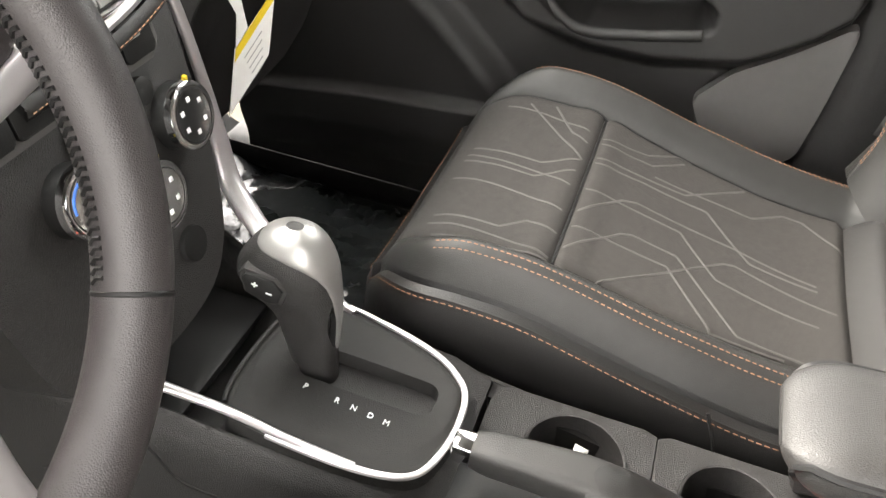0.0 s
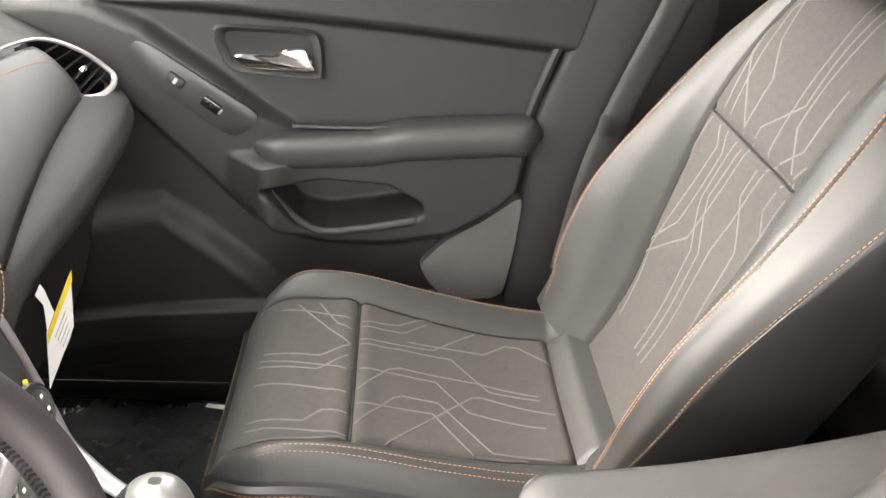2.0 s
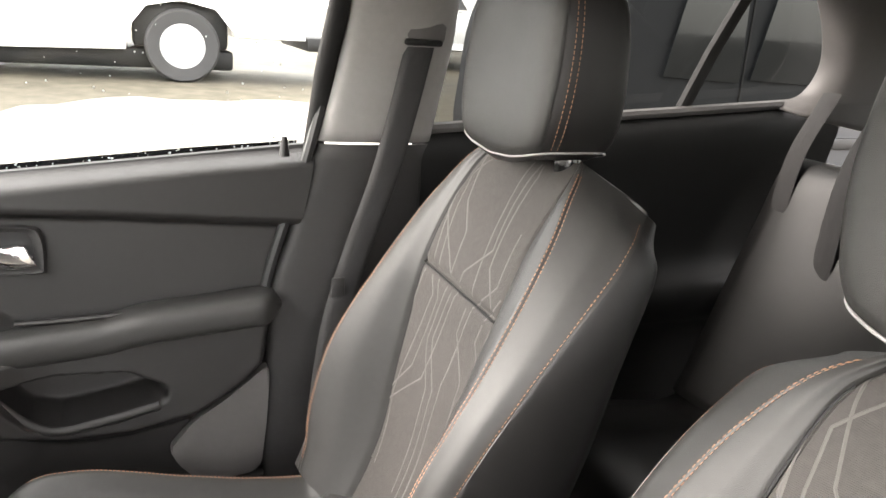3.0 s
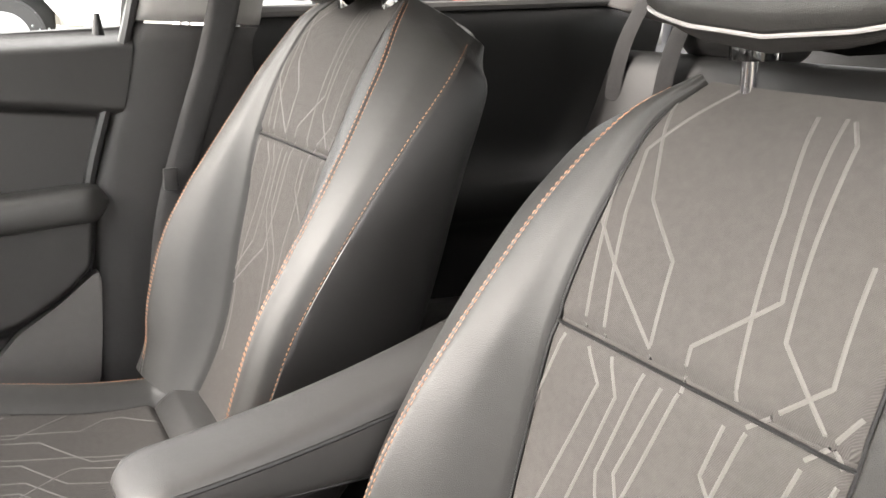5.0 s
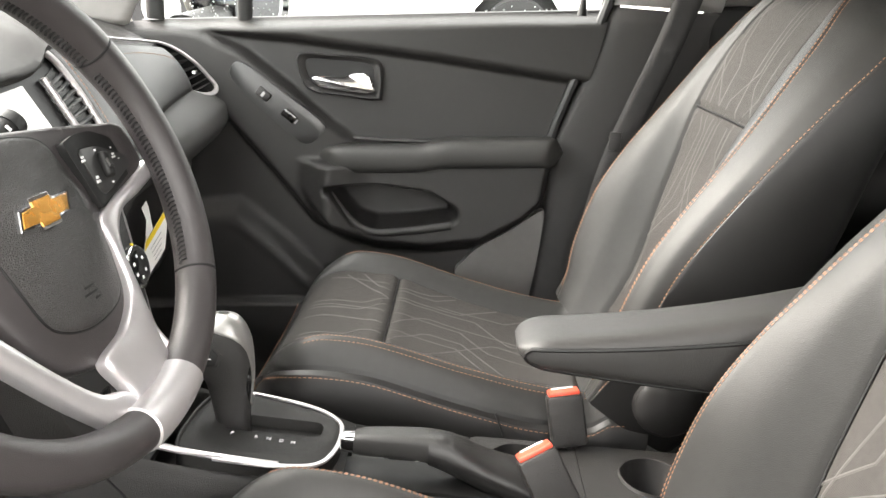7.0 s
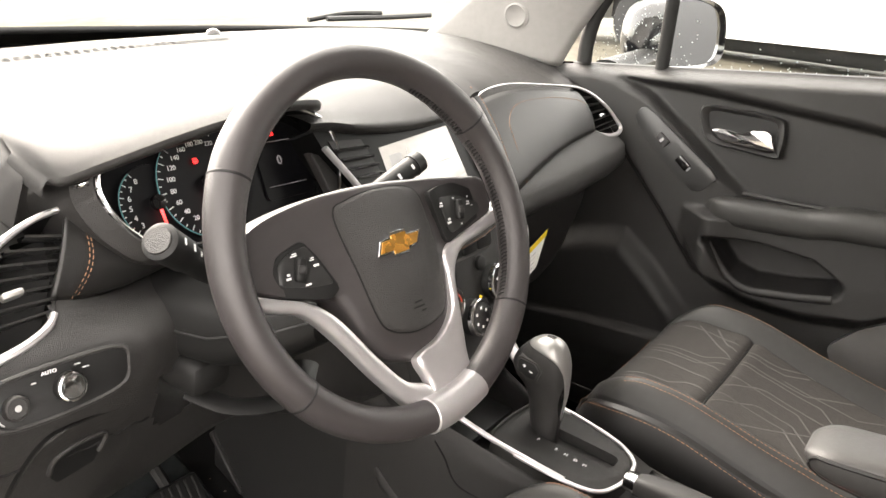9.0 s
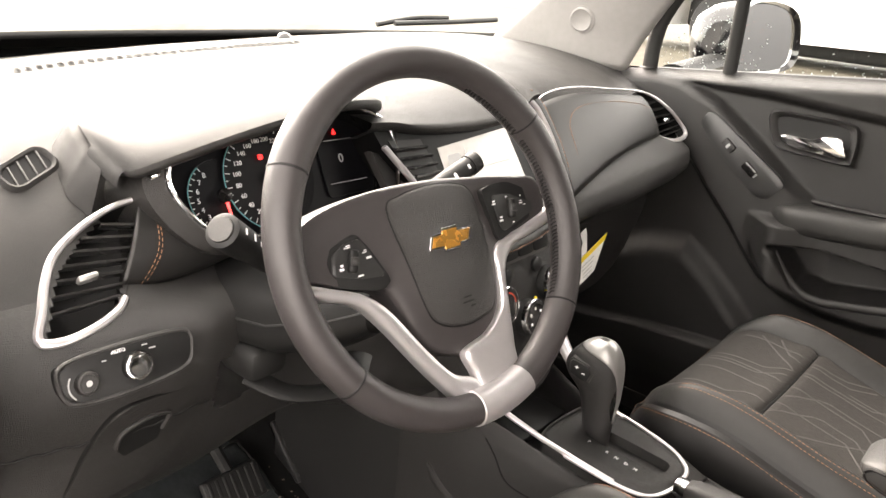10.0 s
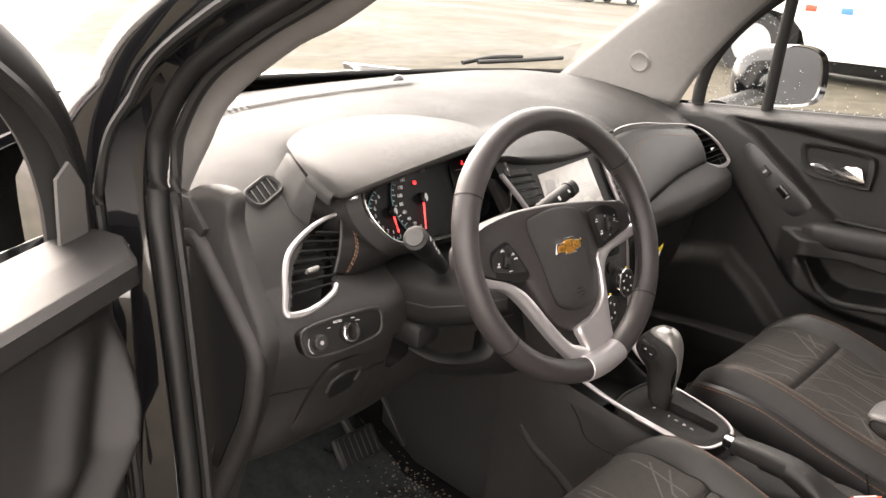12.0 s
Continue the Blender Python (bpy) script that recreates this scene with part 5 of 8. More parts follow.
# the dashboard's pad reaches over the unit and ends in a rounded lip
lip_ab = spline([(-0.205, 0.104), (-0.165, 0.100), (-0.105, 0.087), (-0.018, 0.078), (0.061, 0.077), (0.110, 0.082), (0.145, 0.100), (0.170, 0.104)], 50)
pad_rows = []
for a, b in lip_ab:
    edge_p = np.array(su(a, b + 0.004, 0.020))
    back_p = np.array(on_dash(float(edge_p[0]), 0.47, 0.0015))
    mid_p = np.array(on_dash(float(edge_p[0]), 0.40, 0.004))
    front = spline([edge_p, edge_p * 0.72 + mid_p * 0.28 + np.array((0, 0, 0.010)), edge_p * 0.36 + mid_p * 0.64 + np.array((0, 0, 0.011)), mid_p, back_p], 22)
    pad_rows.append(np.vstack([[np.array(su(a, b - 0.006, -0.030)), np.array(su(a, b - 0.004, 0.008)), np.array(su(a, b - 0.001, 0.017))], front]))
part("centre_pad", sheet(np.array(pad_rows)), PLASTIC_TOP, dash, "soft pad reaching over the screen", sharp=70)
outer_trim = spline([(0.146, 0.106), (0.166, 0.084), (0.182, 0.040), (0.189, -0.004), (0.187, -0.030), (0.178, -0.052), (0.150, -0.073), (0.108, -0.085), (0.050, -0.092), (-0.030, -0.094)], 70)
unit = [(-0.192, 0.103), (-0.165, 0.101), (-0.105, 0.088), (-0.018, 0.079), (0.061, 0.078), (0.110, 0.083)] + [tuple(q) for q in outer_trim] + [(-0.085, -0.088), (-0.105, -0.040), (-0.142, 0.020), (-0.180, 0.072)]
part("screen_housing", plate(unit, su(0, 0, 0.004), SK_U, SU_V, 0.05), SURROUND, stack, "black screen surround")
scr = part("touchscreen", plate([(-0.079, 0.060), (-0.068, -0.036), (0.102, -0.029), (0.079, 0.068)], su(0, 0, 0.0058), SK_U, SU_V, 0.003, 0.001), SCREEN, stack, "lit touchscreen, the sky's reflection put in as pale glow")
part("screen_tile", plate(rounded(0.026, 0.022, 0.002), su(-0.052, 0.036, 0.0063), SK_U, SU_V, 0.0004), GREY_INK, scr)
part("screen_rule", box(su(-0.026, 0.014, 0.0062), (0.001, 0.0004, 0.075), 0, basis((0, 0, 0), SK_U, SU_N)), GREY_INK, scr)
part("screen_rule", box(su(0.040, 0.020, 0.0062), (0.060, 0.0004, 0.0012), 0, basis((0, 0, 0), SK_U, SU_N)), GREY_INK, scr)
part("bright_edge", tube(np.array([su(a, b, 0.010) for a, b in outer_trim]), 0.0042, 8, up=tuple(SU_N), r2=0.0050), SILVER, stack, "silver edge round the screen unit")
grow = np.gradient(outer_trim, axis=0)
grow = np.c_[-grow[:, 1], grow[:, 0]] / np.linalg.norm(grow, axis=1)[:, None]
rim_rows = [[su(*(q + g * d), l) for q, g in zip(outer_trim, grow)] for d, l in ((0.003, 0.004), (0.006, 0.012), (0.012, 0.0135), (0.018, 0.011), (0.024, 0.000), (0.028, -0.020))]
soft_rim = part("soft_rim", sheet(np.array(rim_rows)), LEATHER_DARK_SHADED, stack, "soft leatherette rim round the screen unit")
part("stitching", stitches(np.array([su(*(q + g * 0.0165), 0.0128) for q, g in zip(outer_trim, grow)]), tuple(SU_N)), STITCH, soft_rim, "copper stitching", kind="stuff")
keys = part("key_strip", plate([tuple(q) for q in spline([(-0.070, -0.040), (0.060, -0.036), (0.104, -0.033), (0.118, -0.038), (0.116, -0.046), (0.070, -0.050), (-0.070, -0.054)], 40, True)], su(0, 0, 0.0110), SK_U, SU_V, 0.010, 0.003), KNOB_SILVER, stack, "silver bar under the screen")
for a0, a1 in ((-0.066, -0.020), (-0.018, 0.028), (0.030, 0.074), (0.076, 0.120)):
    part("key", plate([(a0, -0.056), (a0, -0.078), (a1, -0.076), (a1 + (0.006 if a1 > 0.1 else 0), -0.052)], su(0, 0, 0.0105), SK_U, SU_V, 0.007, 0.0015), KNOB_SILVER, keys, "satin key")
part("key_rim", tube(np.array([su(a, b, 0.0095) for a, b in spline([(-0.06, -0.083), (0.060, -0.083), (0.116, -0.078), (0.136, -0.058), (0.132, -0.042)], 30)]), 0.0024, 8, up=tuple(SU_N)), CHROME, keys, "bright rim under the keys")
# vents either side of the screen
for left, right, edge, n_slat in (([(-0.170, 0.083), (-0.142, 0.022), (-0.114, -0.034)], [(-0.110, 0.077), (-0.086, 0.021), (-0.072, -0.034)], [(-0.184, 0.076), (-0.146, 0.022), (-0.112, -0.036)], 8),
                                  ([(0.128, 0.070), (0.136, 0.020), (0.145, -0.034)], [(0.160, 0.080), (0.181, 0.028), (0.181, -0.030)], [(0.120, 0.070), (0.130, 0.018), (0.143, -0.037)], 8)):
    v = thing("air_vent", tuple(su((left[1][0] + right[1][0]) / 2, 0, 0)), "centre air vent with black slats and a silver edge", "air vent", "dashboard vents")
    # flat plate; its black stands for the shade of a deep throat
    part("throat", plate(left + right[::-1], su(0, 0, 0.0055), SK_U, SU_V, 0.003), PLASTIC_DEEP, v, "black throat")
    vent_blades(v, [su(*q) for q in left], [su(*q) for q in right], n_slat, SU_N, mat=POD_FACE, lift=0.0120, depth=0.0070)
    part("edge", tube(np.array([su(a, b, 0.010) for a, b in spline(edge, 12)]), 0.0038, 8, up=tuple(SU_N), r2=0.0050), SILVER, v, "silver edge")
    tx, tz = (left[2][0] + right[2][0]) / 2, 0.012 if left[0][0] < 0 else -0.018
    part("thumb_tab", box(su(tx + (-0.018 if left[0][0] < 0 else 0.0), tz, 0.0175), (0.022, 0.008, 0.008), 0.0025, basis((0, 0, 0), SK_U, SU_N)), CHROME, v, "bright tab")
part("cluster_filler", plate([(-0.196, 0.076), (-0.182, 0.070), (-0.146, 0.018), (-0.114, -0.038), (-0.150, -0.040), (-0.178, 0.016)], su(0, 0, -0.004), SK_U, SU_V, 0.012, 0.002), PLASTIC_TOP, stack, "plain trim beside the gauges")

# passenger side trim: padded leather panel, bright strip, end vent
strip = spline([(0.225, 0.290, 1.080), (0.245, 0.291, 1.094), (0.290, 0.290, 1.101), (0.360, 0.288, 1.098), (0.440, 0.286, 1.088), (0.520, 0.283, 1.078), (0.570, 0.276, 1.070), (0.610, 0.265, 1.055), (0.645, 0.248, 1.030), (0.668, 0.235, 1.005), (0.676, 0.224, 0.986), (0.655, 0.220, 0.978), (0.620, 0.222, 0.978), (0.585, 0.232, 0.986), (0.565, 0.240, 0.998)], 90)
pv = thing("air_vent", (0.62, 0.25, 1.02), "passenger's outer air vent with black slats in a silver frame", "air vent", "dashboard vents")
part("frame", tube(strip + np.array((0, -0.006, 0.004)), np.interp(np.arange(90), [0, 40, 60, 89], [0.0012, 0.0018, 0.0045, 0.005]), 8, up=(0, -0.7, 0.7), r2=np.interp(np.arange(90), [0, 40, 60, 89], [0.002, 0.003, 0.004, 0.004])), SILVER, pv, "silver frame running into a bright strip")
loop = strip[36:]
cp = loop.mean(axis=0)
pvn = np.array((0, -0.75, 0.66))
part("throat", sheet(np.array([loop + pvn * 0.004, loop - pvn * 0.012, loop * 0.92 + cp * 0.08 - pvn * 0.040, loop * 0.5 + cp * 0.5 - pvn * 0.045, loop * 0.03 + cp * 0.97 - pvn * 0.045]), wrap_v=True), PLASTIC_DEEP, pv, "black throat")
vent_blades(pv, [(0.535, 0.279, 1.072), (0.550, 0.260, 1.035), (0.568, 0.240, 1.000), (0.60, 0.228, 0.984)], [(0.590, 0.272, 1.064), (0.640, 0.252, 1.034), (0.664, 0.236, 1.006), (0.670, 0.225, 0.986)], 6, (0, -0.75, 0.66), mat=POD_FACE, lift=0.006, depth=0.018)
part("thumb_tab", box((0.610, 0.232, 1.022), (0.018, 0.008, 0.007), 0.003), CHROME, pv, "bright tab")
trim = thing("dash_leather_panel", (0.40, 0.26, 1.04), "padded leatherette panel with copper stitching before the passenger", "dash trim")
pt = []
for f in np.linspace(0, 1, 30):
    a = np.array((0.215, 0.285, 1.076)) * (1 - f) + np.array((0.560, 0.272, 1.066)) * f + np.array((0, 0, 0.020 * math.sin(math.pi * f ** 0.7)))
    b = np.array((0.225, 0.196, 0.945)) * (1 - f) + np.array((0.568, 0.226, 0.995)) * f + np.array((0, 0, 0.016 * math.sin(math.pi * f)))
    pt.append([a * (1 - g) + b * g + np.array((0, -0.75, 0.66)) * (0.010 * math.sin(math.pi * g) ** 0.7 + 0.004) for g in np.linspace(0, 1, 16)])
pt = np.array(pt)
part("panel", sheet(pt), LEATHER_DARK_SHADED, trim, thick=0.008)
line = spline(np.array([pt[4][15], pt[4][9], pt[5][5], pt[9][3], pt[18][3], pt[26][4], pt[29][6]]), 120)
part("stitching", stitches(line, (0, -0.75, 0.66)), STITCH, trim, "copper stitching")
glove = thing("glovebox", (0.42, 0.25, 0.83), "dark glovebox lid under the passenger shelf", "glovebox")
gl = [(-0.165, 0.075), (0.155, 0.085), (0.170, 0.0), (0.13, -0.105), (-0.13, -0.115), (-0.165, -0.04)]
part("lid", plate([tuple(p) for p in spline(gl, 40, True)], (0.425, 0.262, 0.795), (1, 0, 0), (0, -0.25, 0.97), 0.05, 0.008), PLASTIC, glove)
part("latch", box((0.36, 0.247, 0.868), (0.075, 0.010, 0.012), 0.004), PLASTIC_DEEP, glove, "latch handle")
tag = thing("paper_tag", (0.31, 0.205, 0.80), "white paper tag with a yellow band hanging from the glovebox latch", "paper tag")
TGU, TGV = Vector((0.74, -0.14, 0.10)).normalized(), Vector((0.10, -0.03, 1)).normalized()
tgo = Vector((0.317, 0.208, 0.805))
tg = part("card", plate([(-0.030, -0.052), (0.034, -0.020), (0.046, 0.045), (-0.018, 0.012)], tgo, TGU, TGV, 0.0008), WHITE_CARD, tag)
part("yellow_band", plate([(-0.020, 0.0), (0.044, 0.034), (0.0465, 0.047), (-0.018, 0.0125)], tgo + Vector((0, -0.0008, 0)), TGU, TGV, 0.0004), YELLOW, tg, "yellow printed band")
part("hook", plate([(-0.016, 0.014), (0.002, 0.024), (-0.008, 0.060), (-0.014, 0.072), (-0.026, 0.066), (-0.014, 0.045)], tgo, TGU, TGV, 0.0008), WHITE_CARD, tag)
for k in range(5):
    part("print_line", box(tgo + TGU * (0.008 + 0.002 * k) + TGV * (0.004 - 0.008 * k) + Vector((0, -0.001, 0)), (0.034 - 0.004 * k, 0.0003, 0.0012), 0, basis((0, 0, 0), TGU + TGV * 0.5, (0, -1, 0))), GREY_INK, tg, smooth=False)

# ---- centre console ----
PLACE[0] = Matrix.Translation((0.003, -0.008, -0.005))
console = thing("centre_console", (0.04, -0.15, 0.5), "black centre console with gear plate, handbrake and cup holders", "console")
# side walls and top, as cross-sections along the car: (y, left x, right x, top z)
CS = [(0.56, -0.066, 0.20, 0.74), (0.40, -0.064, 0.19, 0.72), (0.26, -0.064, 0.180, 0.700), (0.16, -0.062, 0.162, 0.690), (0.08, -0.050, 0.138, 0.672), (0.00, -0.046, 0.126, 0.664), (-0.10, -0.046, 0.122, 0.660), (-0.138, -0.048, 0.115, 0.652), (-0.146, -0.050, 0.113, 0.560), (-0.40, -0.056, 0.108, 0.560), (-0.60, -0.056, 0.108, 0.560), (-0.78, -0.056, 0.106, 0.560)]
rows = []
for y, xl, xr, zt in CS:
    rows.append(spline([(xl - 0.010 - 0.025 * float(smoothstep(0.26, 0.10, y)), y, 0.36), (xl - 0.008 - 0.012 * float(smoothstep(0.26, 0.10, y)), y, 0.52), (xl - 0.006, y, zt - 0.035), (xl + 0.002, y, zt - 0.008), (xl + 0.012, y, zt), (xl + 0.020, y, zt - 0.07 * float(smoothstep(0.045, 0.075, y))), (xr - 0.020, y, zt - 0.07 * float(smoothstep(0.045, 0.075, y))), (xr - 0.012, y, zt), (xr - 0.002, y, zt - 0.008), (xr + 0.006, y, zt - 0.035), (xr + 0.012, y, 0.52), (xr + 0.020, y, 0.36)], 60))
rows = np.array(rows)
dense = np.array([[rows[a, k] + (rows[a + 1, k] - rows[a, k]) * f for k in range(60)] for a in range(len(rows) - 1) for f in np.linspace(0, 1, 6, endpoint=False)] + [rows[-1]])
part("housing", sheet(dense[:, 11:49]), PLASTIC, console, "grained black console housing", sharp=60)
part("carpet_side", sheet(dense[:13, :12]), RUBBER, console, "smooth black side of the footwell")
side = part("side_panel", sheet(dense[12:, :12]), CONSOLE_SIDE, console, "grained grey side panel")


def side_point(y, z):
    """A point of the driver-side panel at y along the car and height z."""
    o = np.argsort(dense[:, 0, 1])
    col = np.array([[np.interp(y, dense[o, k, 1], dense[o, k, c]) for c in (0, 2)] for k in range(12)])
    return (float(np.interp(z, col[:, 1], col[:, 0])), y, z)


part("panel_seam", tube(spline([side_point(y, z) for y, z in ((0.112, 0.662), (0.094, 0.640), (0.072, 0.612), (0.030, 0.606), (-0.05, 0.610), (-0.14, 0.606))], 50), 0.0014, 6, up=(-1, 0, 0.2)), PLASTIC_DEEP, side, "dark seam")
part("lower_ridge", tube(spline([side_point(y, z) for y, z in ((0.200, 0.580), (0.180, 0.560), (0.125, 0.530), (0.075, 0.500), (0.03, 0.450))], 40), np.interp(np.arange(40), [0, 8, 39], [0.003, 0.009, 0.012]), 8, up=(-1, 0, 0.2), r2=0.004), CONSOLE_SIDE, side, "rounded lower ridge")
part("carpet_side", sheet(dense[:, 48:]), CARPET, console, "black carpeted lower side")
# gear plate with a bright border
GP_N = Vector((0, -0.03, 1)).normalized()
GP_U = Vector((1, 0, 0))
GP_V = GP_N.cross(GP_U)
GPO = Vector((0.040, -0.02, 0.678))
gp2 = spline([(-0.064, 0.064), (-0.073, 0.04), (-0.075, -0.02), (-0.071, -0.070), (-0.060, -0.094), (-0.036, -0.1045), (-0.008, -0.108), (0.022, -0.1045), (0.040, -0.091), (0.055, -0.066), (0.067, -0.022), (0.074, 0.028), (0.066, 0.056), (0.036, 0.070), (-0.03, 0.073)], 90, True)


def gp(a, b, lift=0.0):
    return GPO + GP_U * a + GP_V * b + GP_N * lift


slot_out = rounded(0.034, 0.118, 0.012, 5)
slot_in = np.array(slot_out + slot_out[:1])
slot_d = np.r_[0, np.cumsum(np.linalg.norm(np.diff(slot_in, axis=0), axis=1))]
slot_out = [(float(np.interp(q, slot_d, slot_in[:, 0])) + 0.007, float(np.interp(q, slot_d, slot_in[:, 1])) - 0.026) for q in np.linspace(0, slot_d[-1], 120, endpoint=False)]
g_grid = []
inner = np.array(slot_out)
ang = np.arctan2(inner[:, 1] + 0.026, inner[:, 0] - 0.007)
outer_ang = np.arctan2(gp2[:, 1] + 0.026, gp2[:, 0] - 0.007)
order = np.argsort(outer_ang)
oa, oo = outer_ang[order], gp2[order]
ring_o = []
for q in ang:
    ring_o.append((np.interp(q, np.r_[oa - 2 * np.pi, oa, oa + 2 * np.pi], np.r_[oo[:, 0], oo[:, 0], oo[:, 0]]), np.interp(q, np.r_[oa - 2 * np.pi, oa, oa + 2 * np.pi], np.r_[oo[:, 1], oo[:, 1], oo[:, 1]])))
ring_o = np.array(ring_o)
for f, lift in ((0.0, -0.030), (0.0, -0.002), (0.02, 0.0), (0.5, 0.0025), (0.72, 0.0030), (0.80, 0.0022), (0.93, -0.0015), (0.99, -0.002)):
    g_grid.append([gp(*(inner[k] * (1 - f) + ring_o[k] * f), lift) for k in range(len(inner))])
gplate = part("gear_plate", sheet(np.array(g_grid), wrap_v=True), PLASTIC_TOP, console, "satin charcoal gear plate")
outer_fill = []
for k in range(len(gp2)):
    outer_fill.append((gp(*(gp2[k] * 0.93), -0.001), gp(*gp2[k], -0.001), gp(*(gp2[k] * 1.02), -0.02), gp(*(gp2[k] * 1.03), -0.055)))
part("plate_edge", sheet(np.array(outer_fill), wrap_u=True), PLASTIC_TOP, gplate)
part("front_rim", tube(np.array([gp(a * 1.0, b * 1.0, 0.0010) for a, b in gp2[66:90]]), 0.0022, 8, up=tuple(GP_N), r2=0.0018), PLASTIC_TOP, gplate, "rounded front edge of the plate")
part("slot_floor", plate(slot_out, gp(0, 0, -0.028), GP_U, GP_V, 0.004), PLASTIC_DEEP, gplate, "black slot")
part("bright_border", tube(np.array([gp(a * 1.014, b * 1.010, 0.0006) for a, b in gp2[8:68]]), np.interp(np.arange(60), [0, 6, 14, 50, 59], [0.0015, 0.0034, 0.0030, 0.0030, 0.0016]), 8, up=tuple(GP_N), r2=0.0024), SILVER, console, "bright silver border round the gear plate")
for w, b in (("P", 0.016), ("R", -0.013), ("N", -0.028), ("D", -0.043), ("M", -0.057)):
    part("letter", lettering(w, 0.0072, basis(gp(-0.022 - 0.0008 * (0.016 - b) / 0.07 * 8, b, 0.0022), -GP_V, GP_U)), WHITE_INK, gplate, smooth=False)
# silver rails that climb from the console up both sides of the stack
for s in (-1, 1):
    if s > 0:
        path = spline([(0.110, -0.005, 0.678), (0.126, 0.040, 0.683), (0.148, 0.100, 0.698), (0.172, 0.150, 0.728), (0.184, 0.168, 0.770), (0.186, 0.178, 0.830), (0.184, 0.194, 0.900), (0.182, 0.212, 0.950)], 60)
    else:
        path = spline([tuple(gp(-0.0735, -0.05, 0.001)), tuple(gp(-0.0715, 0.005, 0.001)), tuple(gp(-0.067, 0.06, 0.001)), (-0.036, 0.098, 0.698), (-0.044, 0.125, 0.714), (-0.056, 0.160, 0.742), (-0.068, 0.188, 0.790), (-0.072, 0.200, 0.850), (-0.072, 0.214, 0.910)], 60)
    wid = np.interp(np.arange(60), [0, 10, 22, 34, 42, 60], [0.003, 0.007, 0.012, 0.010, 0.006, 0.005])
    part("silver_rail", tube(path, wid * (1 if s > 0 else 0.4), 10, up=(0.35 * -s, -0.6, 0.75), r2=0.004), SILVER, console, "satin silver rail beside the centre stack")
# lower front pocket floor
part("tray", box((0.045, 0.17, 0.628), (0.17, 0.15, 0.012), 0.005), PLASTIC_DEEP, console)
# tray behind the gear plate: one top with round wells sunk into it
def well_tile(cx, cy, r, x0, x1, y0, y1, z):
    """A piece of the tray's top with a round hole, and the well under it."""
    ring, edge = [], []
    for k in range(48):
        a = 2 * math.pi * k / 48
        c, s_ = math.cos(a), math.sin(a)
        ring.append((cx + r * c, cy + r * s_))
        f = min((x1 - cx) / c if c > 1e-6 else 9, (x0 - cx) / c if c < -1e-6 else 9, (y1 - cy) / s_ if s_ > 1e-6 else 9, (y0 - cy) / s_ if s_ < -1e-6 else 9)
        edge.append((cx + f * c, cy + f * s_))
    R, E = np.array(ring), np.array(edge)
    rows = [np.c_[E, np.full(48, z - 0.09)], np.c_[E, np.full(48, z)], np.c_[R * 0.80 + E * 0.20, np.full(48, z)]]
    c0 = np.array((cx, cy))
    for q, h in ((1.10, 0.0), (1.07, 0.0035), (1.02, 0.0030), (0.98, -0.004), (0.93, -0.052), (0.86, -0.056), (0.02, -0.056)):
        rows.append(np.c_[c0 + (R - c0) * q, np.full(48, z + h)])
    return sheet(np.array(rows), wrap_v=True)


for cx, cy, r, y1, y0 in ((0.060, -0.222, 0.0395, -0.142, -0.2845), (0.058, -0.349, 0.0395, -0.2855, -0.420), (0.050, -0.509, 0.038, -0.421, -0.62)):
    part("cup_holder", well_tile(cx, cy, r, -0.052, 0.112, y0, y1, 0.646), PLASTIC, console, "round cup holder sunk in the tray", sharp=50)
label = thing("barcode_label", (0.058, -0.212, 0.63), "white bar code label standing in the cup holder", "label")
lm = basis((0.064, -0.224, 0.624), (0.55, -0.12, 0.80), (-0.15, -1.0, 0.0))
lb = part("card", sheet(np.array([[lm @ Vector((a, b, 0.004 * math.cos(a * 60))) for b in (-0.006, 0.006)] for a in np.linspace(-0.022, 0.022, 10)])), WHITE_CARD, label, thick=0.0005)
for k in range(12):
    a = -0.020 + 0.0032 * k
    part("bar", sheet(np.array([[lm @ Vector((a + d, b, 0.0006 + 0.004 * math.cos(a * 60))) for b in (-0.0055, 0.0035)] for d in (0, 0.0014 if k % 3 else 0.0022)])), PLASTIC_DEEP, lb, smooth=False)
clip = thing("yellow_clip", (0.045, -0.19, 0.62), "small yellow plastic clip in the cup holder", "clip")
part("clip", box((0.036, -0.202, 0.602), (0.012, 0.018, 0.006), 0.002, Euler((0.3, 0.2, 0.6)).to_matrix().to_4x4()), YELLOW, clip)
# handbrake
hb = thing("handbrake", (0.01, -0.28, 0.65), "black grained handbrake lever with a silver button", "handbrake")
hp = spline([(0.006, -0.140, 0.690), (0.007, -0.170, 0.692), (0.008, -0.205, 0.693), (0.009, -0.235, 0.692), (0.008, -0.262, 0.688)], 40)
def grip_ring(c, w, up, down, e=0.5):
    """A soft rectangle about c, across the car."""
    return [(c[0] + w * math.copysign(abs(math.cos(a)) ** e, math.cos(a)), c[1], c[2] + (up if math.sin(a) > 0 else down) * math.copysign(abs(math.sin(a)) ** e, math.sin(a))) for a in np.linspace(0, 2 * math.pi, 32, endpoint=False)]


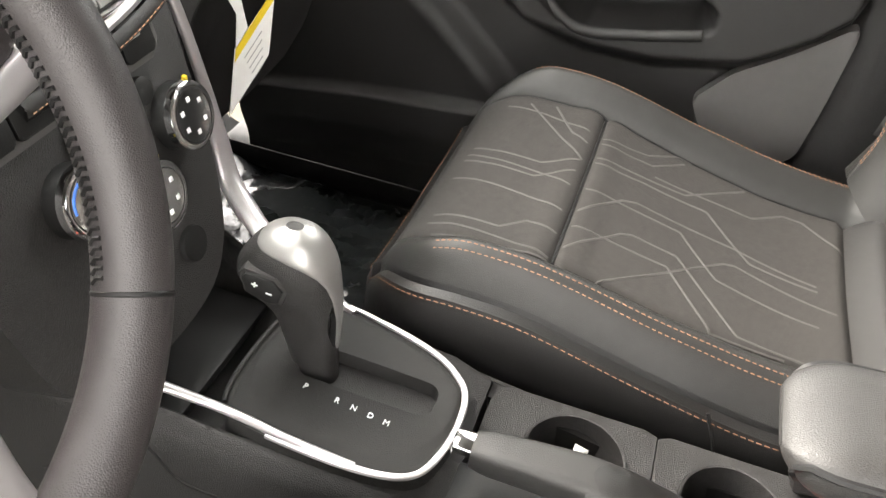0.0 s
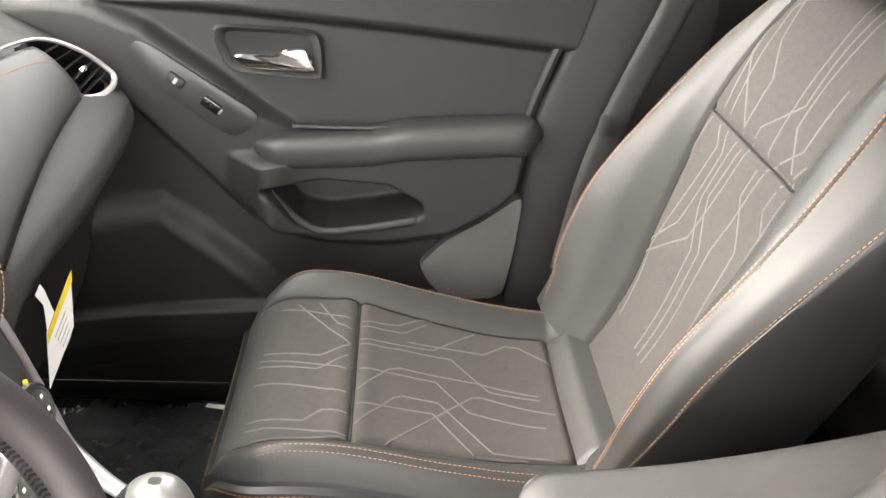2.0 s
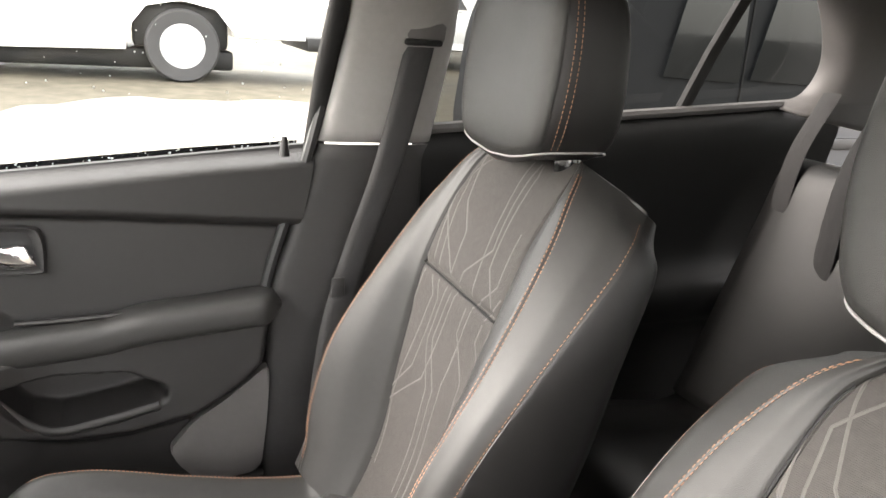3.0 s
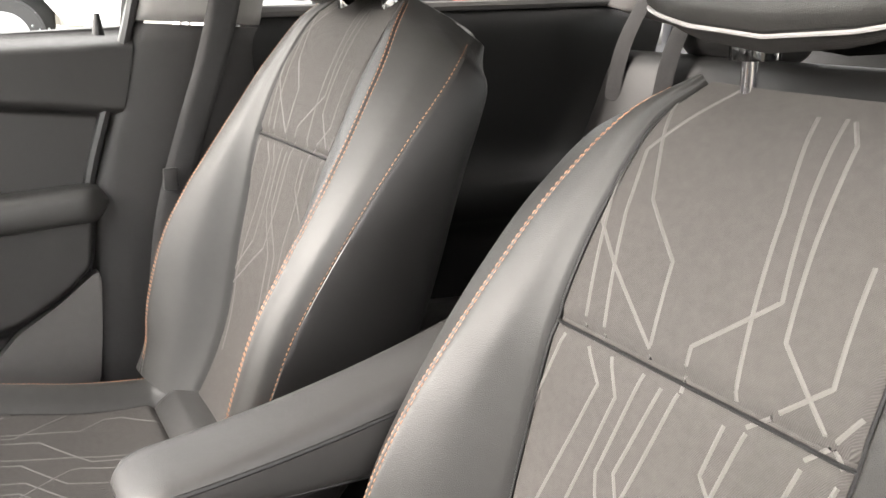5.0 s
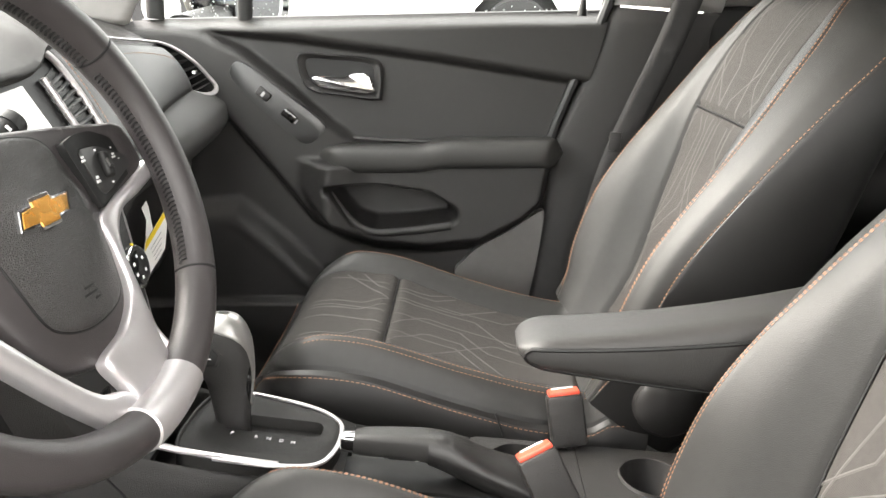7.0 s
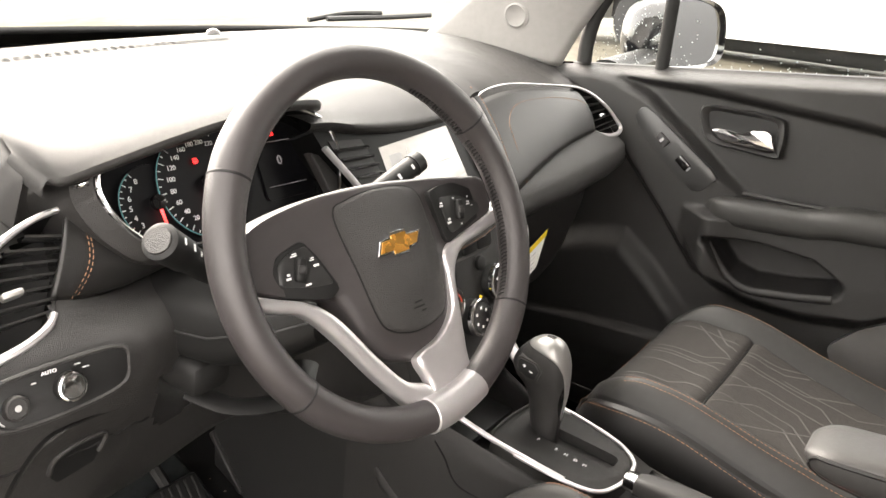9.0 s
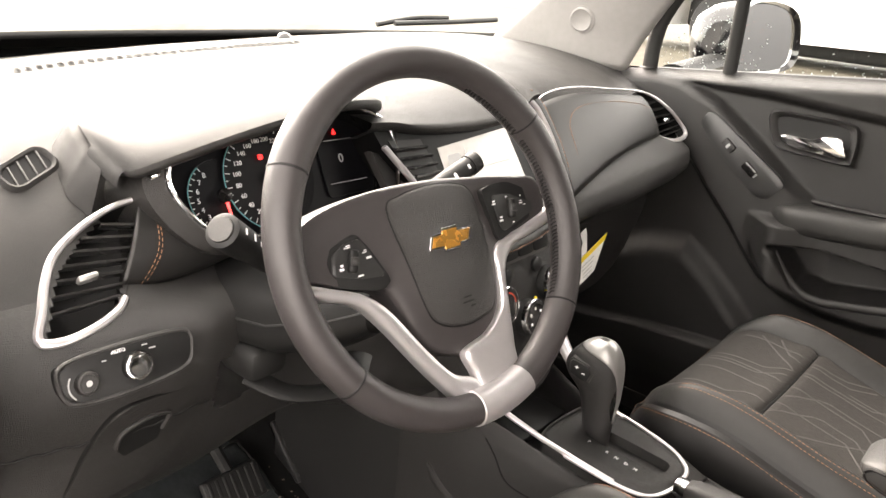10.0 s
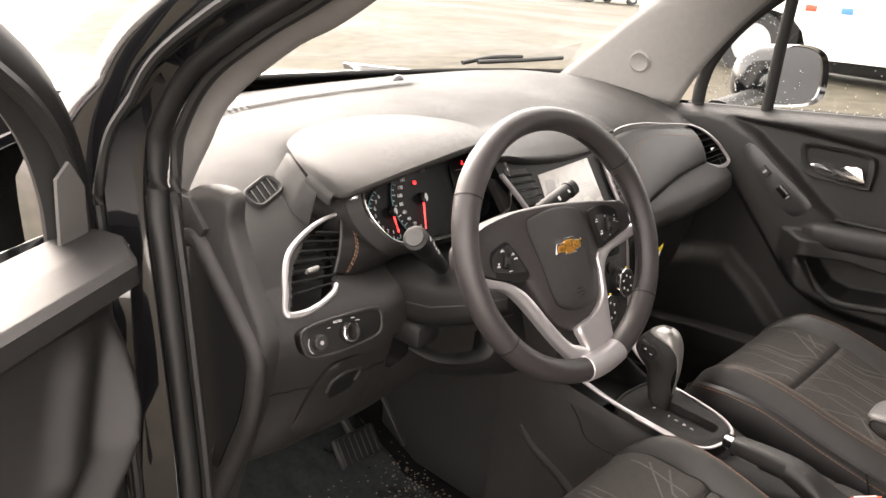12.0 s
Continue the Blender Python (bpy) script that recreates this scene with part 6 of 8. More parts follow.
part("grip", sheet(np.array([grip_ring(hp[k], *q) for k, q in zip(range(3, 40, 3), [(0.0118, 0.0115, 0.011), (0.0140, 0.0135, 0.013)] + [(0.0148 + 0.0004 * j, 0.0142 + 0.0003 * j, 0.0140 + 0.0004 * j) for j in range(11)])]), wrap_v=True, cap=True), ARM_LEATHER, hb, "grained black grip", sharp=60)
part("button", sheet(np.array([grip_ring((0.006, y, 0.6905), w, w, w, 0.42) for y, w in ((-0.1335, 0.0070), (-0.1350, 0.0098), (-0.1400, 0.0104), (-0.1550, 0.0104))]), wrap_v=True, cap=True), CHROME, hb, "silver release button", sharp=50)
boot = []
for f in np.linspace(0, 1, 16):
    y = -0.235 - 0.14 * f
    w, h = 0.021 + 0.016 * f, (0.018 + 0.004 * math.sin(f * 9)) * (1 - 0.25 * f)
    zc = 0.690 - 0.042 * f ** 1.3
    boot.append([(0.008 + w * math.copysign(abs(math.cos(a)) ** 0.8, math.cos(a)), y, zc + (h if math.sin(a) > 0 else 0.045 * (0.4 + 0.6 * f)) * math.sin(a)) for a in np.linspace(0, 2 * math.pi, 28, endpoint=False)])
part("boot", sheet(np.array(boot), wrap_v=True, cap=True), LEATHER_DARK_SHADED, hb, "black leatherette boot")
slotb = [(-0.024, -0.115), (0.032, -0.115), (0.036, -0.36), (-0.028, -0.36)]
part("gaiter_frame", plate([(a, b) for a, b in slotb], (0.004, 0, 0.651), (1, 0, 0), (0, 1, 0), 0.006, 0.002), PLASTIC_DEEP, hb)

# gear lever
PLACE[0] = Matrix.Identity(4)
lever = thing("gear_lever", (0.050, -0.008, 0.66), "black gear lever with a satin silver cap and side button", "gear lever")
LV_Z = [0.640, 0.680, 0.705, 0.722, 0.735, 0.748, 0.760, 0.771, 0.783, 0.795, 0.804, 0.810, 0.8135]
lever_front = curve_of(LV_Z, [0.009, 0.0165, 0.022, 0.026, 0.033, 0.047, 0.054, 0.0535, 0.048, 0.039, 0.029, 0.020, 0.011])
lever_rear = curve_of(LV_Z, [-0.025, -0.0255, -0.0265, -0.028, -0.029, -0.0288, -0.028, -0.0268, -0.0245, -0.0200, -0.0145, -0.008, 0.000])
lever_half = curve_of(LV_Z, [0.0120, 0.0128, 0.0138, 0.0155, 0.0180, 0.0215, 0.0240, 0.0252, 0.0250, 0.0225, 0.0180, 0.0125, 0.004])


def lever_at(z, a, grow=0.0):
    """A point on the lever's skin; a is 0 at the rear and runs round by the driver's side."""
    f, r, w = float(lever_front(z)), float(lever_rear(z)), float(lever_half(z))
    c, sn = math.cos(a), math.sin(a)
    return (0.051 - (w + grow) * math.copysign(abs(sn) ** 0.80, sn), (f + r) / 2 - ((f - r) / 2 + grow) * math.copysign(abs(c) ** 0.85, c), z)


lz = np.r_[np.linspace(0.640, 0.795, 50), np.linspace(0.798, 0.8135, 12)]
part("stem", sheet(np.array([[lever_at(z, a) for a in np.linspace(0, 2 * math.pi, 56, endpoint=False)] for z in lz]), wrap_v=True, cap=True), PLASTIC, lever, "black grained stem and grip", sharp=60)
cap_rows = []
for z in np.r_[np.linspace(0.698, 0.792, 44), np.linspace(0.795, 0.8135, 16)]:
    edge = float(np.interp(z, [0.698, 0.704, 0.735, 0.757, 0.772, 0.783, 0.791, 0.797, 0.802], [0.06, 0.20, 0.24, 0.28, 0.40, 0.62, 0.95, 1.55, math.pi]))
    cap_rows.append([lever_at(z, q * edge, 0.0011 * (1 - 0.85 * abs(q) ** 8) if edge < 3 else 0.0011) for q in np.linspace(-1, 1, 41)])
part("cap", sheet(np.array(cap_rows), cap=False), KNOB_SILVER, lever, "satin silver cap with a spine down the rear", sharp=60)
for side_sign in (-1, 1):
    part("gloss_inlay", sheet(np.array([[lever_at(z, side_sign * (float(np.interp(z, [0.700, 0.735, 0.757], [0.22, 0.26, 0.32])) + g * w), 0.0005) for g in (0.0, 0.5, 1.0)] for z, w in zip(np.linspace(0.703, 0.752, 14), 0.42 * np.sin(np.linspace(0.25, math.pi - 0.1, 14)))])), PIANO, lever, "gloss black inlay beside the spine")
bt_o = Vector((0.0232, 0.019, 0.7705))
bt_e1, bt_e2 = Vector((0.10, -0.94, -0.16)).normalized(), Vector((0.05, -0.16, 1.0)).normalized()
hexagon = [(-0.0165, 0.006), (-0.0140, 0.0105), (0.0070, 0.0105), (0.0150, 0.0030), (0.0130, -0.0090), (0.0050, -0.0115), (-0.0120, -0.0080)]
part("button_surround", plate([(a * 1.22, b * 1.25) for a, b in hexagon][::-1], bt_o, bt_e1, bt_e2, 0.010, 0.0015), PLASTIC, lever, "raised surround of the button")
bt = part("side_button", plate([(a, b) for a, b in hexagon][::-1], bt_o + Vector((-0.0022, 0, 0)), bt_e1, bt_e2, 0.006, 0.0010), PLASTIC_DEEP, lever, "plus and minus rocker")
bmat = basis((0, 0, 0), bt_e1, bt_e2)
for o_, sz in (((-0.006, 0.0030), (0.0048, 0.0011, 0.0006)), ((-0.006, 0.0030), (0.0011, 0.0048, 0.0006)), ((0.0055, -0.0015), (0.0048, 0.0011, 0.0006))):
    part("button_mark", box(bt_o + Vector((-0.0026, 0, 0)) + bt_e1 * o_[0] + bt_e2 * o_[1], sz, 0, bmat), WHITE_INK, bt)

# ---- steering wheel ----
PLACE[0] = Matrix.Identity(4)
wheel = thing("steering_wheel", (-0.281, 0.026, 1.024), "dark grey leather steering wheel with silver spokes", "steering wheel")
WT = radians(25.4)
W_U = Vector((0.990, -0.118, 0.056)).normalized()
W_N = Vector((-0.108, -math.cos(WT), math.sin(WT)))
W_N = (W_N - W_U * W_N.dot(W_U)).normalized()
W_V = W_N.cross(W_U)
W_O = Vector((-0.281, 0.026, 1.024))


def wh(a, b, lift=0.0):
    return W_O + W_U * a + W_V * b + W_N * lift


RIM_R, RIM_T = 0.1680, 0.0158


def rim_ring(deg, grow=0.0, lo=0, hi=360, n=28):
    a = radians(deg)
    c = wh(RIM_R * math.cos(a), RIM_R * math.sin(a) * (0.985 if math.sin(a) < 0 else 1.0))
    radial = W_U * math.cos(a) + W_V * math.sin(a)
    grip = 1.0 + 0.10 * math.exp(-((deg % 360 - 40) / 16) ** 2) + 0.10 * math.exp(-((deg % 360 - 140) / 16) ** 2)
    r = (RIM_T + grow) * grip
    return [c + radial * (r * math.cos(q)) + W_N * (r * 1.08 * math.sin(q)) for q in np.radians(np.linspace(lo, hi, n, endpoint=hi - lo < 360))]


SEAMS = (33, 149, 216, 322)
for a0, a1 in zip(SEAMS, SEAMS[1:] + (SEAMS[0] + 360,)):
    seg = part("rim_section", sheet(np.array([rim_ring(a) for a in np.linspace(a0 + 0.15, a1 - 0.15, 40)]), wrap_v=True), WHEEL_LEATHER, wheel, "leather-wrapped rim section")
for a in SEAMS:
    part("rim_seam", sheet(np.array([rim_ring(a - 0.5, -0.0002), rim_ring(a - 0.25, 0.0004), rim_ring(a + 0.25, 0.0004), rim_ring(a + 0.5, -0.0002)]), wrap_v=True), PLASTIC_DEEP, wheel, "dark seam round the rim")
for lo, hi in ((-36, 30), (34, 62), (118, 146)):
    zig = []
    for k, a in enumerate(np.arange(lo, hi, 1.5)):
        ring = rim_ring(a + 0.45, 0.0002, 168, 192, 5)
        zig.append(tube(np.array([ring[0], ring[2], rim_ring(a - 0.45, 0.0002, 168, 192, 5)[4]]), 0.0011, 5, up=tuple(W_V)))
    part("lacing", join(*zig), PLASTIC_DEEP, wheel, "dark lacing inside the rim", kind="stuff")


def hub_lift(a, b):
    """How far the hub's face stands from the rim's plane: high in the middle, lower on the arms."""
    r = math.hypot((a - 0.007) / 0.072, (b + 0.026) / 0.088)
    return -0.017 + 0.013 * (1 - smoothstep(0.25, 1.15, r))


def hub_face(outline, rings, c=(0.006, -0.018)):
    return sheet(np.array([[wh(c[0] + (a - c[0]) * f, c[1] + (b - c[1]) * f, hub_lift(c[0] + (a - c[0]) * f, c[1] + (b - c[1]) * f) + l) for a, b in outline] for f, l in rings]), wrap_v=True)


def crisp(pts, n=6):
    """An outline with its corners rounded a little."""
    out, k = [], len(pts)
    for i in range(k):
        p0, p, p1 = (np.array(pts[q % k], float) for q in (i - 1, i, i + 1))
        for f in np.linspace(0, 1, n):
            a, b = p + (p0 - p) * 0.22 * (1 - f), p + (p1 - p) * 0.22 * f
            out.append(tuple(a * (1 - f) + b * f))
    return out


# hub body with its two arms, one moulding
body = spline([(-0.128, 0.045), (-0.092, 0.0535), (-0.045, 0.0575), (0.010, 0.0560), (0.066, 0.050), (0.125, 0.041), (0.158, 0.034), (0.164, 0.012), (0.158, -0.004), (0.110, -0.021), (0.076, -0.031), (0.073, -0.060), (0.066, -0.086), (0.048, -0.106), (0.010, -0.118), (-0.026, -0.107), (-0.047, -0.083), (-0.062, -0.045), (-0.072, -0.033), (-0.100, -0.026), (-0.130, -0.014), (-0.156, 0.002), (-0.154, 0.028)], 140, True)
part("airbag_hub", hub_face(body, ((1.0, -0.030), (1.0, -0.006), (0.985, -0.001), (0.95, 0.001), (0.85, 0.001), (0.7, 0), (0.5, 0), (0.3, 0), (0.12, 0), (0.01, 0))), WHEEL_LEATHER, wheel, "dark moulded hub and arms")
cov = spline([(-0.046, 0.036), (-0.030, 0.0465), (0.004, 0.0505), (0.040, 0.0465), (0.058, 0.036), (0.0605, 0.010), (0.059, -0.020), (0.057, -0.060), (0.052, -0.080), (0.036, -0.0875), (0.004, -0.0885), (-0.022, -0.079), (-0.033, -0.062), (-0.041, -0.020)], 100, True)
cover = part("airbag_cover", hub_face(cov, ((1.0, 0.0), (1.0, 0.0012), (0.985, 0.0024), (0.95, 0.0030), (0.8, 0.0032), (0.5, 0.0034), (0.25, 0.0034), (0.01, 0.0034))), HUB_GRAIN, wheel, "finely grained airbag cover")
part("cover_gap", tube(np.array([wh(a, b, hub_lift(a, b) + 0.0006) for a, b in cov]), 0.0012, 6, closed=True, up=tuple(W_N)), PLASTIC_DEEP, wheel, "dark gap round the airbag cover")
for a, b, w in ((0.012, -0.062, 0.010), (0.012, -0.067, 0.014), (0.018, -0.072, 0.006)):
    part("moulded_mark", box(wh(a, b, hub_lift(a, b) + 0.0036), (w, 0.0006, 0.0016), 0.0002, basis((0, 0, 0), W_U, W_N)), PLASTIC_DEEP, cover)
# badge: a plain cross shape in gold with a bright edge
bow = [(-0.0285, -0.0065), (-0.010, -0.0065), (-0.010, -0.0115), (0.010, -0.0115), (0.010, -0.0065), (0.0225, -0.0065), (0.0285, 0.0065), (0.010, 0.0065), (0.010, 0.0115), (-0.010, 0.0115), (-0.010, 0.0065), (-0.0225, 0.0065)]
bo = wh(0.006, -0.0035, hub_lift(0.006, -0.004) + 0.0062)
badge = part("badge", plate(bow, bo, W_U, W_V, 0.004, 0.0006), CHROME, wheel, "bright-edged badge shape")
part("badge_fill", plate([(a * 0.90, b * 0.78) for a, b in bow], bo + W_N * 0.0008, W_U, W_V, 0.002, 0.0004), GOLD, badge, "gold centre")
# switch pods let into the arms
PODS = ((-1, [(-0.120, 0.006), (-0.114, 0.016), (-0.087, 0.0240), (-0.076, 0.006), (-0.062, -0.026), (-0.074, -0.033), (-0.104, -0.0235), (-0.125, -0.0155)], [(-0.115, 0.009), (-0.103, 0.016), (-0.085, 0.0185), (-0.078, 0.004), (-0.067, -0.0205), (-0.088, -0.0180), (-0.119, -0.0085)],
         ((-0.0985, 0.0135, 0.007, 0.003), (-0.1085, -0.003, 0.005, 0.006), (-0.083, 0.006, 0.005, 0.003), (-0.080, 0.0005, 0.006, 0.0025), (-0.092, -0.0135, 0.006, 0.002)), (-0.097, 0.0, -0.35)),
        (1, [(0.068, 0.0340), (0.085, 0.037), (0.110, 0.0365), (0.145, 0.021), (0.160, 0.004), (0.150, -0.002), (0.110, -0.0125), (0.077, -0.0225)], [(0.080, 0.0255), (0.107, 0.0240), (0.148, 0.0060), (0.140, -0.0005), (0.085, -0.0145)],
         ((0.0815, 0.018, 0.006, 0.005), (0.0875, 0.0, 0.0065, 0.006), (0.103, 0.0215, 0.003, 0.002), (0.106, -0.006, 0.003, 0.002), (0.126, 0.019, 0.002, 0.002), (0.130, 0.0085, 0.003, 0.001), (0.124, 0.012, 0.006, 0.004)), (0.105, 0.008, -0.2)))
for s, outline, inner_face, marks, rock in PODS:
    ca, cb = float(np.mean([p[0] for p in outline])), float(np.mean([p[1] for p in outline]))
    lift = max(hub_lift(a, b) for a, b in outline)
    lo_ = min(hub_lift(a, b) for a, b in outline)
    tilt_n = (W_N + W_U * s * 0.10).normalized()
    o = wh(ca, cb, hub_lift(ca, cb) + 0.0030)
    e1 = (W_U - tilt_n * W_U.dot(tilt_n)).normalized()
    e2 = tilt_n.cross(e1)
    pd = part("button_pod", plate(crisp([(a - ca, b - cb) for a, b in outline][::-s]), o, e1, e2, 0.008, 0.0012), PLASTIC_DEEP, wheel, "dark switch pod")
    part("switch_face", plate(crisp([(a - ca, b - cb) for a, b in inner_face][::-s]), o + tilt_n * 0.0008, e1, e2, 0.003, 0.0008), POD_FACE, pd, "satin black switch face")
    ra, rb, rt = rock
    bmx = basis((0, 0, 0), e1, tilt_n) @ Euler((0, rt, 0)).to_matrix().to_4x4()
    part("rocker", box(o + e1 * (ra - ca) + e2 * (rb - cb) + tilt_n * 0.003, (0.0095, 0.008, 0.021), 0.003, bmx, seg=3), PLASTIC_DEEP, pd, "raised rocker")
    part("rocker_cap", box(o + e1 * (ra - ca) + e2 * (rb - cb) + tilt_n * 0.0068, (0.0080, 0.003, 0.0075), 0.0012, bmx), PLASTIC, pd)
    for a, b, w, h in marks:
        for q in range(2 if h > 0.0025 else 1):
            hh = h * (0.36 if h > 0.0025 else 0.8)
            part("symbol", box(o + e1 * (a - ca + 0.0008 * q) + e2 * (b - cb + (q - 0.5) * h * 0.55) + tilt_n * 0.0010, (w * (0.9 - 0.3 * q), 0.0006, hh), 0.0002, basis((0, 0, 0), e1, tilt_n)), WHITE_INK, pd)


def silver_band(a_edge, b_edge, lift, flank=0.012, n=44):
    """A trim piece between two edges, softly crowned, with deep flanks."""
    A, B = spline(a_edge, n), spline(b_edge, n)
    rows = []
    for f, l in ((0, -flank), (0, -0.004), (0.03, -0.0012), (0.10, 0.0004), (0.3, 0.0016), (0.5, 0.0020), (0.7, 0.0016), (0.90, 0.0004), (0.97, -0.0012), (1, -0.004), (1, -flank)):
        rows.append([wh(*(A[k] * (1 - f) + B[k] * f), lift[0] + (lift[1] - lift[0]) * k / (n - 1) + l) for k in range(n)])
    return sheet(np.array(rows), cap=False)


part("silver_spoke", silver_band([(-0.150, -0.006), (-0.126, -0.0165), (-0.098, -0.029), (-0.074, -0.051), (-0.046, -0.097), (-0.024, -0.127), (0.001, -0.141), (0.012, -0.168)],
                                 [(-0.152, -0.017), (-0.130, -0.0285), (-0.106, -0.038), (-0.085, -0.064), (-0.0545, -0.114), (-0.032, -0.147), (-0.020, -0.165), (-0.016, -0.172)], (-0.014, -0.001)), SILVER, wheel, "satin silver spoke trim")
part("silver_spoke", silver_band([(0.165, -0.0015), (0.1195, -0.013), (0.072, -0.025), (0.064, -0.052), (0.056, -0.084), (0.032, -0.103), (-0.003, -0.113), (0.001, -0.139), (0.000, -0.168)],
                                 [(0.167, -0.016), (0.130, -0.0235), (0.0985, -0.0295), (0.0765, -0.049), (0.068, -0.088), (0.0640, -0.112), (0.0610, -0.128), (0.0590, -0.146), (0.0575, -0.168)], (-0.014, -0.001), n=80), SILVER, wheel, "satin silver spoke trim")
foot = [rim_ring(a, 0.0016 if 264.4 < a < 287.6 else -0.001) for a in np.r_[263.6, 264.1, np.linspace(264.6, 287.4, 24), 287.9, 288.4]]
part("lower_spoke", sheet(np.array(foot), wrap_v=True), SILVER, wheel, "silver lower spoke wrapped round the rim")

# column shroud and stalks
PLACE[0] = Matrix(((0.938, -0.046, 0.113, -0.100), (-0.020, 0.958, 0.088, -0.085), (0.042, 0.014, 0.932, 0.041), (0, 0, 0, 1)))
col = thing("steering_column", (-0.325, 0.20, 0.95), "dark plastic steering column shroud", "column shroud")
cs = []
for y, w, zt, zb in ((0.055, 0.050, 1.020, 0.960), (0.09, 0.072, 1.012, 0.935), (0.16, 0.086, 0.992, 0.905), (0.26, 0.092, 0.980, 0.888), (0.38, 0.094, 0.970, 0.880)):
    cs.append([(-0.325 + w * math.copysign(abs(math.cos(a)) ** 0.6, math.cos(a)), y, (zt + zb) / 2 + (zt - zb) / 2 * math.copysign(abs(math.sin(a)) ** 0.6, math.sin(a))) for a in np.linspace(0, 2 * math.pi, 40, endpoint=False)])
part("shroud", sheet(np.array(cs), wrap_v=True, cap=True), PLASTIC_DEEP, col)
part("shroud_seam", tube(np.array([c[20] + np.array((-0.0006, 0, 0.0)) for c in np.array(cs)]), 0.0014, 6), RUBBER, col, "dark seam between the shroud halves")
part("lock_housing", box((-0.392, 0.20, 0.895), (0.050, 0.060, 0.035), 0.010), PLASTIC_DEEP, col, "block under the shroud")
part("tilt_lever", tube(spline([(-0.40, 0.20, 0.873), (-0.37, 0.16, 0.856), (-0.31, 0.14, 0.850), (-0.26, 0.17, 0.858)], 24), 0.016, 10, r2=0.006), PLASTIC_DEEP, col, "tilt adjustment lever")
part("shaft", tube(np.array([(-0.325, 0.085, 1.020), (-0.325, 0.14, 0.985)]), 0.030, 20), PLASTIC_DEEP, col)
for s, tip, root, txt in ((-1, (-0.494, 0.126, 1.082), (-0.385, 0.168, 1.000), "left"), (1, (-0.098, 0.150, 1.075), (-0.250, 0.168, 1.010), "right")):
    st = thing("column_stalk", root, "black control stalk with white symbols", "stalk", "stalks")
    r0, t0 = np.array(root), np.array(tip)
    d = (t0 - r0) / np.linalg.norm(t0 - r0)
    ln = np.linalg.norm(t0 - r0)
    fs = [0, 0.35, 0.62, 0.66, 0.80, 0.985, 1.0] if s < 0 else [0, 0.40, 0.55, 0.60, 0.80, 0.985, 1.0]
    rad = [0.010, 0.0125, 0.0135, 0.0155, 0.0160, 0.0165, 0.0135] if s < 0 else [0.009, 0.011, 0.0125, 0.0135, 0.0135, 0.0125, 0.010]
    part("arm", tube(np.array([r0 + d * ln * f for f in fs]), rad, 24), PLASTIC_DEEP, st)
    part("end_button", tube(np.array([t0 - d * 0.002, t0 + d * 0.0025]), [0.0125, 0.0118], 24) if s < 0 else tube(np.array([t0 - d * 0.012, t0 + d * 0.001]), [0.0142, 0.0135], 24), PLASTIC if s < 0 else PLASTIC_DEEP, st)
    side = np.array((0.0, -0.80, 0.60))
    side = side - d * side.dot(d)
    side /= np.linalg.norm(side)
    for f, w in ((0.88, 0.006), (0.74, 0.007), (0.60, 0.005), (0.48, 0.006)):
        rr = float(np.interp(f, fs, rad))
        part("symbol", box(Vector(r0 + d * ln * f + side * (rr + 0.0003)), (w * 0.55, w, 0.0006), 0.0002, basis((0, 0, 0), d, np.cross(side, d))), WHITE_INK, st, smooth=False)

# pedals and mats
rng = random.Random(8)
PLACE[0] = Matrix.Identity(4)
brake = thing("brake_pedal", (-0.23, 0.48, 0.42), "scuffed black rubber brake pedal", "pedal", "pedals")
bm_ = Euler((radians(-38), 0, 0)).to_matrix().to_4x4()
bp = part("pad", box((-0.205, 0.485, 0.430), (0.105, 0.016, 0.062), 0.006, bm_), RUBBER, brake)
for k in range(7):
    part("rib", box(Vector((-0.205, 0.485, 0.430)) + bm_ @ Vector((-0.042 + 0.014 * k, -0.009, 0)), (0.006, 0.004, 0.052), 0.0015, bm_), RUBBER, bp)
part("arm", tube(spline([(-0.20, 0.50, 0.44), (-0.21, 0.56, 0.52), (-0.22, 0.60, 0.70)], 14), 0.010, 8), PLASTIC_DEEP, brake, "black pedal arm")
gas = thing("accelerator_pedal", (-0.06, 0.52, 0.40), "ribbed black accelerator pedal", "pedal", "pedals")
gm = Euler((radians(-42), radians(4), radians(4))).to_matrix().to_4x4()
gpad = part("pad", box((-0.055, 0.520, 0.420), (0.048, 0.012, 0.120), 0.005, gm), RUBBER, gas)
for k in range(9):
    part("rib", box(Vector((-0.055, 0.520, 0.420)) + gm @ Vector((0, -0.007, -0.048 + 0.012 * k)), (0.040, 0.003, 0.005), 0.001, gm), RUBBER, gpad)
part("arm", tube(spline([(-0.055, 0.545, 0.46), (-0.055, 0.62, 0.56), (-0.055, 0.66, 0.68)], 12), 0.008, 8), PLASTIC_DEEP, gas)
